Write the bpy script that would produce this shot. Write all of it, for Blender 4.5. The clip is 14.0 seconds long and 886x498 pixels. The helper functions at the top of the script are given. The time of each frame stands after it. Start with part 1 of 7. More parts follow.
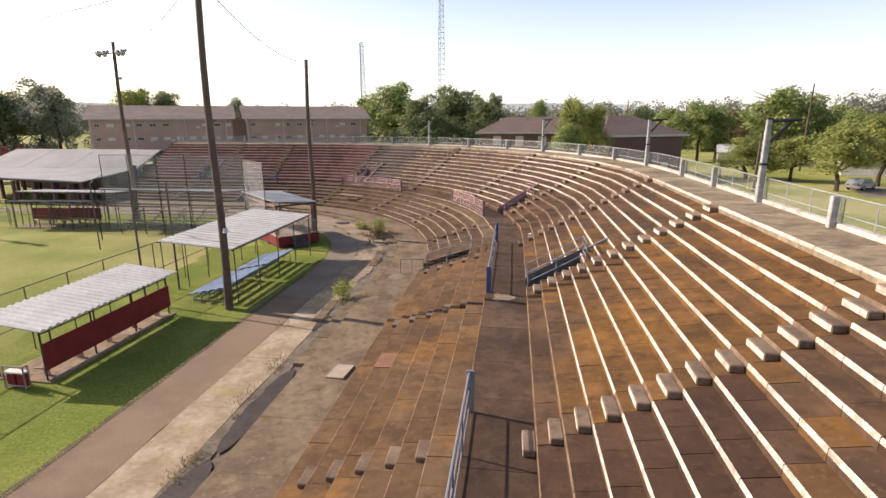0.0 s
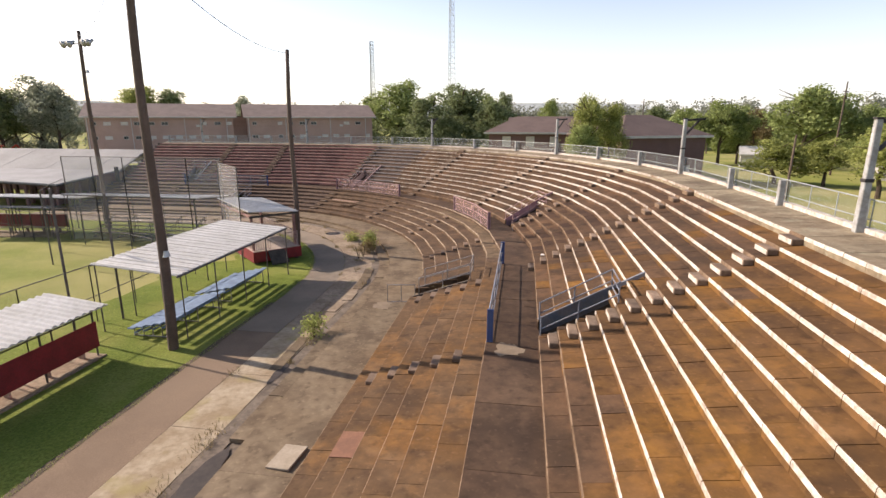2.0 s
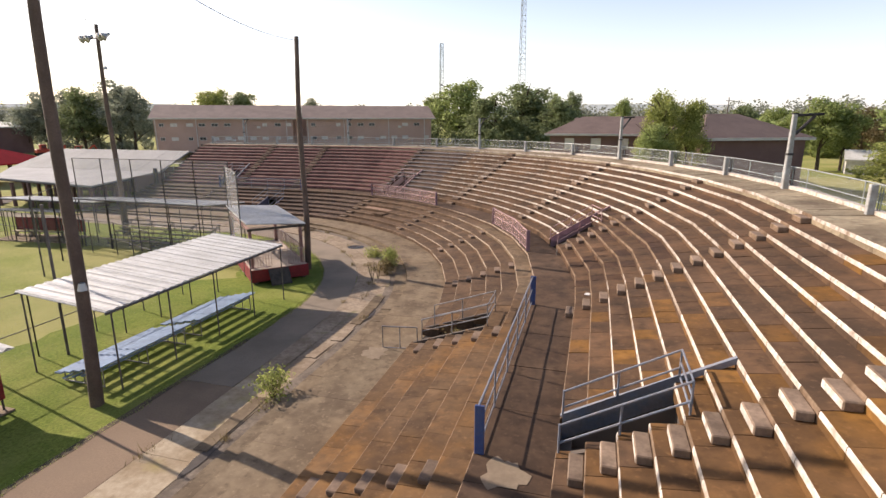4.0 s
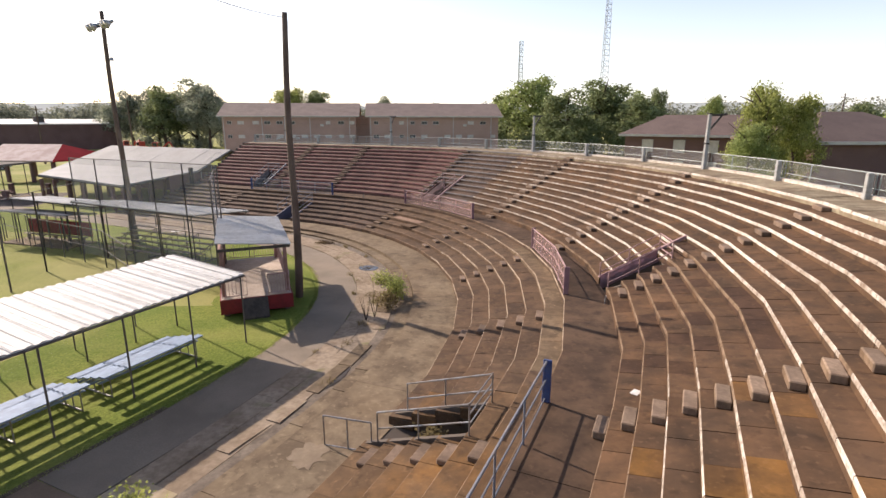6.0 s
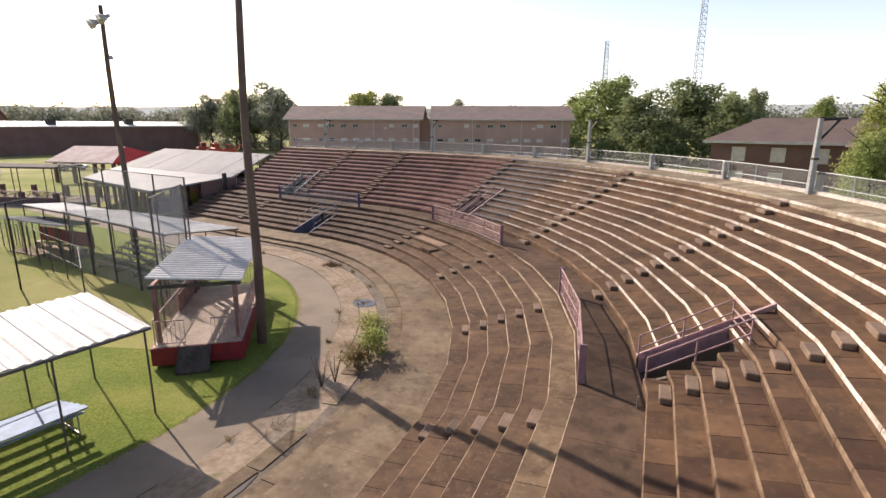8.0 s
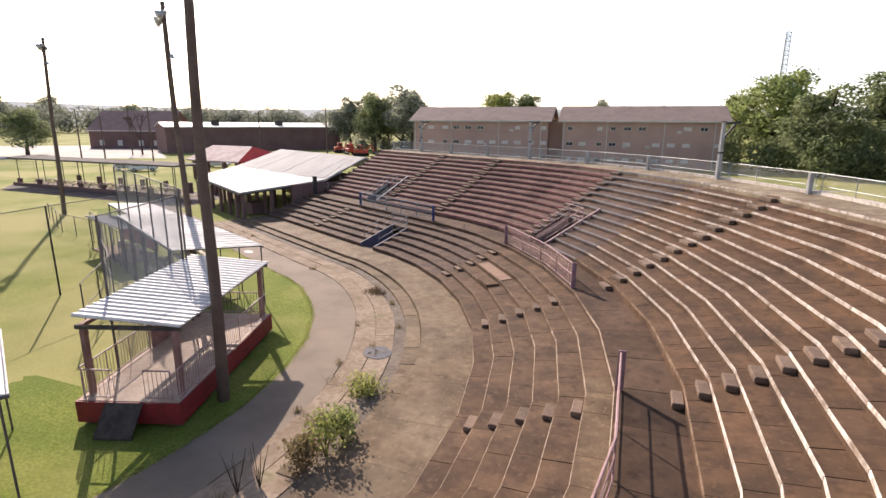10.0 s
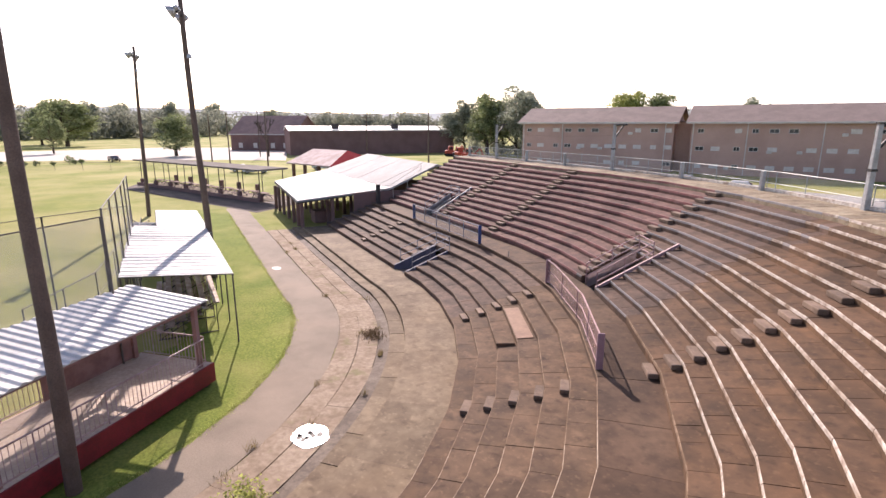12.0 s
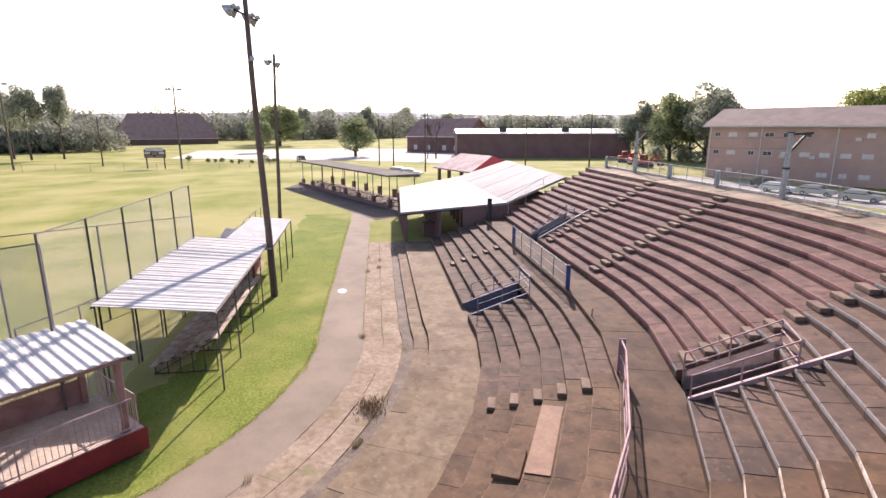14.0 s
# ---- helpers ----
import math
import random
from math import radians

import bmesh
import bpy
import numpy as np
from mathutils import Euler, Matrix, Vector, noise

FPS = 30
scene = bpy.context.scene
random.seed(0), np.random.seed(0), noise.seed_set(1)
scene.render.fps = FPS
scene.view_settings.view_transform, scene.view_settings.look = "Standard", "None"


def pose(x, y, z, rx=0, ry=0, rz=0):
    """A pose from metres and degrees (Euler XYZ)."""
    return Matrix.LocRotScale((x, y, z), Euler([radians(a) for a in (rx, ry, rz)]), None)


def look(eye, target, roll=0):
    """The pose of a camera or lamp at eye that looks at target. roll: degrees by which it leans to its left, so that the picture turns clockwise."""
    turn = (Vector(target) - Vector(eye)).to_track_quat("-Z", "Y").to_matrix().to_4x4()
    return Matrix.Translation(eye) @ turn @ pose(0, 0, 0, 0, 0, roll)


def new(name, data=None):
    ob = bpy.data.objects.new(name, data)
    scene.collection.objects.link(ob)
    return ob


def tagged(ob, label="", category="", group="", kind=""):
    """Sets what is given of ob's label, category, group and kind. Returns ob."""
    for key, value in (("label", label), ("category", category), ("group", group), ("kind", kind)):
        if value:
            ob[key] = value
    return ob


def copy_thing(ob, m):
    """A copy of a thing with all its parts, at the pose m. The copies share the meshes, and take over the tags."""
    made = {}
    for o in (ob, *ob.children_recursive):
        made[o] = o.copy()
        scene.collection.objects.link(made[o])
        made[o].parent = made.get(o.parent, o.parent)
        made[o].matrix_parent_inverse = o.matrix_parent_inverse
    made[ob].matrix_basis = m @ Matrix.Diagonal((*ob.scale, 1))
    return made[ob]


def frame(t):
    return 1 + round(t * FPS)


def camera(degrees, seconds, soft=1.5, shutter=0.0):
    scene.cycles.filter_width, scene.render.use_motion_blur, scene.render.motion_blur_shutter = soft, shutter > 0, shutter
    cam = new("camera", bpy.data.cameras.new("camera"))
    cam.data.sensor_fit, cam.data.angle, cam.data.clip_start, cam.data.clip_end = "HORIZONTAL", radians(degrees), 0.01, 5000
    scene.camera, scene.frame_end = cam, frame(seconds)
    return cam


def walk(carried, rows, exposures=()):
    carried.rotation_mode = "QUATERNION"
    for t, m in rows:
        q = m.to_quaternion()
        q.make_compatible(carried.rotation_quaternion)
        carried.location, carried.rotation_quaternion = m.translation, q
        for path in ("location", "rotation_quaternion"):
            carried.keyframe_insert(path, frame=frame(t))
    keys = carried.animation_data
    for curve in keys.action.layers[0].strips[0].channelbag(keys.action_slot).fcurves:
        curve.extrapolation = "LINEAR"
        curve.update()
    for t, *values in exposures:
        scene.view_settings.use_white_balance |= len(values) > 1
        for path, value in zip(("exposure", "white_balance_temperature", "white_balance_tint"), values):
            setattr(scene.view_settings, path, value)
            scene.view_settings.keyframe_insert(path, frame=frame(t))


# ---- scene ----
cam = camera(80.3, 14.0)
# seconds, eye, target, roll
PATH = [
    (0, (-0.026, 0.011, 8.891), (-0.016, 1.953, 8.412), -0.2),
    (0.5, (0.053, 1.074, 8.88), (0.054, 3.015, 8.401), -0.1),
    (1, (0.159, 2.305, 8.869), (0.166, 4.247, 8.391), -0.1),
    (1.5, (0.309, 3.574, 8.864), (0.322, 5.516, 8.383), -0.1),
    (2, (0.655, 4.985, 8.854), (0.63, 6.927, 8.373), -0.0),
    (2.5, (1.123, 6.471, 8.827), (1.062, 8.411, 8.342), -0.0),
    (3, (1.643, 7.982, 8.77), (1.526, 9.919, 8.287), -0.0),
    (3.2, (1.805, 8.533, 8.74), (1.661, 10.47, 8.26), 0.0),
    (5.3, (3.618, 15.647, 8.517), (3.136, 17.529, 8.042), 0.0),
    (5.5, (3.714, 16.398, 8.528), (3.21, 18.274, 8.051), 0.1),
    (6, (4.039, 18.165, 8.543), (3.493, 20.029, 8.065), 0.1),
    (6.5, (4.308, 19.786, 8.573), (3.704, 21.632, 8.096), 0.2),
    (7, (4.604, 21.522, 8.62), (3.944, 23.35, 8.146), 0.1),
    (7.5, (4.897, 23.269, 8.627), (4.168, 25.071, 8.156), 0.2),
    (8, (5.148, 25.08, 8.649), (4.332, 26.844, 8.18), 0.2),
    (8.5, (5.359, 26.932, 8.673), (4.429, 28.639, 8.205), 0.3),
    (9, (5.536, 28.72, 8.705), (4.509, 30.372, 8.239), 0.3),
    (9.2, (5.61, 29.509, 8.721), (4.53, 31.127, 8.256), 0.3),
    (11.3, (5.22, 37.916, 8.717), (3.759, 39.202, 8.258), 0.1),
    (11.5, (5.14, 38.695, 8.721), (3.646, 39.945, 8.266), -0.0),
    (12, (4.685, 40.702, 8.807), (3.109, 41.844, 8.348), 0.0),
    (12.5, (4.106, 42.701, 8.881), (2.446, 43.718, 8.421), 0.1),
    (13, (3.355, 44.682, 8.99), (1.617, 45.555, 8.526), 0.2),
    (13.5, (2.6, 46.547, 9.051), (0.798, 47.283, 8.591), 0.1),
    (14, (1.627, 48.494, 9.108), (-0.244, 49.039, 8.655), 0.0),
]
walk(cam, [(t, look(eye, target, roll)) for t, eye, target, roll in PATH],
     [(0, 0.52, 6700, 18), (3, 0.52, 6700, 18), (6, 0.54, 6650, 18), (9, 0.58, 6600, 19), (10.5, 0.75, 6500, 22), (12, 0.9, 6400, 26), (14, 1.0, 6350, 26)])

# ---- world, sun ----
SUN_FROM = Vector((-0.93, 0.367, 0.0)).normalized()
SUN_HEIGHT = radians(30.5)
world = bpy.data.worlds.new("sky")
scene.world = world
world.use_nodes = True
wn = world.node_tree.nodes
wl = world.node_tree.links
for n in list(wn):
    wn.remove(n)
sky = wn.new("ShaderNodeTexSky")
sky.sky_type = "NISHITA"
sky.sun_disc = False
sky.sun_elevation = SUN_HEIGHT
sky.sun_rotation = math.atan2(SUN_FROM.x, SUN_FROM.y)
sky.air_density, sky.dust_density, sky.ozone_density = 1.0, 1.5, 1.0
bg = wn.new("ShaderNodeBackground")
bg.inputs["Strength"].default_value = 0.115
wout = wn.new("ShaderNodeOutputWorld")
# morning haze: paler towards the horizon
coords = wn.new("ShaderNodeTexCoord")
split = wn.new("ShaderNodeSeparateXYZ")
wl.new(coords.outputs["Generated"], split.inputs[0])
lift = wn.new("ShaderNodeMapRange")
lift.inputs["From Min"].default_value, lift.inputs["From Max"].default_value = 0.0, 0.55
lift.inputs["To Min"].default_value, lift.inputs["To Max"].default_value = 1.0, 0.0
wl.new(split.outputs["Z"], lift.inputs["Value"])
power = wn.new("ShaderNodeMath")
power.operation = "POWER"
power.inputs[1].default_value = 2.2
wl.new(lift.outputs[0], power.inputs[0])
haze = wn.new("ShaderNodeMix")
haze.data_type = "RGBA"
haze.blend_type = "ADD"
haze.inputs[7].default_value = (4.0, 4.2, 4.5, 1)
wl.new(power.outputs[0], haze.inputs[0])
wl.new(sky.outputs[0], haze.inputs[6])
wl.new(haze.outputs[2], bg.inputs[0])
wl.new(bg.outputs[0], wout.inputs[0])
sun_data = bpy.data.lights.new("sun", "SUN")
sun_data.energy, sun_data.angle, sun_data.color = 5.0, radians(0.53), (1.0, 0.91, 0.78)
sun_ob = new("sun", sun_data)
sun_way = SUN_FROM * math.cos(SUN_HEIGHT) + Vector((0, 0, math.sin(SUN_HEIGHT)))
sun_ob.rotation_euler = sun_way.to_track_quat("Z", "Y").to_euler()
sun_ob.location = (-40, 40, 60)


# ---- materials ----
def mat(name, colour, other=None, scale=1.0, rough=0.8, metal=0.0, fine=None, fine_scale=25.0, fine_mix=0.35, bump=0.15, bump_scale=40.0,
        per_object=0.0, per_island=0.0, spec=0.4, edge=(0.4, 0.62)):
    """Two scales of colour, a fine relief, and a shift of brightness from piece to piece."""
    m = bpy.data.materials.new(name)
    m.use_nodes = True
    nt = m.node_tree
    n, l = nt.nodes, nt.links
    for k in list(n):
        n.remove(k)
    out = n.new("ShaderNodeOutputMaterial")
    b = n.new("ShaderNodeBsdfPrincipled")
    l.new(b.outputs[0], out.inputs[0])
    b.inputs["Roughness"].default_value = rough
    b.inputs["Metallic"].default_value = metal
    b.inputs["Specular IOR Level"].default_value = spec
    geo = n.new("ShaderNodeNewGeometry")
    pos = geo.outputs["Position"]

    def noise_ramp(sc, lo, hi, detail=4.0):
        t = n.new("ShaderNodeTexNoise")
        t.inputs["Scale"].default_value = sc
        t.inputs["Detail"].default_value = detail
        t.inputs["Roughness"].default_value = 0.62
        l.new(pos, t.inputs["Vector"])
        r = n.new("ShaderNodeMapRange")
        r.inputs["From Min"].default_value, r.inputs["From Max"].default_value = lo, hi
        l.new(t.outputs[0], r.inputs["Value"])
        return r.outputs[0], t.outputs[0]

    def mix(fac, a, c):
        x = n.new("ShaderNodeMix")
        x.data_type = "RGBA"
        for sock, v in ((x.inputs[0], fac), (x.inputs[6], a), (x.inputs[7], c)):
            if hasattr(v, "is_linked"):
                l.new(v, sock)
            else:
                sock.default_value = v
        return x.outputs[2]

    col = (*colour, 1)
    if other:
        f, _ = noise_ramp(scale, *edge)
        col = mix(f, col, (*other, 1))
    if fine:
        f, _ = noise_ramp(fine_scale, 0.38, 0.7, 6.0)
        g = n.new("ShaderNodeMath")
        g.operation = "MULTIPLY"
        g.inputs[1].default_value = fine_mix
        l.new(f, g.inputs[0])
        col = mix(g.outputs[0], col, (*fine, 1))
    if per_object or per_island:
        if per_object:
            rnd = n.new("ShaderNodeObjectInfo").outputs["Random"]
        else:
            rnd = geo.outputs["Random Per Island"]
        r = n.new("ShaderNodeMapRange")
        a = per_object or per_island
        r.inputs["To Min"].default_value, r.inputs["To Max"].default_value = 1 - a, 1 + a
        l.new(rnd, r.inputs["Value"])
        h = n.new("ShaderNodeHueSaturation")
        l.new(r.outputs[0], h.inputs["Value"])
        if hasattr(col, "is_linked"):
            l.new(col, h.inputs["Color"])
        else:
            h.inputs["Color"].default_value = col
        col = h.outputs[0]
    if hasattr(col, "is_linked"):
        l.new(col, b.inputs["Base Color"])
    else:
        b.inputs["Base Color"].default_value = col
    if bump:
        _, t = noise_ramp(bump_scale, 0, 1, 5.0)
        bp = n.new("ShaderNodeBump")
        bp.inputs["Strength"].default_value = bump
        bp.inputs["Distance"].default_value = 0.02
        l.new(t, bp.inputs["Height"])
        l.new(bp.outputs[0], b.inputs["Normal"])
    return m


def add_layer(m, colour, scale, lo, hi, strength=1.0, detail=5.0):
    """A further layer of stains over the colour of a material."""
    nt = m.node_tree
    n, l = nt.nodes, nt.links
    b = next(k for k in n if k.type == "BSDF_PRINCIPLED")
    geo = next(k for k in n if k.type == "NEW_GEOMETRY")
    t = n.new("ShaderNodeTexNoise")
    t.inputs["Scale"].default_value, t.inputs["Detail"].default_value = scale, detail
    l.new(geo.outputs["Position"], t.inputs["Vector"])
    r = n.new("ShaderNodeMapRange")
    r.inputs["From Min"].default_value, r.inputs["From Max"].default_value = lo, hi
    r.inputs["To Max"].default_value = strength
    l.new(t.outputs[0], r.inputs["Value"])
    x = n.new("ShaderNodeMix")
    x.data_type = "RGBA"
    sock = b.inputs["Base Color"]
    if sock.is_linked:
        l.new(sock.links[0].from_socket, x.inputs[6])
    else:
        x.inputs[6].default_value = sock.default_value
    x.inputs[7].default_value = (*colour, 1)
    l.new(r.outputs[0], x.inputs[0])
    l.new(x.outputs[2], sock)
    return m


def veil(name, colour, cover, metal=0.6):
    """Woven wire or netting: thin strands over open air."""
    m = bpy.data.materials.new(name)
    m.use_nodes = True
    n, l = m.node_tree.nodes, m.node_tree.links
    for k in list(n):
        n.remove(k)
    out = n.new("ShaderNodeOutputMaterial")
    b = n.new("ShaderNodeBsdfPrincipled")
    b.inputs["Base Color"].default_value = (*colour, 1)
    b.inputs["Metallic"].default_value, b.inputs["Roughness"].default_value = metal, 0.5
    tr = n.new("ShaderNodeBsdfTransparent")
    x = n.new("ShaderNodeMixShader")
    geo = n.new("ShaderNodeNewGeometry")
    t = n.new("ShaderNodeTexNoise")
    t.inputs["Scale"].default_value = 0.8
    l.new(geo.outputs["Position"], t.inputs["Vector"])
    r = n.new("ShaderNodeMapRange")
    r.inputs["To Min"].default_value, r.inputs["To Max"].default_value = cover * 0.6, cover * 1.4
    l.new(t.outputs[0], r.inputs["Value"])
    l.new(r.outputs[0], x.inputs[0])
    l.new(tr.outputs[0], x.inputs[1])
    l.new(b.outputs[0], x.inputs[2])
    l.new(x.outputs[0], out.inputs[0])
    return m


def stained(name, base, warm, dark, warm_edge, piece=False):
    """Old concrete slabs with rust-brown growth and dark damp stains; single slabs differ in tone."""
    m = mat(name, base, warm, 0.3, 0.85, fine=dark, fine_scale=3.2, fine_mix=0.5, bump=0.14, bump_scale=24, per_object=0.17 if piece else 0.0, per_island=0.0 if piece else 0.2, edge=warm_edge, spec=0.13)
    add_layer(m, dark, 0.55, 0.5, 0.7, 0.75)
    add_layer(m, dark, 1.4, 0.48, 0.68, 0.6)
    add_layer(m, tuple(min(0.45, k * 1.9) for k in base), 1.3, 0.6, 0.76, 0.35)
    add_layer(m, tuple(k * 0.6 for k in dark), 3.1, 0.56, 0.72, 0.5, 9.0)
    add_layer(m, tuple(min(0.45, k * 2.0) for k in base), 8.0, 0.58, 0.74, 0.3, 9.0)
    return m


M_TREAD_DARK_P = stained("dark_damp_slab", (0.074, 0.042, 0.027), (0.096, 0.053, 0.029), (0.04, 0.024, 0.017), (0.44, 0.64), True)
M_TREAD_RED = stained("faded_red_tread", (0.142, 0.08, 0.065), (0.157, 0.09, 0.07), (0.064, 0.037, 0.032), (0.4, 0.65), True)
M_TREAD_BLUE = stained("grey_brown_tread", (0.12, 0.078, 0.057), (0.143, 0.09, 0.062), (0.053, 0.038, 0.031), (0.4, 0.65), True)
M_TREAD_P = stained("stained_slab_tread", (0.145, 0.076, 0.032), (0.225, 0.108, 0.024), (0.063, 0.036, 0.019), (0.43, 0.66), True)
M_TREAD_LOW_P = stained("stained_low_slab", (0.152, 0.092, 0.049), (0.21, 0.104, 0.034), (0.07, 0.043, 0.026), (0.43, 0.64), True)
M_TREAD_MID_P = stained("brown_slab_tread", (0.108, 0.063, 0.037), (0.138, 0.076, 0.04), (0.05, 0.033, 0.022), (0.4, 0.65), True)
M_TREAD_NOSE_P = stained("lit_dusty_slab", (0.2, 0.14, 0.085), (0.165, 0.11, 0.066), (0.078, 0.053, 0.034), (0.42, 0.64), True)
M_TREAD_LOW_MID_P = stained("damp_low_slab", (0.14, 0.088, 0.053), (0.115, 0.068, 0.039), (0.055, 0.036, 0.025), (0.42, 0.62), True)
M_WALK_P = stained("walkway_slab", (0.098, 0.06, 0.038), (0.132, 0.084, 0.053), (0.047, 0.031, 0.022), (0.42, 0.66), True)
M_RISER = mat("whitewashed_riser", (0.62, 0.57, 0.50), (0.43, 0.36, 0.29), 1.3, 0.9, fine=(0.12, 0.075, 0.045), fine_scale=7, fine_mix=0.6, bump=0.3, edge=(0.48, 0.72), spec=0.15)
add_layer(M_RISER, (0.2, 0.13, 0.08), 2.4, 0.58, 0.74, 0.6)
M_RISER_MID = mat("faded_whitewash", (0.52, 0.46, 0.395), (0.34, 0.27, 0.205), 1.1, 0.9, fine=(0.11, 0.07, 0.045), fine_scale=6, fine_mix=0.75, bump=0.3, edge=(0.45, 0.68), spec=0.15)
add_layer(M_RISER_MID, (0.15, 0.09, 0.055), 1.7, 0.5, 0.7, 0.75)
M_RISER_RED = mat("red_riser", (0.245, 0.088, 0.08), (0.26, 0.135, 0.118), 1.3, 0.85, fine=(0.09, 0.042, 0.036), fine_scale=9, fine_mix=0.45)
M_RISER_BLUE = mat("grey_riser", (0.2, 0.19, 0.19), (0.24, 0.215, 0.2), 1.0, 0.85, fine=(0.11, 0.092, 0.086), fine_scale=9, fine_mix=0.5)
M_TOPWALK = stained("pale_top_walk", (0.3, 0.245, 0.165), (0.235, 0.175, 0.112), (0.12, 0.086, 0.057), (0.42, 0.66), True)
M_RISER_LOW = mat("worn_low_riser", (0.24, 0.165, 0.11), (0.13, 0.083, 0.05), 1.6, 0.9, fine=(0.07, 0.044, 0.028), fine_scale=9, fine_mix=0.5, spec=0.15)
M_RISER_BEND = mat("pale_bend_riser", (0.4, 0.32, 0.24), (0.22, 0.155, 0.105), 1.6, 0.9, fine=(0.09, 0.058, 0.038), fine_scale=9, fine_mix=0.5, spec=0.15)
M_CONCOURSE = stained("concourse_concrete", (0.205, 0.154, 0.1), (0.17, 0.121, 0.074), (0.095, 0.066, 0.043), (0.42, 0.66))
M_STRIP = mat("broken_pale_concrete", (0.35, 0.275, 0.2), (0.24, 0.178, 0.122), 0.7, 0.95, fine=(0.14, 0.096, 0.062), fine_scale=5, fine_mix=0.6, bump=0.6, bump_scale=14, spec=0.15)
add_layer(M_STRIP, (0.15, 0.15, 0.05), 1.1, 0.6, 0.72, 0.6)
M_ASPHALT = mat("worn_asphalt", (0.25, 0.2, 0.148), (0.2, 0.158, 0.116), 0.6, 0.9, fine=(0.14, 0.108, 0.082), fine_scale=22, fine_mix=0.5, bump=0.3, bump_scale=90, spec=0.25)
add_layer(M_ASPHALT, (0.29, 0.225, 0.165), 0.25, 0.5, 0.7, 0.5)
M_PATHBROWN = mat("dusty_brown_asphalt", (0.245, 0.172, 0.115), (0.195, 0.135, 0.09), 0.6, 0.92, fine=(0.14, 0.098, 0.066), fine_scale=18, fine_mix=0.5, bump=0.35, bump_scale=70, spec=0.2)
add_layer(M_PATHBROWN, (0.29, 0.21, 0.145), 0.3, 0.5, 0.7, 0.5)
M_STRIP_PALE = mat("pale_yellowish_concrete", (0.43, 0.35, 0.25), (0.3, 0.225, 0.145), 0.8, 0.95, fine=(0.2, 0.145, 0.085), fine_scale=5, fine_mix=0.55, bump=0.6, bump_scale=14, spec=0.15)
add_layer(M_STRIP_PALE, (0.3, 0.25, 0.09), 0.9, 0.56, 0.7, 0.5)
M_GRASS = mat("mown_grass", (0.222, 0.255, 0.05), (0.16, 0.205, 0.036), 0.35, 0.95, fine=(0.07, 0.095, 0.016), fine_scale=11, fine_mix=0.85, bump=1.0, bump_scale=40, spec=0.1)
add_layer(M_GRASS, (0.11, 0.15, 0.02), 3.2, 0.52, 0.66, 0.6)
add_layer(M_GRASS, (0.33, 0.3, 0.1), 0.25, 0.5, 0.68, 0.5)
M_FIELD = mat("dry_mown_field", (0.27, 0.278, 0.07), (0.205, 0.235, 0.05), 0.3, 0.95, fine=(0.1, 0.115, 0.025), fine_scale=11, fine_mix=0.75, bump=1.0, bump_scale=40, spec=0.1)
add_layer(M_FIELD, (0.16, 0.18, 0.04), 2.4, 0.54, 0.68, 0.4)
add_layer(M_FIELD, (0.37, 0.325, 0.14), 0.08, 0.4, 0.62, 0.75)
M_SOIL = mat("dark_soil", (0.085, 0.062, 0.04), (0.13, 0.095, 0.06), 2.0, 0.95)
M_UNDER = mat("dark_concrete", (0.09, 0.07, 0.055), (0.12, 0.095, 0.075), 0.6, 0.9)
M_BLOCK = mat("step_block_concrete", (0.27, 0.19, 0.13), (0.16, 0.108, 0.072), 1.6, 0.9, fine=(0.1, 0.068, 0.05), fine_scale=12, fine_mix=0.5, per_object=0.25)
M_BLOCK_BROWN = mat("brown_step_block", (0.21, 0.142, 0.097), (0.135, 0.09, 0.06), 1.6, 0.9, fine=(0.09, 0.06, 0.043), fine_scale=12, fine_mix=0.5, per_object=0.2)
M_GALV = mat("galvanised_pipe", (0.36, 0.36, 0.36), (0.25, 0.22, 0.19), 3.0, 0.5, 0.6, fine=(0.14, 0.09, 0.06), fine_scale=20, fine_mix=0.4, bump=0)
M_DARKPIPE = mat("dark_pipe", (0.055, 0.048, 0.043), (0.095, 0.08, 0.068), 3.0, 0.8, 0.0, bump=0, spec=0.2)
M_PINK = mat("faded_pink_paint", (0.42, 0.27, 0.27), (0.30, 0.18, 0.17), 2.5, 0.7, fine=(0.16, 0.10, 0.08), fine_scale=15, fine_mix=0.4)
M_BLUE = mat("blue_paint", (0.028, 0.06, 0.20), (0.05, 0.09, 0.2), 2.5, 0.6, fine=(0.10, 0.08, 0.07), fine_scale=15, fine_mix=0.3)
M_BLUEGREY = mat("blue_grey_paint", (0.16, 0.19, 0.24), (0.22, 0.21, 0.22), 2.5, 0.65, fine=(0.10, 0.08, 0.07), fine_scale=15, fine_mix=0.3)
M_SLATE = mat("shaded_slate_blue", (0.085, 0.085, 0.125), (0.12, 0.11, 0.14), 2.5, 0.75, fine=(0.06, 0.05, 0.055), fine_scale=15, fine_mix=0.3)
M_PURPLE = mat("faded_purple_paint", (0.25, 0.145, 0.165), (0.29, 0.18, 0.19), 2.5, 0.8, fine=(0.14, 0.085, 0.085), fine_scale=15, fine_mix=0.3)
M_LILAC = mat("faded_lilac_paint", (0.44, 0.3, 0.34), (0.36, 0.24, 0.27), 2.5, 0.75, fine=(0.17, 0.11, 0.11), fine_scale=12, fine_mix=0.3)
M_PANEL = mat("pinkish_grey_paint", (0.42, 0.36, 0.35), (0.33, 0.27, 0.26), 2.5, 0.7, fine=(0.15, 0.11, 0.1), fine_scale=14, fine_mix=0.35)
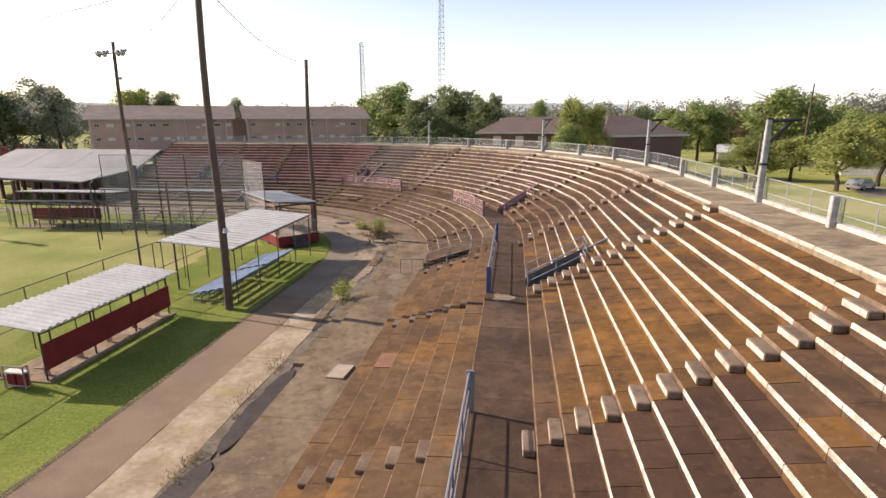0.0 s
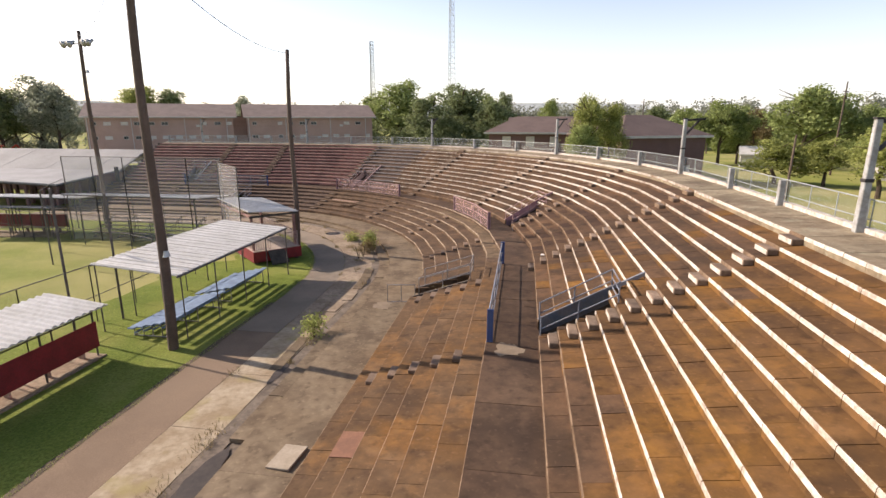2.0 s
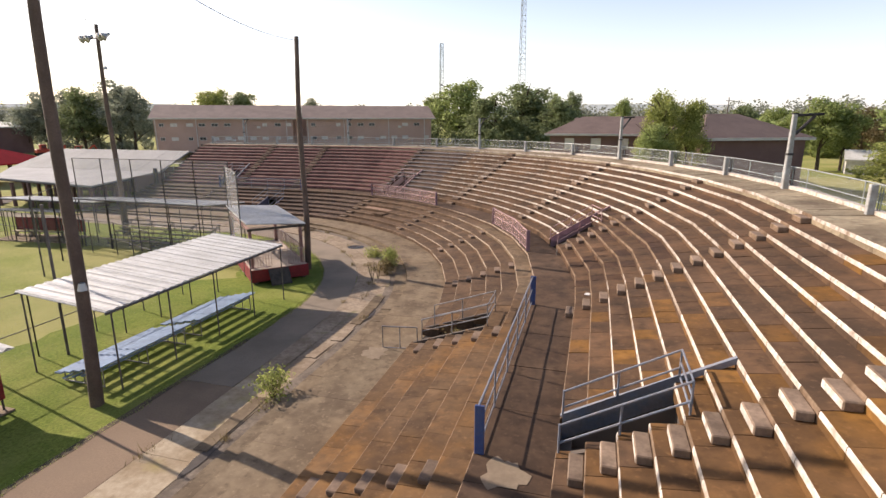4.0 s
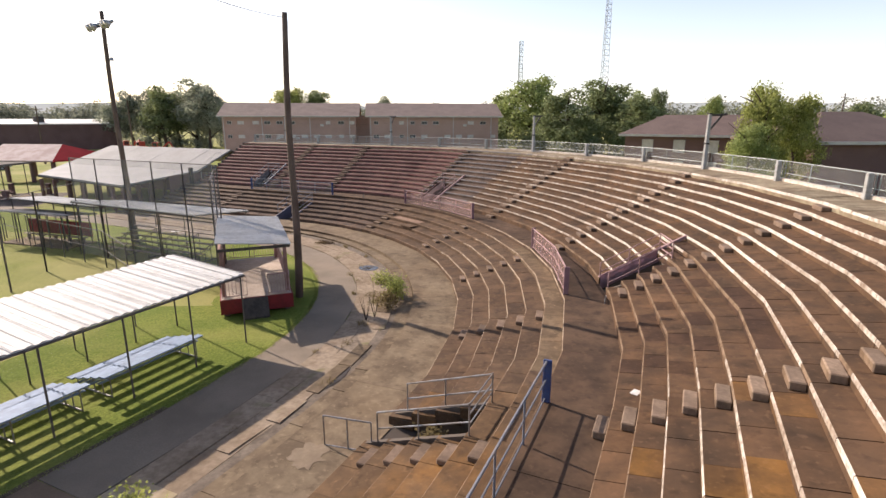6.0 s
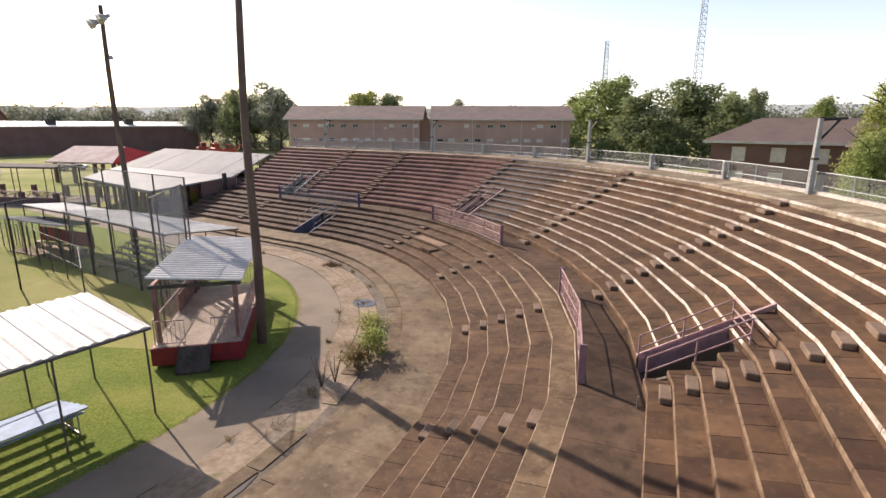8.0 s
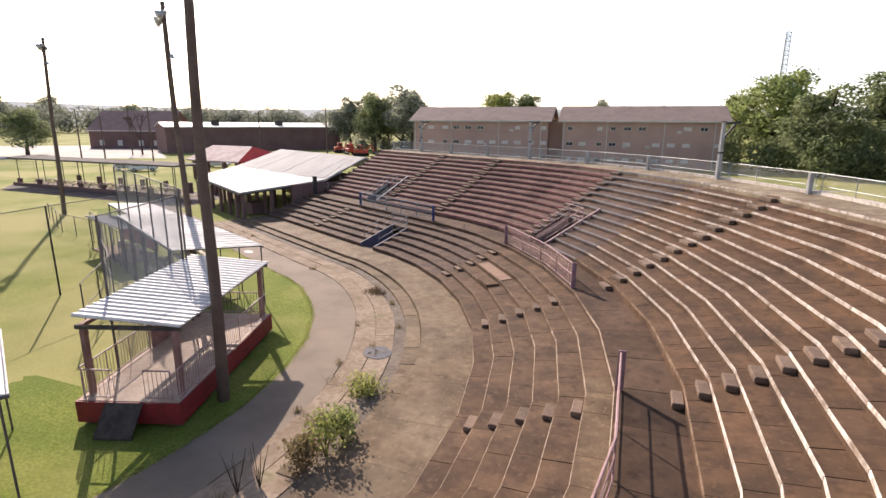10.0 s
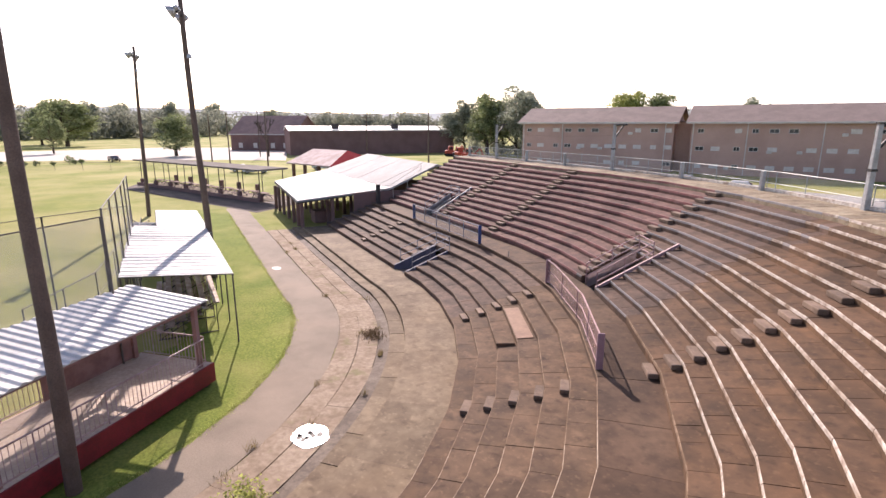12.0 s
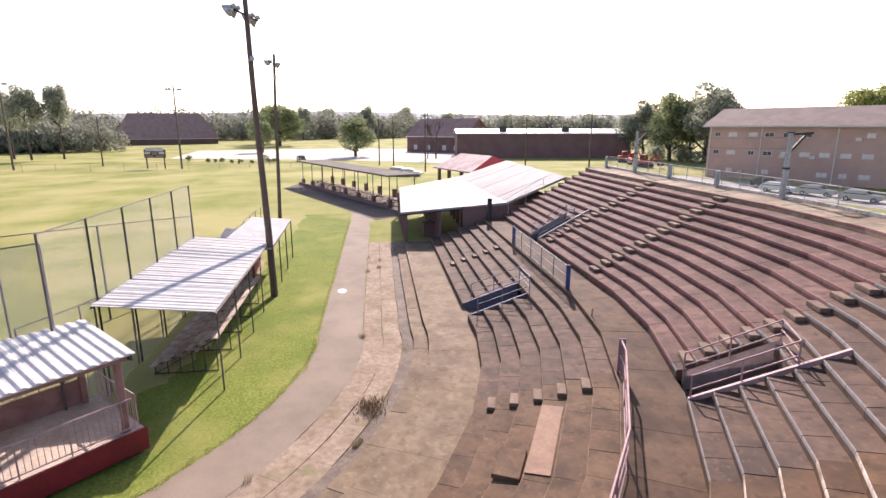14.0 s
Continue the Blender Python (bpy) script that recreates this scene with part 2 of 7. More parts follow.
M_POSTC = mat("concrete_post_paint", (0.4, 0.405, 0.395), (0.29, 0.28, 0.255), 2.0, 0.8, fine=(0.14, 0.12, 0.1), fine_scale=12, fine_mix=0.4)
M_RED = mat("dark_red_paint", (0.25, 0.02, 0.026), (0.19, 0.016, 0.02), 1.5, 0.65, fine=(0.08, 0.02, 0.02), fine_scale=12, fine_mix=0.35)
M_TIN = mat("white_roof_sheet", (0.58, 0.57, 0.545), (0.48, 0.47, 0.44), 0.8, 0.6, 0.0, fine=(0.3, 0.265, 0.22), fine_scale=6, fine_mix=0.4, bump=0.05, per_object=0.06)
M_TINGREY = mat("grey_roof_membrane", (0.3, 0.295, 0.29), (0.25, 0.245, 0.24), 0.4, 0.7, fine=(0.21, 0.2, 0.19), fine_scale=3, fine_mix=0.3, bump=0.05, spec=0.2)
M_PAVROOF = mat("dull_white_roof", (0.33, 0.32, 0.305), (0.28, 0.27, 0.255), 0.3, 0.8, fine=(0.22, 0.208, 0.19), fine_scale=4, fine_mix=0.35, bump=0.05, spec=0.15)
# the sky's blue reflection is painted into the aluminium's base colour
M_ALU = mat("sky_tinted_aluminium", (0.2, 0.28, 0.42), (0.16, 0.22, 0.33), 2.0, 0.7, 0.1, bump=0.05)
M_PLANK = mat("weathered_plank", (0.42, 0.35, 0.28), (0.26, 0.17, 0.13), 2.0, 0.8, fine=(0.12, 0.08, 0.06), fine_scale=18, fine_mix=0.5, per_object=0.2)
M_POLE = mat("creosoted_wood", (0.115, 0.08, 0.06), (0.16, 0.112, 0.085), 1.2, 0.85, fine=(0.045, 0.032, 0.025), fine_scale=30, fine_mix=0.5, bump=0.5)
M_BRICK = mat("tan_brick", (0.47, 0.315, 0.255), (0.41, 0.27, 0.22), 0.25, 0.9, fine=(0.2, 0.13, 0.10), fine_scale=8, fine_mix=0.3, bump=0.1)
M_BRICKRED = mat("red_brown_brick", (0.19, 0.112, 0.098), (0.155, 0.09, 0.08), 0.3, 0.9, fine=(0.1, 0.06, 0.053), fine_scale=8, fine_mix=0.3)
M_SHINGLE = mat("brown_shingle", (0.26, 0.195, 0.165), (0.21, 0.155, 0.13), 0.4, 0.95, fine=(0.14, 0.105, 0.09), fine_scale=4, fine_mix=0.4)
M_SHINGLER = mat("red_brown_shingle", (0.155, 0.108, 0.093), (0.125, 0.086, 0.075), 0.4, 0.95, fine=(0.1, 0.07, 0.06), fine_scale=4, fine_mix=0.4)
M_PALE = mat("pale_trim", (0.55, 0.52, 0.47), (0.45, 0.42, 0.38), 1.0, 0.8)
M_GLASS = mat("dark_window_glass", (0.035, 0.04, 0.045), None, 1.0, 0.1, 0.0, bump=0, spec=0.6)
M_BARK = mat("bark", (0.09, 0.065, 0.045), (0.05, 0.036, 0.026), 3.0, 0.95, bump=0.5)
M_VEIL = veil("woven_wire", (0.34, 0.35, 0.35), 0.2)
M_NET = veil("backstop_net", (0.5, 0.49, 0.48), 0.24, 0.0)
M_NET_DENSE = veil("dense_white_net", (0.5, 0.49, 0.49), 0.3, 0.0)
M_FENCEPOST = mat("weathered_steel_post", (0.105, 0.093, 0.085), (0.15, 0.13, 0.115), 3.0, 0.7, 0.2, bump=0, spec=0.3)
M_VEIL_PINK = veil("pink_woven_wire", (0.45, 0.3, 0.29), 0.42)
M_VEIL_BLUE = veil("pale_blue_woven_wire", (0.28, 0.30, 0.33), 0.2)
M_LAMP = mat("lamp_housing", (0.45, 0.46, 0.46), (0.36, 0.36, 0.36), 3, 0.4, 0.5, bump=0)
M_WHITE = mat("white_paint", (0.74, 0.73, 0.70), (0.62, 0.60, 0.56), 1.5, 0.7, fine=(0.3, 0.27, 0.22), fine_scale=9, fine_mix=0.3)
M_DARK = mat("dark_metal", (0.035, 0.03, 0.03), (0.06, 0.05, 0.045), 3, 0.6, 0.2, bump=0)
M_RUBBER = mat("tyre_rubber", (0.02, 0.02, 0.02), None, 1, 0.9, bump=0)
M_DRAIN = mat("silted_concrete", (0.20, 0.155, 0.115), (0.12, 0.09, 0.065), 1.2, 0.92, fine=(0.06, 0.045, 0.033), fine_scale=8, fine_mix=0.6, bump=0.5, bump_scale=18)
M_DAMP = mat("damp_dark_concrete", (0.052, 0.039, 0.032), (0.036, 0.028, 0.024), 1.5, 0.6, fine=(0.085, 0.064, 0.05), fine_scale=9, fine_mix=0.35, bump=0.05, spec=0.25)
M_WATER = mat("muddy_water", (0.045, 0.038, 0.033), (0.06, 0.05, 0.042), 3.0, 0.17, 0.0, bump=0.03, bump_scale=18, spec=0.5)


def leaf(name, a, b, vary=0.35):
    m = mat(name, a, b, 0.9, 0.75, fine=(a[0] * 0.55, a[1] * 0.6, a[2] * 0.5), fine_scale=2.5, fine_mix=0.35, bump=0, per_island=vary, spec=0.2)
    n, l = m.node_tree.nodes, m.node_tree.links
    p = next(k for k in n if k.type == "BSDF_PRINCIPLED")
    out = next(k for k in n if k.type == "OUTPUT_MATERIAL")
    t = n.new("ShaderNodeBsdfTranslucent")
    x = n.new("ShaderNodeMixShader")
    x.inputs[0].default_value = 0.5
    l.new(p.inputs["Base Color"].links[0].from_socket, t.inputs[0])
    l.new(p.outputs[0], x.inputs[1])
    l.new(t.outputs[0], x.inputs[2])
    l.new(x.outputs[0], out.inputs[0])
    return m


M_LEAF = leaf("mid_green_leaves", (0.32, 0.365, 0.135), (0.245, 0.295, 0.105))
M_LEAF_D = leaf("dark_green_leaves", (0.26, 0.29, 0.14), (0.2, 0.24, 0.115))
M_LEAF_Y = leaf("yellow_green_leaves", (0.36, 0.375, 0.12), (0.27, 0.3, 0.095))
# leaves lightened and greyed: haze over the distant trees is in this colour
M_LEAF_G = leaf("haze_greyed_leaves", (0.37, 0.385, 0.29), (0.3, 0.32, 0.24))
M_WEED = leaf("dry_weed", (0.24, 0.185, 0.095), (0.17, 0.135, 0.065))


# ---- building helpers ----
def mesh_of(bm, name, mats):
    me = bpy.data.meshes.new(name)
    bm.to_mesh(me)
    bm.free()
    for m in mats if isinstance(mats, (list, tuple)) else [mats]:
        me.materials.append(m)
    return me


def part(name, bm, material, parent=None, label="", smooth=False):
    me = mesh_of(bm, name, material)
    if smooth:
        for p in me.polygons:
            p.use_smooth = True
    ob = new(name, me)
    if parent is not None:
        ob.parent = parent
        ob.matrix_parent_inverse = Matrix.Identity(4)
    if label:
        tagged(ob, label=label)
    return ob


def thing(name, label, category, group="", kind="", at=None):
    e = new(name)
    e.empty_display_size = 0.2
    if at is not None:
        e.matrix_world = at
    return tagged(e, label, category, group, kind)


def box(bm, x0, x1, y0, y1, z0, z1, m=None, bevel=0.0):
    vs = [Vector((x, y, z)) for z in (z0, z1) for y in (y0, y1) for x in (x0, x1)]
    if m is not None:
        vs = [m @ v for v in vs]
    v = [bm.verts.new(p) for p in vs]
    fs = [bm.faces.new([v[i] for i in q]) for q in ((0, 2, 3, 1), (4, 5, 7, 6), (0, 1, 5, 4), (2, 6, 7, 3), (0, 4, 6, 2), (1, 3, 7, 5))]
    if bevel:
        bmesh.ops.bevel(bm, geom=list({e for f in fs for e in f.edges}), offset=bevel, segments=1, affect="EDGES")
    return bm


def boxes(*args, m=None, bevel=0.0):
    bm = bmesh.new()
    for a in args:
        box(bm, *a, m=m, bevel=bevel)
    return bm


def prism(bm, lower, upper):
    """A closed solid between two rings of points."""
    a = [bm.verts.new(p) for p in lower]
    b = [bm.verts.new(p) for p in upper]
    n = len(a)
    bm.faces.new(a[::-1])
    bm.faces.new(b)
    for i in range(n):
        bm.faces.new((a[i], a[(i + 1) % n], b[(i + 1) % n], b[i]))
    return bm


def tube(bm, a, b, r, r2=None, sides=6):
    a, b = Vector(a), Vector(b)
    d = b - a
    if d.length < 1e-6:
        return bm
    q = d.to_track_quat("Z", "Y")
    r2 = r if r2 is None else r2
    ra = [bm.verts.new(a + q @ Vector((r * math.cos(t), r * math.sin(t), 0))) for t in [2 * math.pi * i / sides for i in range(sides)]]
    rb = [bm.verts.new(b + q @ Vector((r2 * math.cos(t), r2 * math.sin(t), 0))) for t in [2 * math.pi * i / sides for i in range(sides)]]
    for i in range(sides):
        bm.faces.new((ra[i], ra[(i + 1) % sides], rb[(i + 1) % sides], rb[i]))
    bm.faces.new(ra[::-1])
    bm.faces.new(rb)
    return bm


def tubes(pairs, r, sides=6):
    bm = bmesh.new()
    for a, b in pairs:
        tube(bm, a, b, r, sides=sides)
    return bm


def quad(bm, *pts):
    return bm.faces.new([bm.verts.new(p) for p in pts])


def lerp(a, b, f):
    return Vector(a) * (1 - f) + Vector(b) * f


# ---- the plan: a straight wing, a bend of many short faces, a second wing ----
CENTRE = Vector((-23.13, 34.06))
FACE_ANGLE = [radians(-7.94), radians(-5.6)] + [radians(3.0 + 8.83 * k) for k in range(9)] + [radians(80.8)]
REACH = [26.575, 26.52] + [26.42] * 10
NORMAL = [Vector((math.cos(a), math.sin(a))) for a in FACE_ANGLE]
TANGENT = [Vector((-n.y, n.x)) for n in NORMAL]
FACES = len(FACE_ANGLE)
HALF_TAN = [math.tan((b - a) / 2) for a, b in zip(FACE_ANGLE[:-1], FACE_ANGLE[1:])]
S_START, S_END = -58.0, 55.5


def _meet(k, o):
    """Where the faces k and k + 1 meet at the offset o."""
    n1, n2 = NORMAL[k], NORMAL[k + 1]
    d1, d2 = REACH[k] + o, REACH[k + 1] + o
    det = n1.x * n2.y - n1.y * n2.x
    return CENTRE + Vector(((d1 * n2.y - d2 * n1.y) / det, (n1.x * d2 - n2.x * d1) / det))


CORNER = [_meet(k, 0) for k in range(FACES - 1)]
S_CORNER = [-4.478]
for _k in range(1, FACES - 1):
    S_CORNER.append(S_CORNER[-1] + (CORNER[_k] - CORNER[_k - 1]).length)


def face_of(s):
    return sum(1 for c in S_CORNER if s > c)


def P(s, o, z=0.0, k=None):
    """A place by its way along the stand, its distance outward from the guard rail's line, and its height."""
    k = face_of(s) if k is None else k
    c, sc = (CORNER[0], S_CORNER[0]) if k == 0 else (CORNER[k - 1], S_CORNER[k - 1])
    q = c + TANGENT[k] * (s - sc) + NORMAL[k] * o
    return Vector((q.x, q.y, z))


def C(k, o, z=0.0):
    q = _meet(k, o)
    return Vector((q.x, q.y, z))


def line(sa, sb, o, z=0.0):
    """The line at the offset o from sa to sb, with its corners."""
    pts = [P(sa, o, z)]
    for k in range(FACES - 1):
        if sa < S_CORNER[k] < sb:
            pts.append(C(k, o, z))
    return pts + [P(sb, o, z)]


def frame_at(s, o, z=0.0):
    """Local axes: x along the stand, y outward, z up."""
    k = face_of(s)
    t, n = TANGENT[k], NORMAL[k]
    p = P(s, o, z)
    return Matrix(((t.x, n.x, 0, p.x), (t.y, n.y, 0, p.y), (0, 0, 1, p.z), (0, 0, 0, 1)))


def band(sa, sb, o0, o1, z0, z1, under=0.3):
    """A slab that follows the plan; z0 and z1: its top at the inner and the outer edge."""
    bm = bmesh.new()
    a, b = line(sa, sb, o0, z0), line(sa, sb, o1, z1)
    lo = Vector((0, 0, under))
    for i in range(len(a) - 1):
        prism(bm, [a[i] - lo, a[i + 1] - lo, b[i + 1] - lo, b[i] - lo], [a[i], a[i + 1], b[i + 1], b[i]])
    bmesh.ops.remove_doubles(bm, verts=bm.verts, dist=1e-4)
    bmesh.ops.recalc_face_normals(bm, faces=bm.faces)
    return bm


def R(s, o, z=0.0):
    """Like P, but the bend is a true arc: for the path and the kerbs."""
    if s < -3.47 or s > 37.4:
        return P(s, o, z)
    a = s / 26.5
    r = 26.5 + o
    return Vector((CENTRE.x + r * math.cos(a), CENTRE.y + r * math.sin(a), z))


def arc_band(sa, sb, o0, o1, z, under=0.3, step=1.6, rough=0.0, seed=1):
    """A slab with curved edges, worn unevenly by rough metres."""
    bm = bmesh.new()
    rg = random.Random(seed)
    n = max(2, round((sb - sa) / step))
    rows = []
    for i in range(n + 1):
        s = sa + (sb - sa) * i / n
        a, b = (rg.uniform(-rough, rough) for _ in range(2))
        rows.append([bm.verts.new(q) for q in (R(s, o0 + a, z - under), R(s, o0 + a, z), R(s, o1 + b, z), R(s, o1 + b, z - under))])
    for p, q in zip(rows[:-1], rows[1:]):
        for j in range(3):
            bm.faces.new((p[j], p[j + 1], q[j + 1], q[j]))
    bm.faces.new(rows[0][::-1])
    bm.faces.new(rows[-1])
    bmesh.ops.recalc_face_normals(bm, faces=bm.faces)
    return bm


# upper rows: offset of each riser and height of its tread; lower rows alike
UP_O = [1.65 + 0.55 * k for k in range(13)]
UP_Z = [2.3 + 0.3 * k for k in range(13)]
LOW_O = [-4.2, -3.5, -2.8, -2.1, -1.4, -0.7, 0.0]
LOW_Z = [0.3 + 0.243 * (k + 1) for k in range(7)]
WALK_Z, CONC_Z, TOP_Z = 2.0, 0.3, 5.9
WALL_O = 9.8
# openings: from, to along the stand; the outer end
UP_VOMS = [(-13.6, -12.4), (4.0, 5.3), (27.2, 28.5), (46.6, 47.9)]
LOW_VOMS = [(-5.6, -4.2), (38.2, 39.8)]
UP_AISLES = [-33.0, -24.0, -14.25, -5.0, 3.2, 11.2, 20.2, 29.2, 38.6, 45.4]
LOW_AISLES = [-33.0, -23.9, -14.05, -6.3, 2.5, 10.9, 19.7, 28.5, 47.2]
VOM_UP_END, VOM_LOW_END = 3.85, -1.4


# ---- ground, path, strip, concourse ----
def structure(name, bm, material, label, category):
    ob = part(name, bm, material)
    return tagged(ob, label, category, kind="structure")


bm = bmesh.new()
quad(bm, (-1500, -1200, -0.02), (1500, -1200, -0.02), (1500, 2200, -0.02), (-1500, 2200, -0.02))
structure("ground", bm, M_FIELD, "wide mown grass field reaching the horizon", "ground")
for s0, s1, inner in ((S_START, 9.0, -19.4), (9.0, 72.0, -15.8)):
    structure("verge", arc_band(s0, s1, inner, -11.0, -0.008, 0.1, 0.8, 0.25, 24), M_GRASS, "greener mown grass verge beside the path", "ground")
structure("path", arc_band(S_START, -9.62, -11.05, -9.1, 0.0, 0.1, 1.1, 0.05, 5), M_PATHBROWN, "older brown dusty stretch of the asphalt path", "path")
structure("path", arc_band(-9.6, 72, -11.05, -9.1, 0.004, 0.1, 1.1, 0.05, 4), M_ASPHALT, "narrow worn asphalt path between grass and concrete", "path")
structure("soil_edge", arc_band(S_START, -6, -11.2, -11.0, 0.006, 0.1, 0.7, 0.05, 14), M_SOIL, "bare dark soil along the path and the grass", "ground")
structure("pavement_bed", arc_band(S_START, 57, -9.1, -3.8, 0.0, 0.2), M_DRAIN, "silted bed under the broken pavement", "ground")
structure("drain_bed", arc_band(S_START, 56, -7.4, -6.9, 0.035, 0.1, 1.3, 0.03, 9), M_DRAIN, "sunken drain channel filled with silt", "drain")
# ---- the seating rows: slabs with open joints over a dark bed ----
def zone(s):
    return 2 if s > 29.0 else 1 if s > 23.9 else 3 if s > -3.5 else 0


def aisle_way(s, o):
    """Where an aisle crosses the offset o; aisles in the bend run towards the bend's centre."""
    k = face_of(s)
    if k in (0, FACES - 1):
        return s
    a = s / 26.5
    d = Vector((math.cos(a), math.sin(a)))
    q = CENTRE + d * ((REACH[k] + o) / d.dot(NORMAL[k]))
    return S_CORNER[k - 1] + (q - CORNER[k - 1]).dot(TANGENT[k])


def cells(o0, o1, holes, size, rng, aisles=()):
    """Slabs of one row: (face, s0, s1 inner, s0, s1 outer, mid, in an aisle)."""
    out = []
    walks = [(face_of(s), aisle_way(s, o0)) for s in aisles]
    for k in range(FACES):
        ta, tb = HALF_TAN[max(0, k - 1)], HALF_TAN[min(k, FACES - 2)]
        lo_i = S_START if k == 0 else S_CORNER[k - 1] - o0 * ta
        lo_o = S_START if k == 0 else S_CORNER[k - 1] - o1 * ta
        hi_i = S_END if k == FACES - 1 else S_CORNER[k] + o0 * tb
        hi_o = S_END if k == FACES - 1 else S_CORNER[k] + o1 * tb
        cuts = {h for a, b in holes for h in (a, b) if lo_i + 0.1 < h < hi_i - 0.1}
        cuts |= {c for c in (23.9, 29.0) if lo_i + 0.4 < c < hi_i - 0.4}
        steps = [s for kk, s in walks if kk == k and lo_i + 0.55 < s < hi_i - 0.55 and not any(a - 0.6 < s < b + 0.6 for a, b in holes)]
        cuts |= {s + d for s in steps for d in (-0.4, 0.4)}
        marks = sorted(cuts)
        stops = [None, *marks, None]
        for a, b in zip(stops[:-1], stops[1:]):
            a_i, a_o = (lo_i, lo_o) if a is None else (a, a)
            b_i, b_o = (hi_i, hi_o) if b is None else (b, b)
            mid = (a_i + b_i) / 2
            if any(h0 - 1e-3 < mid < h1 + 1e-3 for h0, h1 in holes):
                continue
            n = max(1, round((b_i - a_i) / size))
            inner = sorted(rng.uniform(-0.12, 0.12) * size + a_i + (b_i - a_i) * i / n for i in range(1, n))
            ei, eo = [a_i, *inner, b_i], [a_o, *inner, b_o]
            for i in range(n):
                out.append((k, ei[i], ei[i + 1], eo[i], eo[i + 1], (ei[i] + ei[i + 1]) / 2, any(abs(mid - s) < 0.05 for s in steps)))
    return out


def slab(bm, cell, o0, o1, z, depth, rng, gap=0.007, lip=0.3, fall=0.0):
    k, a0, a1, b0, b1 = cell[:5]
    dz, tip = rng.uniform(-0.006, 0.006), rng.uniform(-0.004, 0.004)
    r = 0.018
    lo = [P(a0 + gap, o0, z - depth, k), P(a1 - gap, o0, z - depth, k), P(b1 - gap, o1, z - depth, k), P(b0 + gap, o1, z - depth, k)]
    mid_z = z - min(lip, depth - 0.02)
    seam = [P(a0 + gap, o0 - 0.004, mid_z, k), P(a1 - gap, o0 - 0.004, mid_z, k)]
    nose = [P(a0 + gap, o0, z - r + dz, k), P(a1 - gap, o0, z - r + dz, k)]
    up = [P(a0 + gap, o0 + r, z + dz + tip, k), P(a1 - gap, o0 + r, z + dz - tip, k), P(b1 - gap, o1, z + dz - tip + fall, k), P(b0 + gap, o1, z + dz + tip + fall, k)]
    l = [bm.verts.new(p) for p in lo]
    n = [bm.verts.new(p) for p in nose]
    e = [bm.verts.new(p) for p in seam]
    u = [bm.verts.new(p) for p in up]
    f = [bm.faces.new((u[0], u[1], u[2], u[3]))]
    bm.faces.new((l[0], l[1], e[1], e[0]))
    w = [bm.faces.new((e[0], e[1], n[1], n[0])), bm.faces.new((n[0], n[1], u[1], u[0]))]
    bm.faces.new((l[1], l[2], u[2], u[1], n[1], e[1]))
    bm.faces.new((l[3], l[0], e[0], n[0], u[0], u[3]))
    bm.faces.new((l[2], l[3], u[3], u[2]))
    for face in w:
        face.material_index = 1
    return f


TREADS = [M_TREAD_P, M_TREAD_BLUE, M_TREAD_RED, M_TREAD_MID_P]
TREADS_LOW = [M_TREAD_LOW_P, M_TREAD_LOW_MID_P, M_TREAD_BLUE, M_TREAD_LOW_MID_P]
RISERS = [M_RISER, M_RISER_BLUE, M_RISER_RED, M_RISER_MID]



def bank(name, label, rows, depth, size, low, seed, edges=(), fall=0.0):
    """One bank of seating in sections between the aisles; each slab is a piece of its own."""
    rng = random.Random(seed)
    stops = sorted(edges)
    section = {}
    for row, (o0, o1, z, holes) in enumerate(rows):
        for c in cells(o0, o1, holes, size, rng, stops):
            key = sum(1 for e in stops if c[5] > e)
            if key not in section:
                section[key] = thing(name, label, "grandstand", kind="structure")
            zn = zone(c[5])
            lip = (0.075 if -2 < c[5] < 17 else 0.045) if low else (0.1, 0.09, 0.11, 0.1 if c[5] < 14 else 0.09)[zn]
            # the rust stains thin out towards the bend
            stain = 3 if zn == 0 and not low and rng.random() < (c[5] + 13.5) / 9 + (0.45 if row > 6 else 0.0) else zn
            tread = (TREADS_LOW if low else TREADS)[stain]
            if zn == 0 and not low and c[5] < -24.2:
                tread = M_TREAD_DARK_P if rng.random() < 1.7 - row * 0.2 else M_TREAD_MID_P if rng.random() < 0.7 else tread
            elif zn == 3 and not low and row < 6 and c[5] < 6 and rng.random() < 0.5:
                tread = M_TREAD_DARK_P
            elif zn == 0 and not low and rng.random() < 0.75 - row * 0.25:
                tread = M_TREAD_MID_P
            # row by the guard rail: dust and the light on it, both in the colour
            if low and row == 5 and -2 < c[5] < 12.5:
                tread = M_TREAD_NOSE_P
            if row == 12:
                tread = M_TOPWALK
            riser = M_RISER_BEND if low and -2 < c[5] < 17 else M_RISER_LOW if low or zn in (0, 3) and row < (2 if zn == 0 else 1) else M_RISER if zn == 3 and 1.0 < c[5] < rng.uniform(7, 13) else M_RISER_MID if zn == 0 and c[5] > rng.uniform(-10, -7) else RISERS[zn]
            if c[6] or zn == 3 and not low and row < 6 and c[5] < 4.2:
                riser = M_RISER_LOW
            b = bmesh.new()
            slab(b, c, o0, o1, z, depth, rng, lip=lip, fall=fall)
            part("slab", b, [tread, riser], section[key])
    return list(section.values())


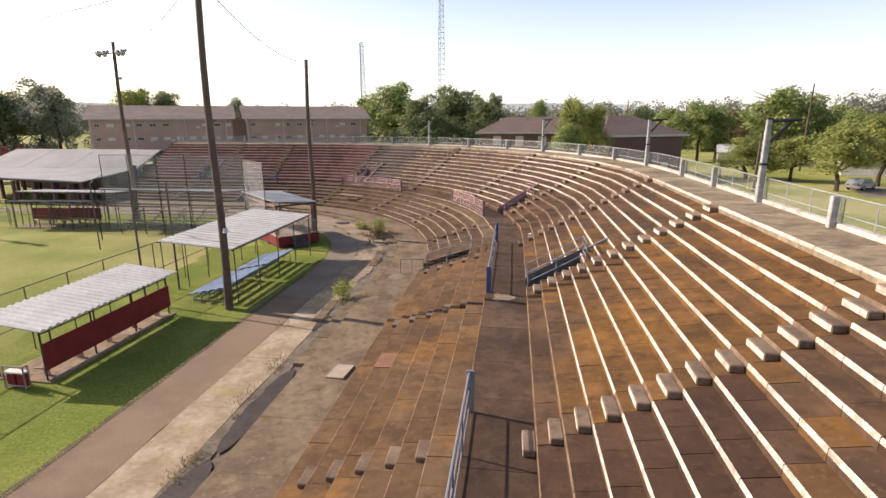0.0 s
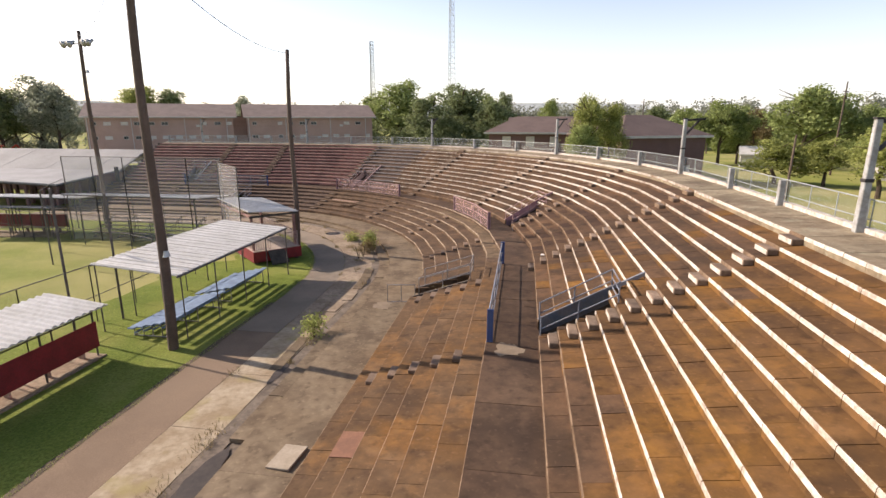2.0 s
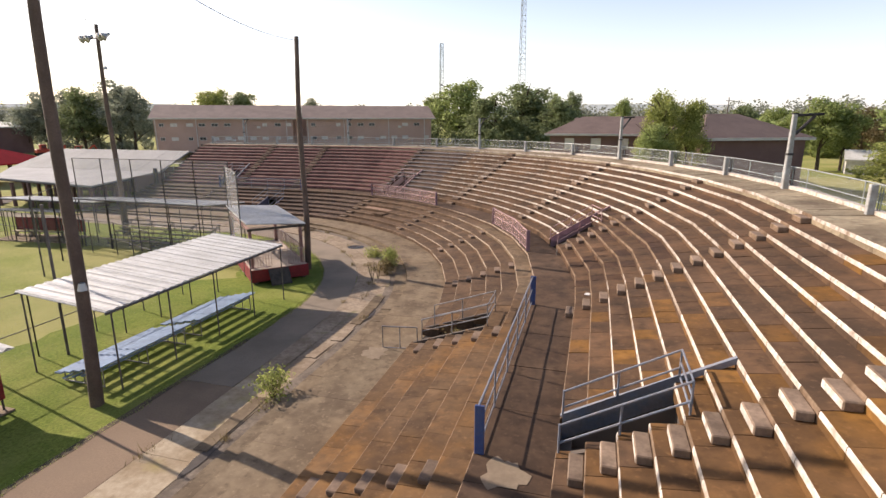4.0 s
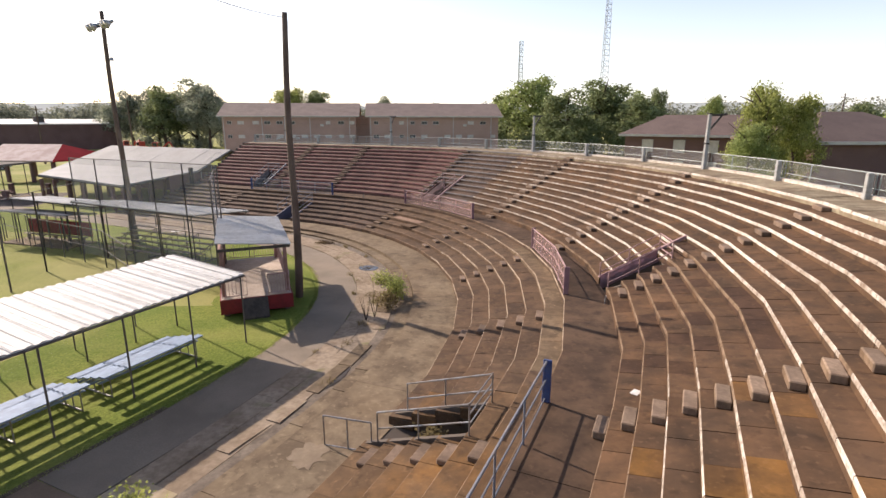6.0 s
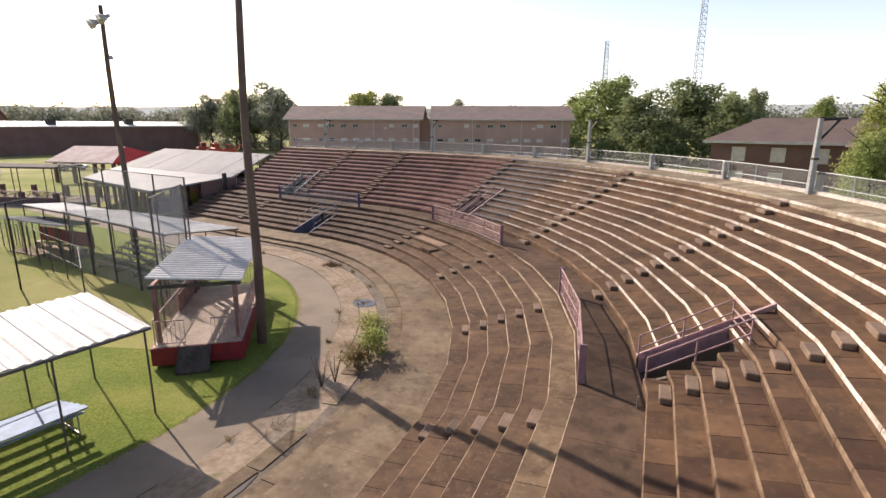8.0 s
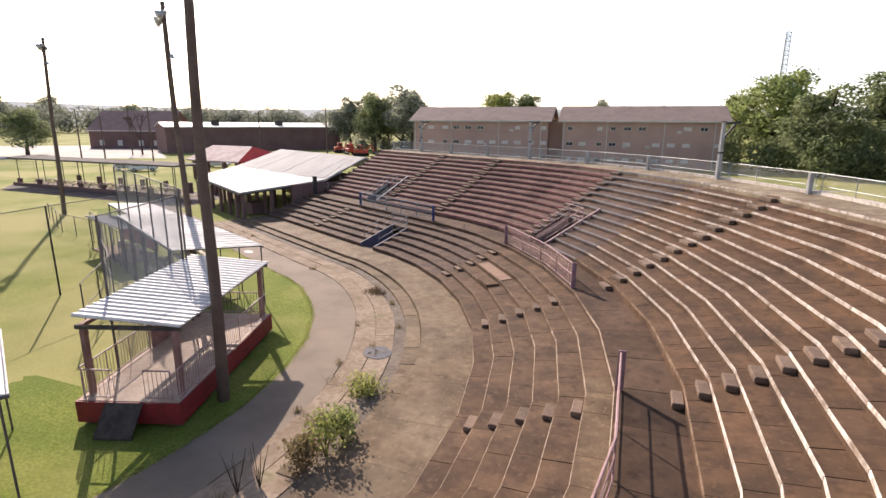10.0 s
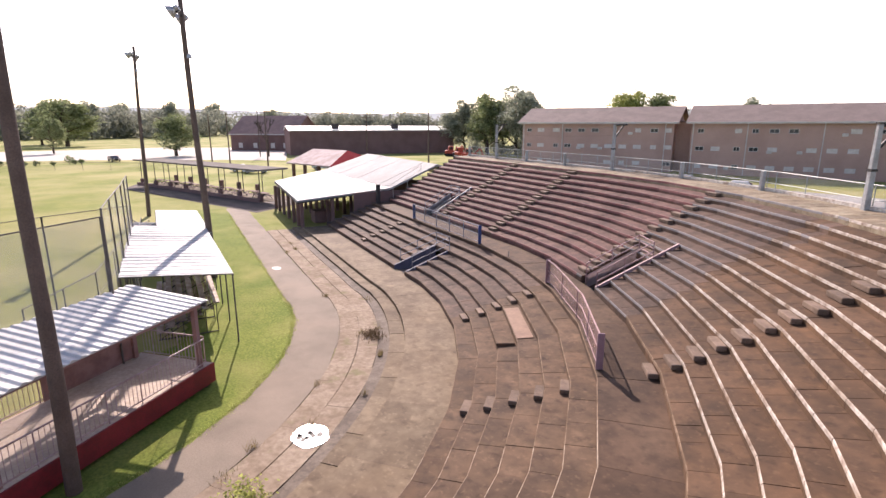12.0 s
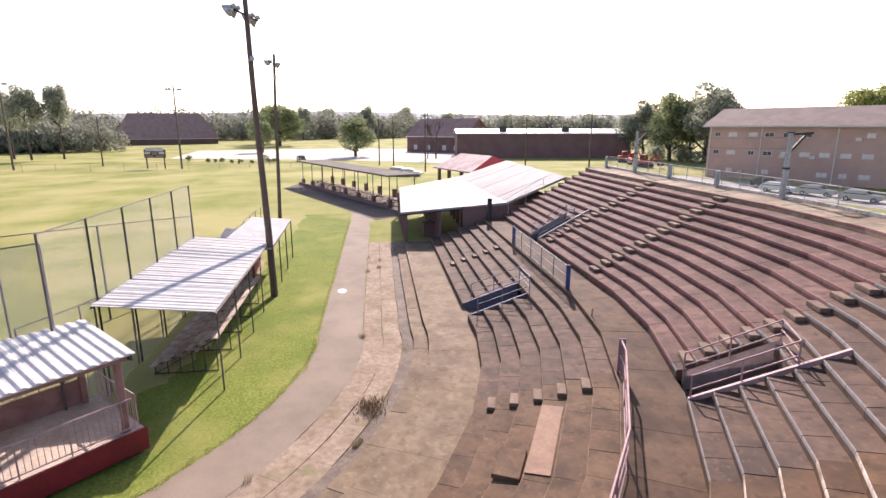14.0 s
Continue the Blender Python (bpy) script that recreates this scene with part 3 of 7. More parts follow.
up_rows = []
for k in range(13):
    o1 = (UP_O[k + 1] + 0.03) if k < 12 else WALL_O
    holes = UP_VOMS if UP_O[k] < VOM_UP_END else []
    up_rows.append((UP_O[k], o1, UP_Z[k], holes))
low_rows = []
for k in range(6):
    holes = LOW_VOMS if LOW_O[k] < VOM_LOW_END - 0.1 else []
    low_rows.append((LOW_O[k], LOW_O[k + 1] + (0.2 if k == 5 else 0.03), LOW_Z[k], holes))
bank("upper_seating", "rust-stained concrete seating rows with whitewashed risers", up_rows, 0.34, 0.92, False, 3, UP_AISLES, 0.075)
bank("lower_seating", "brown-stained concrete seating rows below the walkway", low_rows, 0.3, 1.1, True, 5, LOW_AISLES, 0.045)
for section in bank("walkway", "damp dark concrete cross aisle between the seating banks", [(0.0, 1.68, WALK_Z, [])], 0.3, 2.6, True, 7):
    for o in section.children:
        o.data.materials[0] = M_WALK_P


def bed(rows, drop):
    bm = bmesh.new()
    for o0, o1, z, holes in rows:
        stops = [S_START]
        for a, b in holes:
            stops += [a, b]
        stops.append(S_END)
        for a, b in zip(stops[::2], stops[1::2]):
            p, q = line(a, b, o0 + 0.03, z - drop), line(a, b, o1 + 0.03, z - drop)
            for i in range(len(p) - 1):
                quad(bm, p[i], p[i + 1], q[i + 1], q[i])
            g = [Vector((v.x, v.y, v.z - 0.32)) for v in p]
            for i in range(len(p) - 1):
                quad(bm, g[i], g[i + 1], p[i + 1], p[i])
    return bm


# beds coloured dark: shade in the open joints is put into their colour
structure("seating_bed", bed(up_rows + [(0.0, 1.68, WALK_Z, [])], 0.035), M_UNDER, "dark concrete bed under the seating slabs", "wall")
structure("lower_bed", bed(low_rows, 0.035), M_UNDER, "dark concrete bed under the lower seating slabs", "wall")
# end wall of the stand, its back and the parapet kerb
bm = bmesh.new()
prof = [(LOW_O[0], 0.0)] + [q for k in range(7) for q in ((LOW_O[k], LOW_Z[k] + 0.06), ((LOW_O + [1.65])[k + 1], LOW_Z[k] + 0.06))]
prof += [q for k in range(13) for q in ((UP_O[k], UP_Z[k] + 0.06), ((UP_O + [10.05])[k + 1], UP_Z[k] + 0.06))] + [(10.05, 0.0)]
prism(bm, [P(S_END, o, z) for o, z in prof], [P(S_END + 0.25, o, z) for o, z in prof])
bmesh.ops.recalc_face_normals(bm, faces=bm.faces)
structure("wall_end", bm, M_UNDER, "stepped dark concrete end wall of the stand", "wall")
structure("wall_back", band(S_START, S_END + 0.25, 10.06, 10.3, TOP_Z, TOP_Z, TOP_Z), M_CONCOURSE, "tall plain concrete back wall of the stand", "wall")
structure("parapet_kerb", band(S_START, S_END + 0.25, WALL_O + 0.004, 10.06, TOP_Z + 0.2, TOP_Z + 0.2, 0.5), M_RISER, "pale concrete kerb along the top walk", "kerb")


# ---- half steps in the aisles ----
def step_block(long, deep, high):
    bm = boxes((-long / 2, long / 2, -deep, -0.004, 0.0, high), bevel=0.022)
    bm.normal_update()
    for f in bm.faces:
        f.material_index = 1 if f.normal.y < -0.9 else 0
    return bm


block_up = mesh_of(step_block(0.74, 0.29, 0.16), "step_block", [M_BLOCK_BROWN, M_BLOCK_BROWN])
block_worn = mesh_of(step_block(0.74, 0.29, 0.18), "step_block", [M_BLOCK, M_RISER_LOW])
block_white = mesh_of(step_block(0.78, 0.29, 0.175), "step_block", [M_BLOCK, M_RISER])
block_low = mesh_of(step_block(0.68, 0.28, 0.135), "step_block", [M_BLOCK_BROWN, M_RISER_LOW])
rng = random.Random(11)


def lay_block(me, s, o, z):
    ob = new("step_block", me)
    s += rng.uniform(-0.05, 0.05)
    m = frame_at(s, o, z)
    m.translation = P(aisle_way(s, o), o, z, face_of(s))
    ob.matrix_world = m @ pose(0, 0, 0, 0, 0, rng.uniform(-1.5, 1.5))
    tagged(ob, "worn concrete half step against a seating riser", "step", "aisle half steps")


for s in UP_AISLES:
    for k in range(0 if s in (-24.0, -5.0, 11.2, 20.2) else 1, 13):
        z = WALK_Z if k == 0 else UP_Z[k - 1]
        lay_block(block_white if s < -9 else block_worn if s < 0 else block_up, s, UP_O[k], z + (0.045 if k else 0.0))
for s in LOW_AISLES:
    for k in range(1, 6):
        lay_block(block_low, s, LOW_O[k], LOW_Z[k - 1] + 0.025)


# ---- pavement slabs: the broken strip, the step and the concourse ----
def paving(name, label, s0, s1, o0, o1, z, long, gap, rough, lift, material, seed, skip=0.0, under=0.12):
    e = thing(name, label, "pavement", kind="structure")
    rp = random.Random(seed)
    s = s0
    while s < s1:
        l = min(long * rp.uniform(0.75, 1.3), s1 - s + 0.01)
        if rp.random() >= skip:
            c = [rp.uniform(-rough, rough) for _ in range(4)]
            h = [z + rp.uniform(-lift, lift) for _ in range(2)]
            n = max(1, round(l / 1.5))
            bm = bmesh.new()
            inner = [R(s + gap + (l - 2 * gap) * i / n, o0 + c[0] + (c[1] - c[0]) * i / n, h[0] + (h[1] - h[0]) * i / n) for i in range(n + 1)]
            outer = [R(s + gap + (l - 2 * gap) * i / n, o1 + c[2] + (c[3] - c[2]) * i / n, h[0] + (h[1] - h[0]) * i / n) for i in range(n + 1)]
            ring = inner + outer[::-1]
            prism(bm, [v - Vector((0, 0, under)) for v in ring], ring)
            bmesh.ops.recalc_face_normals(bm, faces=bm.faces)
            part("paving_slab", bm, material, e)
        s += l
    return e


paving("pavement_strip", "pale yellowish concrete strip with dry weeds", S_START, -8.6, -9.06, -7.42, 0.036, 4.2, 0.005, 0.03, 0.006, M_STRIP_PALE, 66)
paving("pavement_strip", "broken pale concrete strip with weeds and stains", -8.6, 57, -9.06, -8.25, 0.035, 4.6, 0.004, 0.025, 0.005, M_STRIP, 61)
paving("pavement_strip", "broken pale concrete strip with weeds and stains", -8.6, 57, -8.22, -7.42, 0.032, 3.6, 0.004, 0.03, 0.006, M_STRIP, 62)
for k0, k1 in ((S_START, -26.6), (-17.2, 57)):
    paving("step_kerb", "low concrete step along the concourse edge", k0, k1, -6.93, -6.32, 0.15, 2.4, 0.008, 0.02, 0.012, M_CONCOURSE, 63, 0.0, 0.4)
paving("concourse", "stained concrete walk below the lower seating rows", S_START, 55.7, -6.3, -4.05, CONC_Z, 3.0, 0.005, 0.006, 0.003, M_CONCOURSE, 64, 0.0, 0.5)
# ---- broken slabs between the strip and the concourse ----
kerbs = thing("kerb_slabs", "uneven broken concrete slabs along the concourse edge", "pavement", kind="structure")
rk = random.Random(41)
s = -46.0
while s < 14:
    l = rk.uniform(1.3, 3.0)
    o = rk.uniform(-8.0, -7.7)
    if rk.random() < 0.4 and not -29 < s < -16:
        bm = bmesh.new()
        z0, z1, d = rk.uniform(0.035, 0.065), rk.uniform(0.035, 0.065), rk.uniform(-0.05, 0.05)
        w = rk.uniform(0.35, 0.6)
        pts = [(s + 0.02, o + d), (s + l - 0.02, o - d), (s + l - 0.02, o + w - d), (s + 0.02, o + w + d)]
        prism(bm, [R(a, b, -0.1) for a, b in pts], [R(a, b, z) for (a, b), z in zip(pts, (z0, z1, z1 + 0.01, z0 + 0.01))])
        bmesh.ops.recalc_face_normals(bm, faces=bm.faces)
        part("kerb_slab", bm, M_STRIP if rk.random() < 0.5 else M_CONCOURSE, kerbs)
    s += l + rk.uniform(0, 0.25)


# ---- guard rails along the walkway's edge ----
def rail_posts(sa, sb, step):
    n = max(1, round((sb - sa) / step))
    return [sa + (sb - sa) * i / n for i in range(n + 1)]


def guard_rail(sa, sb, pipe, plate, wire, label, o=0.1):
    e = thing("guard_rail", label, "railing", "walkway guard rails")
    z0, z1 = WALK_Z, WALK_Z + 1.05
    top = line(sa, sb, o, z1)
    part("top_rail", tubes(list(zip(top[:-1], top[1:])), 0.028), pipe, e)
    mid = line(sa, sb, o, z0 + 0.58)
    part("mid_rail", tubes(list(zip(mid[:-1], mid[1:])), 0.02), pipe, e)
    low = line(sa, sb, o, z0 + 0.1)
    part("bottom_rail", tubes(list(zip(low[:-1], low[1:])), 0.018), pipe, e)
    for s in rail_posts(sa, sb, 1.9)[1:-1]:
        part("post", tubes([(P(s, o, z0 - 0.01), P(s, o, z1))], 0.024), pipe, e)
    bm = bmesh.new()
    for i in range(len(top) - 1):
        quad(bm, low[i], low[i + 1], top[i + 1], top[i])
    part("wire_panel", bm, wire, e)
    for s, d in ((sa, -1), (sb, 1)):
        m = frame_at(s, o, z0)
        part("end_plate", boxes((-0.03, 0.03, -0.07, 0.13, 0.0, 1.1), m=m, bevel=0.01), plate, e, "broad painted end plate")
    return e


guard_rail(-31.5, -22.8, M_BLUEGREY, M_BLUEGREY, M_VEIL_BLUE, "pale blue pipe guard rail with wire infill on the walkway")
guard_rail(-13.7, -4.35, M_BLUEGREY, M_BLUE, M_VEIL_BLUE, "pale blue guard rail with dark blue end plates")
guard_rail(3.95, 11.45, M_PINK, M_PURPLE, M_VEIL_PINK, "faded pink guard rail with purple end plates")
guard_rail(20.2, 28.65, M_PINK, M_PURPLE, M_VEIL_PINK, "faded pink wire guard rail bent round a corner")
guard_rail(37.0, 46.6, M_BLUEGREY, M_BLUE, M_VEIL_BLUE, "white wire guard rail with blue end plates")
# short stubs of pipe left at the edges
for s, o, z in ((3.2, 1.45, WALK_Z), (33.5, 0.1, WALK_Z)):
    tagged(part("pipe_stub", tubes([(P(s, o, z), P(s, o + 0.02, z + 0.32))], 0.03), M_GALV), "short cut-off steel pipe standing on the walkway", "pipe")


# ---- stair wells through the rows ----
def slope_z(o):
    return UP_Z[0] + (o - UP_O[0]) / 0.55 * 0.3


def upper_well(sa, sb, wall, pipe, label, far_side):
    e = thing("stair_well", label, "stairwell", "upper stair wells", kind="structure")
    k = face_of((sa + sb) / 2)
    o0, o1 = UP_O[0], VOM_UP_END + 0.1
    t = 0.12
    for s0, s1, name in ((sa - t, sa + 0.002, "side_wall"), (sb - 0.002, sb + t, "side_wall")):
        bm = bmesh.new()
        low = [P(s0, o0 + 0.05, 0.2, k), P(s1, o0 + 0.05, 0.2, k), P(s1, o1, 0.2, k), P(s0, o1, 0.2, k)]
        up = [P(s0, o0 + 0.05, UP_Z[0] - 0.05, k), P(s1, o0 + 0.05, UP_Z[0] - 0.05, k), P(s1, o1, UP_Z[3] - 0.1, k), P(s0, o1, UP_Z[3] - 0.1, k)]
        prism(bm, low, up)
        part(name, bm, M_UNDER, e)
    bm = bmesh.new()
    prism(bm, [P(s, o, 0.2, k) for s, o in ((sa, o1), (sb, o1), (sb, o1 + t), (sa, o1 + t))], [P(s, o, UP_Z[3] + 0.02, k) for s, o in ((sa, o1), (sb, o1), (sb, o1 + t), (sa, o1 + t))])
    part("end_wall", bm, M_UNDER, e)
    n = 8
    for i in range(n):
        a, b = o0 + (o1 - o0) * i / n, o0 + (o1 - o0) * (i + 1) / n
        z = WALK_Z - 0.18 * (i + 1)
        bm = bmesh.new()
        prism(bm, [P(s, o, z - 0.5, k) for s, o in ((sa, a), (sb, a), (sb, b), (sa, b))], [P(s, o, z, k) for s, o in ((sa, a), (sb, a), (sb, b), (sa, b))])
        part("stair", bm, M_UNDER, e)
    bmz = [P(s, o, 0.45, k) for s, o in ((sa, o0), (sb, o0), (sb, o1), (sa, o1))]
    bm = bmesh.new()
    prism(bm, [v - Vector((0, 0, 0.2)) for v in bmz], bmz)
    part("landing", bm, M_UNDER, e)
    # the rail round it
    r = thing("stair_rail", "sloping pipe rail round a stair opening in the rows", "railing", "stair rails")
    hi = 0.86
    near, far = sa - 0.08, sb + 0.08
    for s in (near, far):
        for o in (o0 + 0.05, (o0 + o1) / 2, o1):
            part("post", tubes([(P(s, o, slope_z(o) - 0.35, k), P(s, o, slope_z(o) - 0.25 + hi, k))], 0.024), pipe, r)
        for h in (hi, hi * 0.55):
            part("side_rail", tubes([(P(s, o0 + 0.05, slope_z(o0) - 0.25 + h, k), P(s, o1, slope_z(o1) - 0.25 + h, k))], 0.022), pipe, r)
    for h in (hi, hi * 0.68, hi * 0.36):
        part("end_rail", tubes([(P(near, o1, slope_z(o1) - 0.25 + h, k), P(far, o1, slope_z(o1) - 0.25 + h, k))], 0.022), pipe, r)
    s = far + 0.05 if far_side else near - 0.05
    bm = bmesh.new()
    oe = UP_O[6]
    prism(bm, [P(s + d, o, slope_z(o) - 0.12, k) for d, o in ((-0.05, o0), (0.05, o0), (0.05, oe), (-0.05, oe))],
          [P(s + d, o, slope_z(o) + 0.02, k) for d, o in ((-0.05, o0), (0.05, o0), (0.05, oe), (-0.05, oe))])
    part("coping_bar", bm, pipe, r, "long sloping coping bar")
    bm = bmesh.new()
    side = sb - 0.035
    quad(bm, *[P(side, o, z, k) for o, z in ((o0 + 0.05, slope_z(o0) - 0.5), (o1, slope_z(o1) - 0.5), (o1, slope_z(o1) + 0.12), (o0 + 0.05, slope_z(o0) + 0.12))])
    bmesh.ops.solidify(bm, geom=bm.faces[:], thickness=0.03)
    part("kick_panel", bm, wall, r, "painted kick panel")


upper_well(*UP_VOMS[0], M_BLUEGREY, M_BLUEGREY, "dark stair opening with blue-grey side panels in the seating", True)
upper_well(*UP_VOMS[1], M_LILAC, M_PINK, "dark stair opening with purple side panels in the seating", True)
upper_well(*UP_VOMS[2], M_PANEL, M_PINK, "dark stair opening with a pink gate and grey side panel", False)
upper_well(*UP_VOMS[3], M_BLUEGREY, M_BLUEGREY, "dark stair opening with blue-grey rails in the far wing", False)


def lower_well(sa, sb, wall, pipe, label):
    e = thing("passage_well", label, "passage", "lower passages", kind="structure")
    k = face_of((sa + sb) / 2)
    o0, o1, t = LOW_O[0], VOM_LOW_END, 0.12

    def lz(o):
        return LOW_Z[1] + (o - LOW_O[1]) / 0.7 * 0.243

    for s0, s1 in ((sa - t, sa + 0.002), (sb - 0.002, sb + t)):
        bm = bmesh.new()
        prism(bm, [P(s, o, 0.1, k) for s, o in ((s0, o0), (s1, o0), (s1, o1), (s0, o1))], [P(s, o, max(lz(o), 0.5) - 0.02, k) for s, o in ((s0, o0), (s1, o0), (s1, o1), (s0, o1))])
        part("side_wall", bm, wall, e)
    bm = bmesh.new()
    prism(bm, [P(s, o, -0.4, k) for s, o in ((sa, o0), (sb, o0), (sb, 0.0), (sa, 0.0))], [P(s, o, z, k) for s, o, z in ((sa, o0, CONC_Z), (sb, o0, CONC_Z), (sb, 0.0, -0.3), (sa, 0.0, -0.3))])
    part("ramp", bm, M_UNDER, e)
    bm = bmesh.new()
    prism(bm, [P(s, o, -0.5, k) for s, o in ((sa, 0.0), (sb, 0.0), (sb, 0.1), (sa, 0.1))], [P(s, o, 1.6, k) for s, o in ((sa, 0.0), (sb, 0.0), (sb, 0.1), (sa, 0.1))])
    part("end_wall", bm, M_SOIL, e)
    r = thing("passage_rail", "grey pipe rail round a passage in the lower rows", "railing", "passage rails")
    hi = 0.9
    for s in (sa - 0.1, sb + 0.1):
        for o in (-3.75, -2.6, o1 + 0.1):
            part("post", tubes([(P(s, o, lz(o) - 0.5, k), P(s, o, lz(o) + hi - 0.1, k))], 0.022), pipe, r)
        for h in (hi, hi * 0.5):
            part("side_rail", tubes([(P(s, -3.75, lz(-3.75) - 0.1 + h, k), P(s, o1 + 0.1, lz(o1) - 0.1 + h, k))], 0.022), pipe, r)
    for h in (hi, hi * 0.72, hi * 0.44):
        part("end_rail", tubes([(P(sa - 0.1, o1 + 0.1, lz(o1) - 0.1 + h, k), P(sb + 0.1, o1 + 0.1, lz(o1) - 0.1 + h, k))], 0.022), pipe, r)


lower_well(*LOW_VOMS[0], M_UNDER, M_GALV, "dark weed-filled passage cut through the lower rows")
# side walls coloured dark slate blue for the shadow inside the passage
lower_well(*LOW_VOMS[1], M_SLATE, M_BLUEGREY, "dark passage with dark side walls in the lower rows")


def barrier(s0, o0, s1, o1, z):
    e = thing("pipe_barrier", "low grey pipe barrier standing on the concourse", "barrier")
    a, b = P(s0, o0, z), P(s1, o1, z)
    h = Vector((0, 0, 0.85))
    part("top_rail", tubes([(a + h, b + h)], 0.022), M_GALV, e)
    for i in range(3):
        q = lerp(a, b, i / 2)
        part("post", tubes([(q, q + h)], 0.022), M_GALV, e)
    part("base_bar", tubes([(a, a + (b - a))], 0.02), M_GALV, e)


barrier(-5.9, -5.25, -5.68, -3.95, CONC_Z)


# ---- fence on the parapet ----
POSTS = [-41.5, -37, -32.3, -27.7, -23.1, -18.7, -14.2, -9.75, -5.2, -0.3, 3.65, 7.7, 11.85, 15.9, 20.15, 24.45, 28.5, 32.6, 36.6, 41.3, 46.0, 50.5, 55.2]
TALL = [-41.5, -27.7, -14.2, -0.3, 11.85, 24.45, 36.6, 50.5]


def wall_point(s, o, z):
    """Places on the parapet, spread round the bend by angle."""
    k = face_of(s)
    if k in (0, FACES - 1):
        return P(s, o, z)
    a = s / 26.5
    d = Vector((math.cos(a), math.sin(a)))
    best = (REACH[k] + o) / d.dot(NORMAL[k])
    q = CENTRE + d * best
    return Vector((q.x, q.y, z))


def post_frame(s, z):
    k = face_of(s)
    t, n = TANGENT[k], NORMAL[k]
    p = wall_point(s, 9.72, z)
    return Matrix(((t.x, n.x, 0, p.x), (t.y, n.y, 0, p.y), (0, 0, 1, p.z), (0, 0, 0, 1)))


def concrete_post():
    bm = boxes((-0.085, 0.085, -0.1, 0.1, 0.0, 0.94), bevel=0.02)
    return bm


short_mesh = mesh_of(concrete_post(), "concrete_post", M_POSTC)
for s in POSTS:
    if s in TALL:
        e = thing("lamp_post", "tall tapering concrete post with a steel bracket on the parapet", "post", "tall parapet posts", at=post_frame(s, TOP_Z))
        bm = bmesh.new()
        prism(bm, [(-0.1, -0.11, 0), (0.1, -0.11, 0), (0.1, 0.11, 0), (-0.1, 0.11, 0)], [(-0.07, -0.08, 2.95), (0.07, -0.08, 2.95), (0.07, 0.08, 2.95), (-0.07, 0.08, 2.95)])
        bmesh.ops.bevel(bm, geom=bm.edges[:], offset=0.02, segments=1, affect="EDGES")
        part("shaft", bm, M_POSTC, e)
        part("bracket", tubes([((0, 0.1, 2.9), (0, 1.05, 2.95)), ((0, 0.12, 2.2), (0, 0.75, 2.9)), ((0, -0.02, 2.93), (0, 0.1, 2.93))], 0.06), M_DARK, e, "rusted dark steel bracket")
        part("strap", boxes((-0.1, 0.1, -0.11, 0.11, 1.38, 1.47)), M_DARK, e)
        part("cap", boxes((-0.09, 0.09, -0.1, 0.1, 2.95, 3.0)), M_DARK, e)
    else:
        ob = new("concrete_post", short_mesh)
        ob.matrix_world = post_frame(s, TOP_Z)
        tagged(ob, "short grey concrete fence post on the parapet", "post", "short parapet posts")
M_FENCEP = mat("pale_green_pipe", (0.34, 0.37, 0.35), (0.26, 0.27, 0.25), 3.0, 0.55, 0.3, bump=0)
for s0, s1 in zip(POSTS[:-1], POSTS[1:]):
    e = thing("fence_bay", "pale pipe and woven wire fence bay on the parapet kerb", "fence", "parapet fence bays")
    z0, z1 = TOP_Z + 0.2, TOP_Z + 0.93
    a, b = wall_point(s0, 9.93, 0), wall_point(s1, 9.93, 0)
    mids = [C(k, 9.93) for k in range(FACES - 1) if s0 < S_CORNER[k] < s1]
    run = [a, *mids, b]
    up = [v + Vector((0, 0, z1)) for v in run]
    lo = [v + Vector((0, 0, z0 + 0.22)) for v in run]
    part("top_rail", tubes(list(zip(up[:-1], up[1:])), 0.02), M_FENCEP, e)
    part("low_rail", tubes(list(zip(lo[:-1], lo[1:])), 0.016), M_FENCEP, e)
    for f in (0.02, 0.34, 0.67, 0.98):
        if mids:
            f2 = f * (len(run) - 1)
            i = min(int(f2), len(run) - 2)
            q = lerp(run[i], run[i + 1], f2 - i)
        else:
            q = lerp(a, b, f)
        part("post", tubes([(q + Vector((0, 0, z0 - 0.02)), q + Vector((0, 0, z1)))], 0.018), M_FENCEP, e)
    bm = bmesh.new()
    base = [v + Vector((0, 0, z0)) for v in run]
    for i in range(len(run) - 1):
        quad(bm, base[i], base[i + 1], up[i + 1], up[i])
    part("wire_mesh", bm, M_VEIL, e)


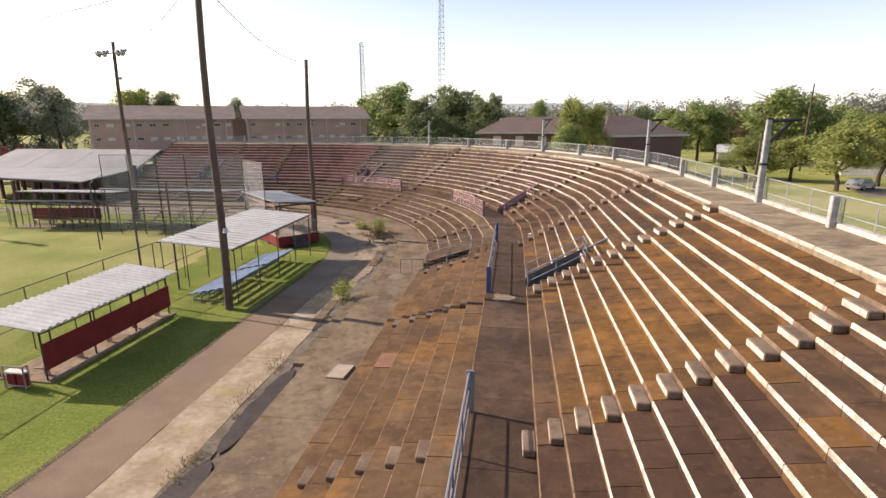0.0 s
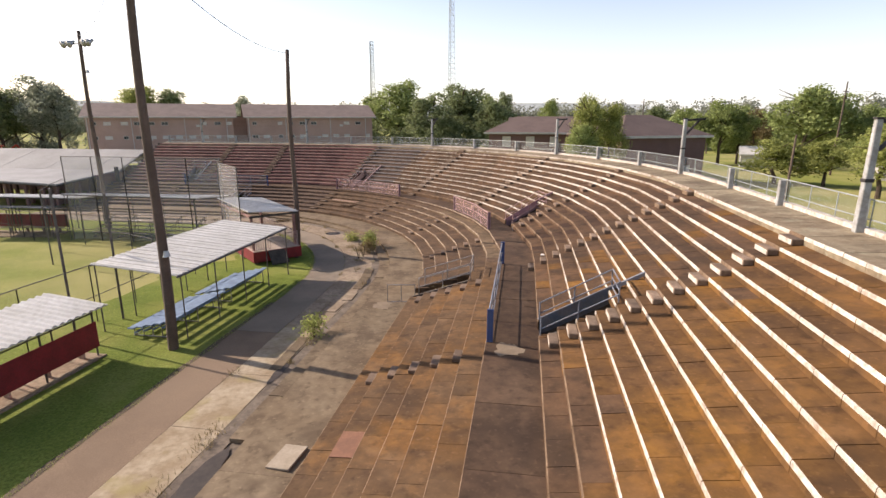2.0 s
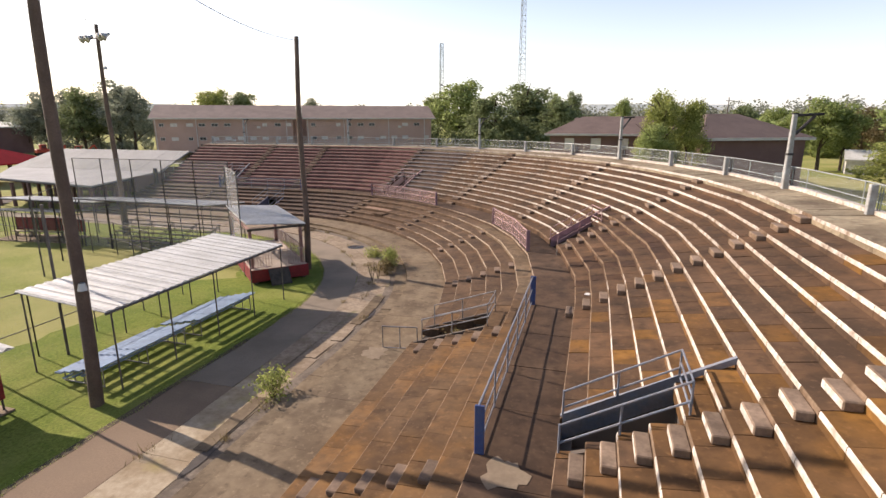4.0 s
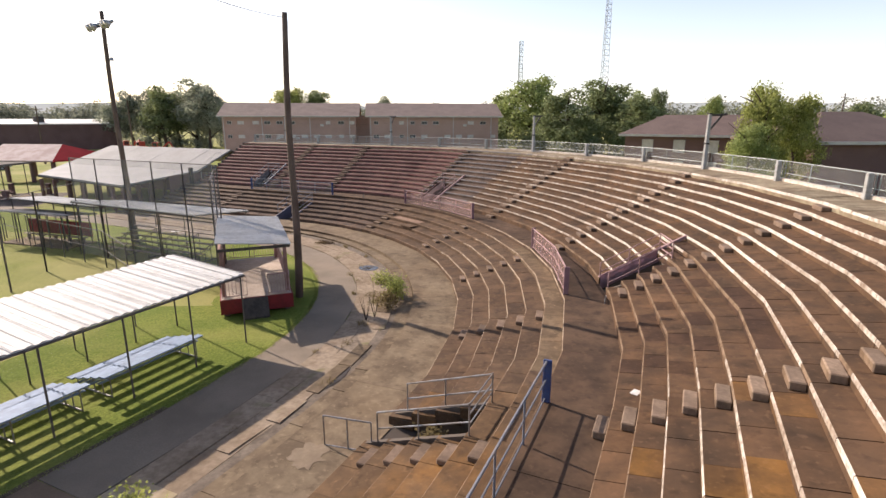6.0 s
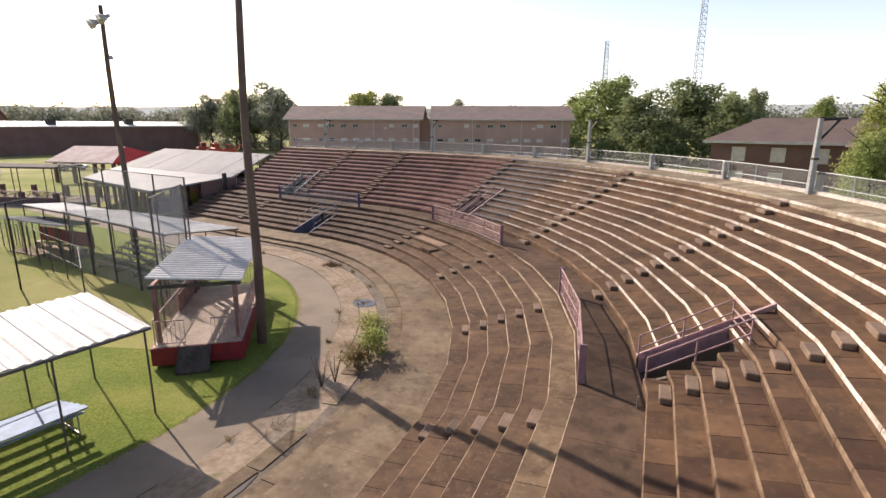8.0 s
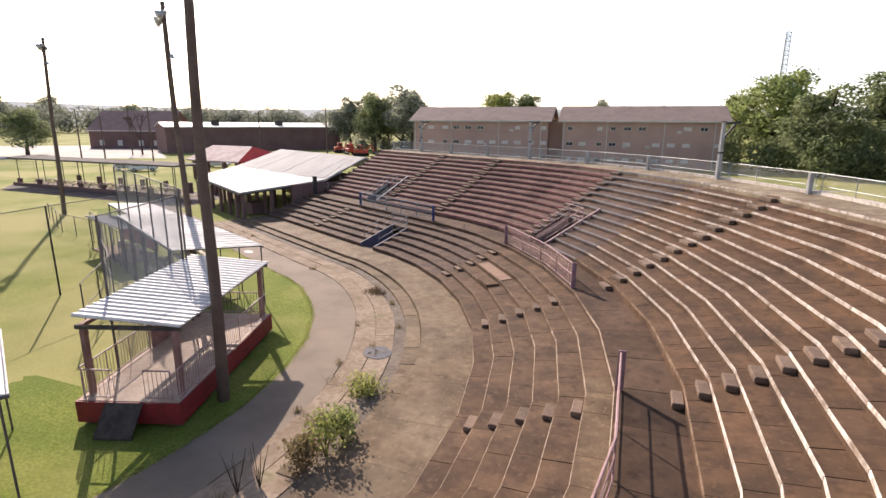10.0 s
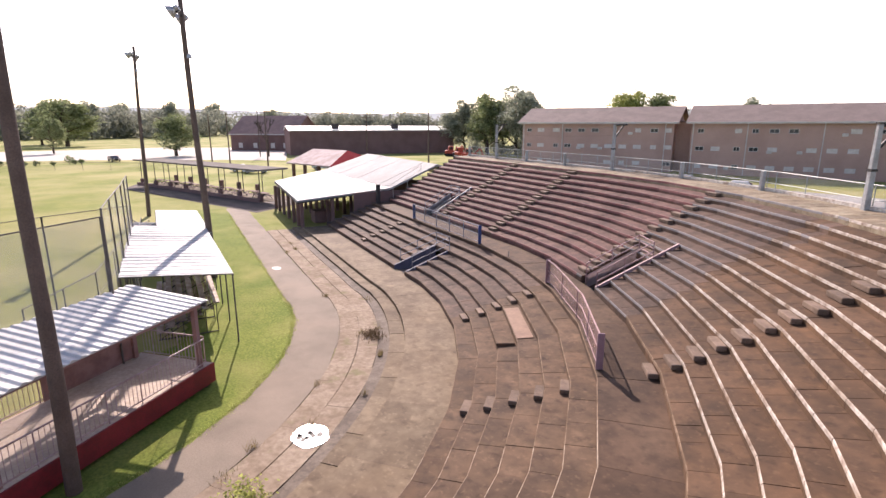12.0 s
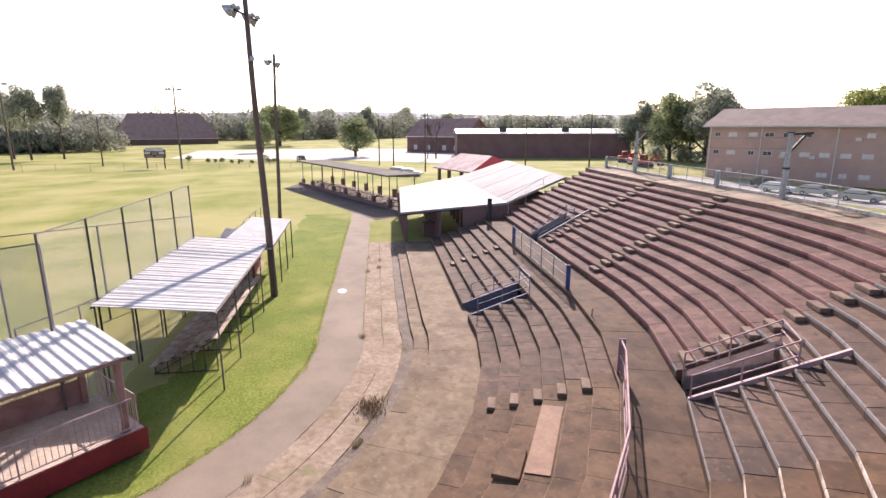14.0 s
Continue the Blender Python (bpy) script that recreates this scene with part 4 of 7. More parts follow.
# ---- canopies, bleachers, dugouts beside the field ----
def ribbed_roof(corners, ribs, height=0.034, thick=0.03, along=True):
    """A sheet between four corners (a, b, c, d) with raised ribs running from side ab to side dc (along) or across."""
    a, b, c, d = [Vector(p) for p in corners]
    if not along:
        a, b, c, d = b, c, d, a
    n = ribs * 4
    prof = [0.0, 1.0, 1.0, 0.0]
    up = Vector((0, 0, 1))
    bm = bmesh.new()
    tops, lows = [], []
    for i in range(n + 1):
        f = i / n
        h = up * (height * prof[i % 4])
        p, q = lerp(a, b, f), lerp(d, c, f)
        tops.append((bm.verts.new(p + h), bm.verts.new(q + h)))
        lows.append((bm.verts.new(p - up * thick), bm.verts.new(q - up * thick)))
    for i in range(n):
        bm.faces.new((tops[i][0], tops[i + 1][0], tops[i + 1][1], tops[i][1]))
        bm.faces.new((lows[i][0], lows[i][1], lows[i + 1][1], lows[i + 1][0]))
        bm.faces.new((lows[i][0], lows[i + 1][0], tops[i + 1][0], tops[i][0]))
        bm.faces.new((tops[i][1], tops[i + 1][1], lows[i + 1][1], lows[i][1]))
    bm.faces.new((lows[0][0], tops[0][0], tops[0][1], lows[0][1]))
    bm.faces.new((lows[n][1], tops[n][1], tops[n][0], lows[n][0]))
    bmesh.ops.recalc_face_normals(bm, faces=bm.faces)
    return bm


M_SEAM = mat("grey_seam", (0.38, 0.365, 0.345), (0.28, 0.265, 0.245), 2.0, 0.6, bump=0)


def shelter(name, label, corners, ribs, front_posts, back_posts, pipe, along=True, sheets=1, r=0.04, seams=0):
    """A sheet roof on pipe posts; corners: front start, front end, back end, back start."""
    e = thing(name, label, "canopy")
    a, b, c, d = [Vector(p) for p in corners]
    for i in range(sheets):
        f0, f1 = i / sheets, (i + 1) / sheets
        sub = [lerp(a, b, f0), lerp(a, b, f1), lerp(d, c, f1), lerp(d, c, f0)]
        lift = Vector((0, 0, 0.012 * (i % 2)))
        part("roof_sheet", ribbed_roof([v + lift for v in sub], max(1, ribs // sheets), 0.03, along=along), M_TIN, e)
    for i in range(seams + 1 if seams else 0):
        f = 0.004 + 0.992 * i / seams
        p, q = lerp(a, b, f) + Vector((0, 0, 0.045)), lerp(d, c, f) + Vector((0, 0, 0.045))
        part("seam", tubes([(p, q)], 0.011, 4), M_SEAM, e, "grey lapped seam")
    drop = Vector((0, 0, 0.07))
    part("edge_beam", tubes([(a - drop, b - drop)], 0.04), pipe, e)
    part("edge_beam", tubes([(d - drop, c - drop)], 0.04), pipe, e)
    for n, (p, q) in ((front_posts, (a, b)), (back_posts, (d, c))):
        for i in range(n):
            v = lerp(p, q, 0.02 + 0.96 * i / max(1, n - 1))
            part("post", tubes([((v.x, v.y, -0.02), (v.x, v.y, v.z - 0.06))], r), pipe, e)
    for i in range(front_posts):
        f = 0.02 + 0.96 * i / max(1, front_posts - 1)
        part("rafter", tubes([(lerp(a, b, f) - drop, lerp(d, c, f) - drop)], 0.03), pipe, e)
    return e


def bleacher(name, label, m, length, rows, plank, frame_mat, rise=0.2, run=0.5, group=""):
    """Rows of seat and foot planks on angle frames: x along, y towards the higher rows."""
    e = thing(name, label, "bleachers", group, at=m)
    for k in range(rows):
        y, z = k * run, 0.42 + k * rise
        part("seat_plank", boxes((0, length, y, y + 0.27, z - 0.045, z), bevel=0.008), plank, e)
        if k:
            part("foot_plank", boxes((0, length, y - 0.14, y - 0.02, z - 0.3, z - 0.26), bevel=0.008), plank, e)
    n = max(2, round(length / 1.6))
    for i in range(n):
        x = 0.25 + (length - 0.5) * i / (n - 1)
        bm = bmesh.new()
        ye, ze = (rows - 1) * run + 0.12, 0.38 + (rows - 1) * rise
        tube(bm, (x, 0.05, 0.03), (x, ye, 0.03), 0.025)
        tube(bm, (x, 0.12, 0.33), (x, ye, ze), 0.025)
        for k in range(rows):
            tube(bm, (x, k * run + 0.12, 0.0), (x, k * run + 0.12, 0.38 + k * rise), 0.022)
        tube(bm, (x, 0.12, 0.05), (x, ye, ze - 0.1), 0.018)
        part("frame", bm, frame_mat, e)
    return e


def axes_at(p, q, z=0.0):
    """x from p towards q, y to its left."""
    p, q = Vector((*p, z)), Vector((*q, z))
    x = (q - p).normalized()
    y = Vector((-x.y, x.x, 0))
    return Matrix(((x.x, y.x, 0, p.x), (x.y, y.y, 0, p.y), (0, 0, 1, z), (0, 0, 0, 1))), (q - p).length


shelter("field_canopy", "long white sheet-metal canopy on dark pipe posts over bleachers", [(-10.23, 24.95, 2.77), (-8.78, 34.64, 2.77), (-12.67, 35.27, 3.08), (-14.15, 25.64, 3.05)], 30, 5, 6, M_FENCEPOST, sheets=3, r=0.03, seams=20)
for far, close, lab in (((-11.48, 33.3), (-12.04, 29.65), "aluminium bleachers tinted as by the sky, on the grass under the canopy"), ((-12.1, 29.25), (-12.73, 25.2), "aluminium bleachers tinted as by the sky, on the grass beside a pole")):
    m, L = axes_at(far, close)
    bleacher("bleachers", lab, m, L, 5, M_ALU, M_GALV, 0.1, 0.43, "bleachers beside the path")


def dugout(name, label, m, length, wall_mat, roof_mat, depth=2.2):
    """x along, y towards the field. A plank wall behind a bench, a sheet roof on posts."""
    e = thing(name, label, "dugout", at=m)
    part("roof_sheet", ribbed_roof([(-0.3, -0.35, 2.02), (length + 0.3, -0.35, 2.02), (length + 0.3, depth, 2.32), (-0.3, depth, 2.32)], max(8, round(length / 0.28)), 0.055), roof_mat, e)
    part("back_board", boxes((0, length, 0.0, 0.05, 0.42, 1.42), bevel=0.012), wall_mat, e, "dark red painted board wall")
    for i in range(4):
        x = 0.05 + (length - 0.1) * i / 3
        part("post", tubes([((x, 0.1, 0), (x, 0.1, 2.02))], 0.035), M_DARKPIPE, e)
        part("post", tubes([((x, depth - 0.15, 0), (x, depth - 0.15, 2.28))], 0.035), M_DARKPIPE, e)
    part("bench_seat", boxes((0.1, length - 0.1, 0.3, 0.62, 0.4, 0.45), bevel=0.01), M_PLANK, e)
    for i in range(5):
        x = 0.4 + (length - 0.8) * i / 4
        part("bench_leg", boxes((x - 0.04, x + 0.04, 0.36, 0.56, 0.02, 0.4)), M_PLANK, e)
    part("floor_slab", boxes((-0.1, length + 0.1, -0.15, depth - 0.1, -0.05, 0.05), bevel=0.01), M_STRIP, e)
    part("crossbar", tubes([((0, 0.1, 1.75), (length, 0.1, 1.75))], 0.025), M_DARKPIPE, e)
    return e


m, L = axes_at((-13.75, 16.85), (-12.72, 23.45))
dugout("dugout", "dark red board dugout with a white ribbed roof on the grass", m, L, M_RED, M_TIN)
cage = thing("wire_gate", "small wire gate frame standing at the dugout's end", "gate", at=m @ pose(-0.55, 0.35, 0))
part("frame", tubes([((0, 0, 0.1), (0, 0.8, 0.1)), ((0, 0.8, 0.1), (0, 0.8, 0.8)), ((0, 0.8, 0.8), (0, 0, 0.8)), ((0, 0, 0.8), (0, 0, 0.0)), ((0, 0.8, 0.1), (0, 0.8, 0.0)), ((0.25, 0.1, 0.0), (0.25, 0.1, 0.75)), ((0, 0.1, 0.75), (0.25, 0.1, 0.75))], 0.03), M_PINK, cage)
part("board", boxes((0.03, 0.2, 0.06, 0.34, 0.04, 0.5), bevel=0.01), M_RED, cage, "dark red board")
part("board", boxes((0.03, 0.2, 0.44, 0.74, 0.04, 0.5), bevel=0.01), M_RED, cage, "dark red board")
part("top_board", boxes((-0.02, 0.26, 0.0, 0.8, 0.54, 0.6), bevel=0.01), M_WHITE, cage, "weathered white top board")
m, L = axes_at((-30.1, 46.2), (-36.2, 46.3))
dugout("dugout", "dark red board dugout with a pale roof across the field corner", m, L, M_RED, M_TINGREY)


# ---- the raised stage behind the plate ----
def stage():
    m, L = axes_at((-9.15, 38.33), (-13.64, 44.07))
    e = thing("raised_stage", "red-skirted raised stage with a white ribbed roof and railings", "stage", at=m)
    W, Z = 3.0, 0.8
    part("deck", boxes((0, L, 0, W, Z - 0.1, Z)), mat("sandy_deck", (0.52, 0.42, 0.34), (0.42, 0.33, 0.26), 1.0, 0.9, fine=(0.2, 0.14, 0.1), fine_scale=9), e)
    for a in ((0, L, -0.06, 0.0), (0, L, W, W + 0.06)):
        part("skirt", boxes((*a, 0.12, Z - 0.02)), M_RED, e, "dark red painted skirt board")
    for a in ((-0.06, 0.0), (L, L + 0.06)):
        part("skirt", boxes((*a, -0.06, W + 0.06, 0.12, Z - 0.02)), M_RED, e, "dark red painted skirt board")
    for x in (0.2, L / 2, L - 0.2):
        for y in (0.2, W - 0.2):
            part("pier", boxes((x - 0.12, x + 0.12, y - 0.12, y + 0.12, -0.05, Z - 0.1)), M_UNDER, e)
    zf, zb = 3.04, 3.3
    part("roof_sheet", ribbed_roof([(0.26, -0.14, zf), (L, -0.14, zf + 0.06), (L, W + 0.05, zb + 0.06), (0.3, W + 0.05, zb)], 24, 0.04), M_TIN, e)
    part("fascia", boxes((0.3, 0.36, -0.1, W, zf - 0.16, zf - 0.035)), M_DARKPIPE, e)
    part("fascia", boxes((L - 0.14, L - 0.08, -0.1, W, zf - 0.14, zf + 0.02)), M_DARKPIPE, e)
    wood = mat("pinkish_post_paint", (0.30, 0.17, 0.15), (0.22, 0.12, 0.10), 2.0, 0.8)
    for x in (0.45, L - 0.4):
        for y in (0.14, W - 0.14):
            part("corner_post", boxes((x - 0.08, x + 0.08, y - 0.08, y + 0.08, Z, zf - 0.03), bevel=0.01), wood, e, "square painted timber post")
    for y in (0.1, W - 0.1):
        part("beam", boxes((0.38, L - 0.16, y - 0.06, y + 0.06, zf - 0.15, zf - 0.035)), wood, e)
    hi = Z + 0.95

    def balustrade(a, b, material):
        a, b = Vector(a), Vector(b)
        part("hand_rail", tubes([(a + Vector((0, 0, hi)), b + Vector((0, 0, hi)))], 0.025), material, e)
        part("foot_rail", tubes([(a + Vector((0, 0, Z + 0.1)), b + Vector((0, 0, Z + 0.1)))], 0.02), material, e)
        n = round((b - a).length / 0.14)
        for i in range(n + 1):
            q = lerp(a, b, i / n)
            part("baluster", tubes([(q + Vector((0, 0, Z if i % 8 == 0 else Z + 0.1)), q + Vector((0, 0, hi)))], 0.02 if i % 8 == 0 else 0.009, 5), material, e)

    pale = mat("pale_pink_rail", (0.46, 0.34, 0.33), (0.34, 0.22, 0.2), 3, 0.6, bump=0)
    balustrade((0.2, 0.05, 0), (L * 0.45, 0.05, 0), pale)
    balustrade((L * 0.45, 0.05, 0), (L - 0.2, 0.05, 0), pale)
    balustrade((0.2, W - 0.05, 0), (L - 0.2, W - 0.05, 0), pale)
    balustrade((L - 0.05, 0.2, 0), (L - 0.05, W - 0.2, 0), pale)
    balustrade((0.05, W - 0.2, 0), (0.05, W - 1.1, 0), pale)
    balustrade((0.05, 0.2, 0), (0.05, 1.0, 0), pale)
    part("wall_panel", boxes((L * 0.5, L - 0.3, W - 0.12, W - 0.07, Z + 0.02, Z + 0.8)), wood, e)
    bm = bmesh.new()
    prism(bm, [(-0.062, 1.05, 0.7), (-0.062, 2.15, 0.7), (-0.75, 2.15, 0.0), (-0.75, 1.05, 0.0)], [(-0.062, 1.05, 0.78), (-0.062, 2.15, 0.78), (-0.75, 2.15, 0.08), (-0.75, 1.05, 0.08)])
    bmesh.ops.recalc_face_normals(bm, faces=bm.faces)
    part("ramp", bm, M_DARKPIPE, e, "dark metal entry ramp")


stage()

# ---- second canopy with plank bleachers ----
shelter("field_canopy", "white corrugated canopy over weathered plank bleachers", [(-28.0, 47.2, 2.97), (-16.68, 45.78, 3.02), (-17.4, 41.93, 3.35), (-28.2, 43.45, 3.45)], 34, 5, 5, M_FENCEPOST, sheets=2, r=0.032, seams=18)
shelter("field_canopy", "low pale flat canopy beyond the bleachers", [(-36.5, 48.4, 2.75), (-27.2, 47.3, 2.75), (-27.6, 44.6, 2.95), (-37.0, 45.8, 2.95)], 30, 4, 4, M_DARKPIPE, sheets=2)
m, L = axes_at((-27.0, 44.2), (-18.7, 43.04))
bleacher("bleachers", "weathered timber plank bleachers on pipe frames", m, L, 6, M_PLANK, M_DARKPIPE, 0.2, 0.45, "plank bleachers")


# ---- poles and lamps ----
def pole(name, label, base, top, r0, r1, lamps=None, fitting=None):
    e = thing(name, label, "pole", at=Matrix.Translation(base))
    d = Vector(top) - Vector(base)
    bm = bmesh.new()
    n, rings = 8, []
    for i in range(n + 1):
        w, r = 0.05 * math.sin(i * 0.9), r0 + (r1 - r0) * i / n
        c = d * (i / n) + Vector((w, w * 0.5, 0 if i else -0.1))
        rings.append([bm.verts.new(c + Vector((r * math.cos(0.6283 * j), r * math.sin(0.6283 * j), 0))) for j in range(10)])
    for p, q in zip(rings[:-1], rings[1:]):
        for j in range(10):
            bm.faces.new((p[j], p[(j + 1) % 10], q[(j + 1) % 10], q[j]))
    bm.faces.new(rings[-1])
    part("shaft", bm, M_POLE, e, smooth=True)
    if lamps:
        way = Vector(lamps)
        side = Vector((-way.y, way.x, 0)).normalized()
        for row, zo in ((0, -0.9),):
            arm = d + Vector((0, 0, zo))
            part("cross_arm", tubes([(arm - side * 1.35, arm + side * 1.2)], 0.05), M_DARK, e)
            for u in (-1.4, -0.75, 0.85, 1.3):
                bm = bmesh.new()
                c = arm + side * u + way * 0.25
                aim = (way - Vector((0, 0, 0.55))).normalized()
                tube(bm, c - aim * 0.2, c + aim * 0.12, 0.12, 0.3, 14)
                tube(bm, c - aim * 0.42, c - aim * 0.2, 0.1, 0.12, 10)
                part("floodlight", bm, M_LAMP, e, "round grey floodlight", smooth=True)
    if fitting:
        zf, way = fitting
        bm = bmesh.new()
        c = d * (zf / d.z)
        w = Vector(way)
        tube(bm, c, c + w * 0.35, 0.03)
        tube(bm, c + w * 0.3 - Vector((0, 0, 0.12)), c + w * 0.3 + Vector((0, 0, 0.1)), 0.14, 0.09, 10)
        part("lamp_head", bm, M_LAMP, e)
    return e


pole("timber_pole", "tall brown timber pole standing in the grass verge", (-10.3, 24.15, 0), (-10.42, 24.61, 15.2), 0.2, 0.13, fitting=(3.9, (0.85, -0.5, 0)))
pole("timber_pole", "brown timber pole beside the raised stage", (-9.76, 39.93, 0), (-9.68, 40.03, 13.1), 0.19, 0.12)
pole("light_pole", "timber floodlight pole with four round lamps", (-27.6, 47.3, 0), (-27.4, 46.96, 15.3), 0.2, 0.12, (-0.35, -0.94, 0), (12.4, (0.8, 0.3, 0)))
pole("light_pole", "timber floodlight pole beside the field's far wing", (-54.3, 47.3, 0), (-54.3, 47.8, 15.95), 0.2, 0.12, (-0.35, -0.94, 0), (13.8, (0.8, 0.3, 0)))
pole("light_pole", "distant floodlight pole at the outfield fence", (-129, 25.5, 0), (-129, 25.5, 18.0), 0.22, 0.14, (0.9, 0.2, 0))
pole("light_pole", "distant floodlight pole in the outfield", (-134, -8.5, 0), (-134, -8.5, 18.8), 0.22, 0.14, (0.9, 0.2, 0))


# ---- field fences ----
def fence(label, pts, height, spacing, pipe, wire, r=0.03, top=True, mid=0.0, cat="fence"):
    e = thing("field_fence", label, cat)
    for a, b in zip(pts[:-1], pts[1:]):
        a, b = Vector((*a, 0)), Vector((*b, 0))
        h = Vector((0, 0, height))
        n = max(1, round((b - a).length / spacing))
        for i in range(n + 1):
            q = lerp(a, b, i / n)
            part("post", tubes([(q - Vector((0, 0, 0.05)), q + h)], r), pipe, e)
        if top:
            part("top_rail", tubes([(a + h, b + h)], 0.022), pipe, e)
        if mid:
            part("mid_rail", tubes([(a + h * mid, b + h * mid)], 0.02), pipe, e)
        bm = bmesh.new()
        quad(bm, a + Vector((0, 0, 0.04)), b + Vector((0, 0, 0.04)), b + h, a + h)
        part("wire_mesh", bm, wire, e)
    return e


M_VEIL_F = veil("field_wire", (0.20, 0.20, 0.18), 0.08)
fence("tall grey woven wire fence along the field's edge", [(-17.9, 6.0), (-16.55, 17.6), (-15.75, 23.7), (-15.2, 27.0), (-14.3, 34.5)], 2.6, 2.4, M_FENCEPOST, M_VEIL_F, 0.026, mid=0.45)
for x, y, h in ((-14.62, 24.95, 6.2), (-14.1, 27.3, 5.7)):
    e = thing("net_post", "tall thin dark steel post in the field fence", "post", at=Matrix.Translation((x - 0.12, y, 0)))
    part("shaft", tubes([((0, 0, -0.05), (0, 0, h))], 0.05, 8), M_FENCEPOST, e)
    part("cap", tubes([((0, 0, h), (0, 0, h + 0.06))], 0.065, 8), M_FENCEPOST, e)
fence("woven wire fence before the far dugout", [(-37.7, 45.4), (-30.5, 43.0), (-23.6, 41.4), (-19.2, 38.9)], 2.2, 2.3, M_FENCEPOST, M_VEIL_F, mid=0.5)
fence("low woven wire fence round the field corner", [(-37.7, 45.6), (-44.5, 44.6), (-52, 45.6)], 1.5, 2.4, M_FENCEPOST, M_VEIL_F)
fence("tall netted backstop on steel posts", [(-15.3, 41.6), (-17.9, 42.0), (-20.4, 42.4), (-22.9, 42.8), (-25.4, 43.15), (-27.8, 43.5)], 6.2, 4.0, M_FENCEPOST, M_NET, 0.036, cat="backstop")
fence("wire fence beyond the backstop", [(-27.8, 43.5), (-33.0, 44.2), (-38.5, 45.0)], 2.3, 1.9, M_FENCEPOST, M_VEIL_F)
fence("tall dense white net behind the stage", [(-15.5, 41.56), (-12.75, 37.98)], 5.9, 4.9, M_FENCEPOST, M_NET_DENSE, 0.04, cat="backstop")
fence("tall thin wire fence on steel posts beside the plate", [(-27.8, 43.5), (-26.1, 39.7), (-24.2, 36.4)], 4.6, 4.4, M_FENCEPOST, M_VEIL_F, 0.045, cat="backstop")
fence("low far fence along the outfield", [(-128, -75), (-126.5, 2), (-126, 40), (-112, 58)], 1.6, 6.0, M_FENCEPOST, M_VEIL_F)


# ---- pavilion at the far end of the stand ----
def slab_roof(pts, thick=0.18):
    bm = bmesh.new()
    prism(bm, [Vector(p) - Vector((0, 0, thick)) for p in pts], [Vector(p) for p in pts])
    bmesh.ops.recalc_face_normals(bm, faces=bm.faces)
    return bm


def pavilion():
    e = thing("pavilion", "open pavilion with a broad white two-pitch roof on dark red posts", "pavilion")
    N, L_, Q, R_ = P(56.2, -6.5, 2.55), P(70.4, -6.0, 2.9), P(78.5, 1.3, 3.2), P(56.2, 2.0, 3.2)
    K, E = P(78.5, 7.4, 5.15), P(56.2, 6.8, 5.2)
    part("roof_low", slab_roof([N, L_, Q, R_]), M_TINGREY, e, "pale grey lower roof")
    up = Vector((0, 0, 0.02))
    n = 7
    for i in range(n):
        f, g = i / n, (i + 1) / n
        part("roof_high", slab_roof([lerp(R_, Q, f) + up * (i % 2), lerp(R_, Q, g) + up * (i % 2), lerp(E, K, g) + up * (i % 2), lerp(E, K, f) + up * (i % 2)]), M_PAVROOF, e, "white upper roof sheet")
    part("roof_back", slab_roof([E, K, P(78.5, 12.5, 3.4), P(56.2, 12.5, 3.4)]), M_PAVROOF, e)
    part("gutter", tubes([(N + Vector((0, 0, -0.2)), R_ + Vector((0, 0, -0.2))), (N + Vector((0, 0, -0.2)), L_ + Vector((0, 0, -0.2)))], 0.07), M_DARKPIPE, e)
    for s in (56.6, 58.2, 60.2, 62.6, 65.2, 67.6, 69.8):
        for o, z in ((-6.1, 2.45), (-3.4, 2.6), (-0.6, 2.8)):
            part("post", boxes((-0.14, 0.14, -0.14, 0.14, 0, z), m=frame_at(s, o, 0), bevel=0.012), M_BRICKRED, e)
    part("side_wall", boxes((0, 0.15, -1.6, 6.6, 0, 2.95), m=frame_at(56.0, 0, 0)), M_BRICKRED, e)
    part("back_wall", boxes((0.2, 22.0, 6.4, 6.6, 0, 3.3), m=frame_at(56.0, 0, 0)), M_BRICKRED, e)
    part("counter", boxes((0.6, 2.2, -4.5, -3.0, 0, 1.1), m=frame_at(58.2, 0, 0), bevel=0.02), M_BRICKRED, e)
    return e


pavilion()
tagged(part("wall_post", boxes((-0.16, 0.16, -0.16, 0.16, 0, 1.7), m=frame_at(55.2, 0.4, WALK_Z), bevel=0.02), M_DARK), "dark steel post at the walkway's end", "post")
fr = thing("pavilion_rail", "thin white rail on the wall beside the pavilion roof", "railing")
for o in (0.6, 2.0, 3.4, 4.8):
    part("post", tubes([(P(55.6, o, 1.9 + max(0, (o - 1.65) / 0.55 * 0.3)), P(55.6, o, 3.5 + max(0, (o - 1.65) / 0.55 * 0.3)))], 0.02), M_PALE, fr)
part("rail", tubes([(P(55.6, 0.6, 3.5), P(55.6, 1.65, 3.5)), (P(55.6, 1.65, 3.5), P(55.6, 4.8, 3.5 + 1.72)), (P(55.6, 0.6, 3.1), P(55.6, 1.65, 3.1)), (P(55.6, 1.65, 3.1), P(55.6, 4.8, 3.1 + 1.72))], 0.018), M_PALE, fr)


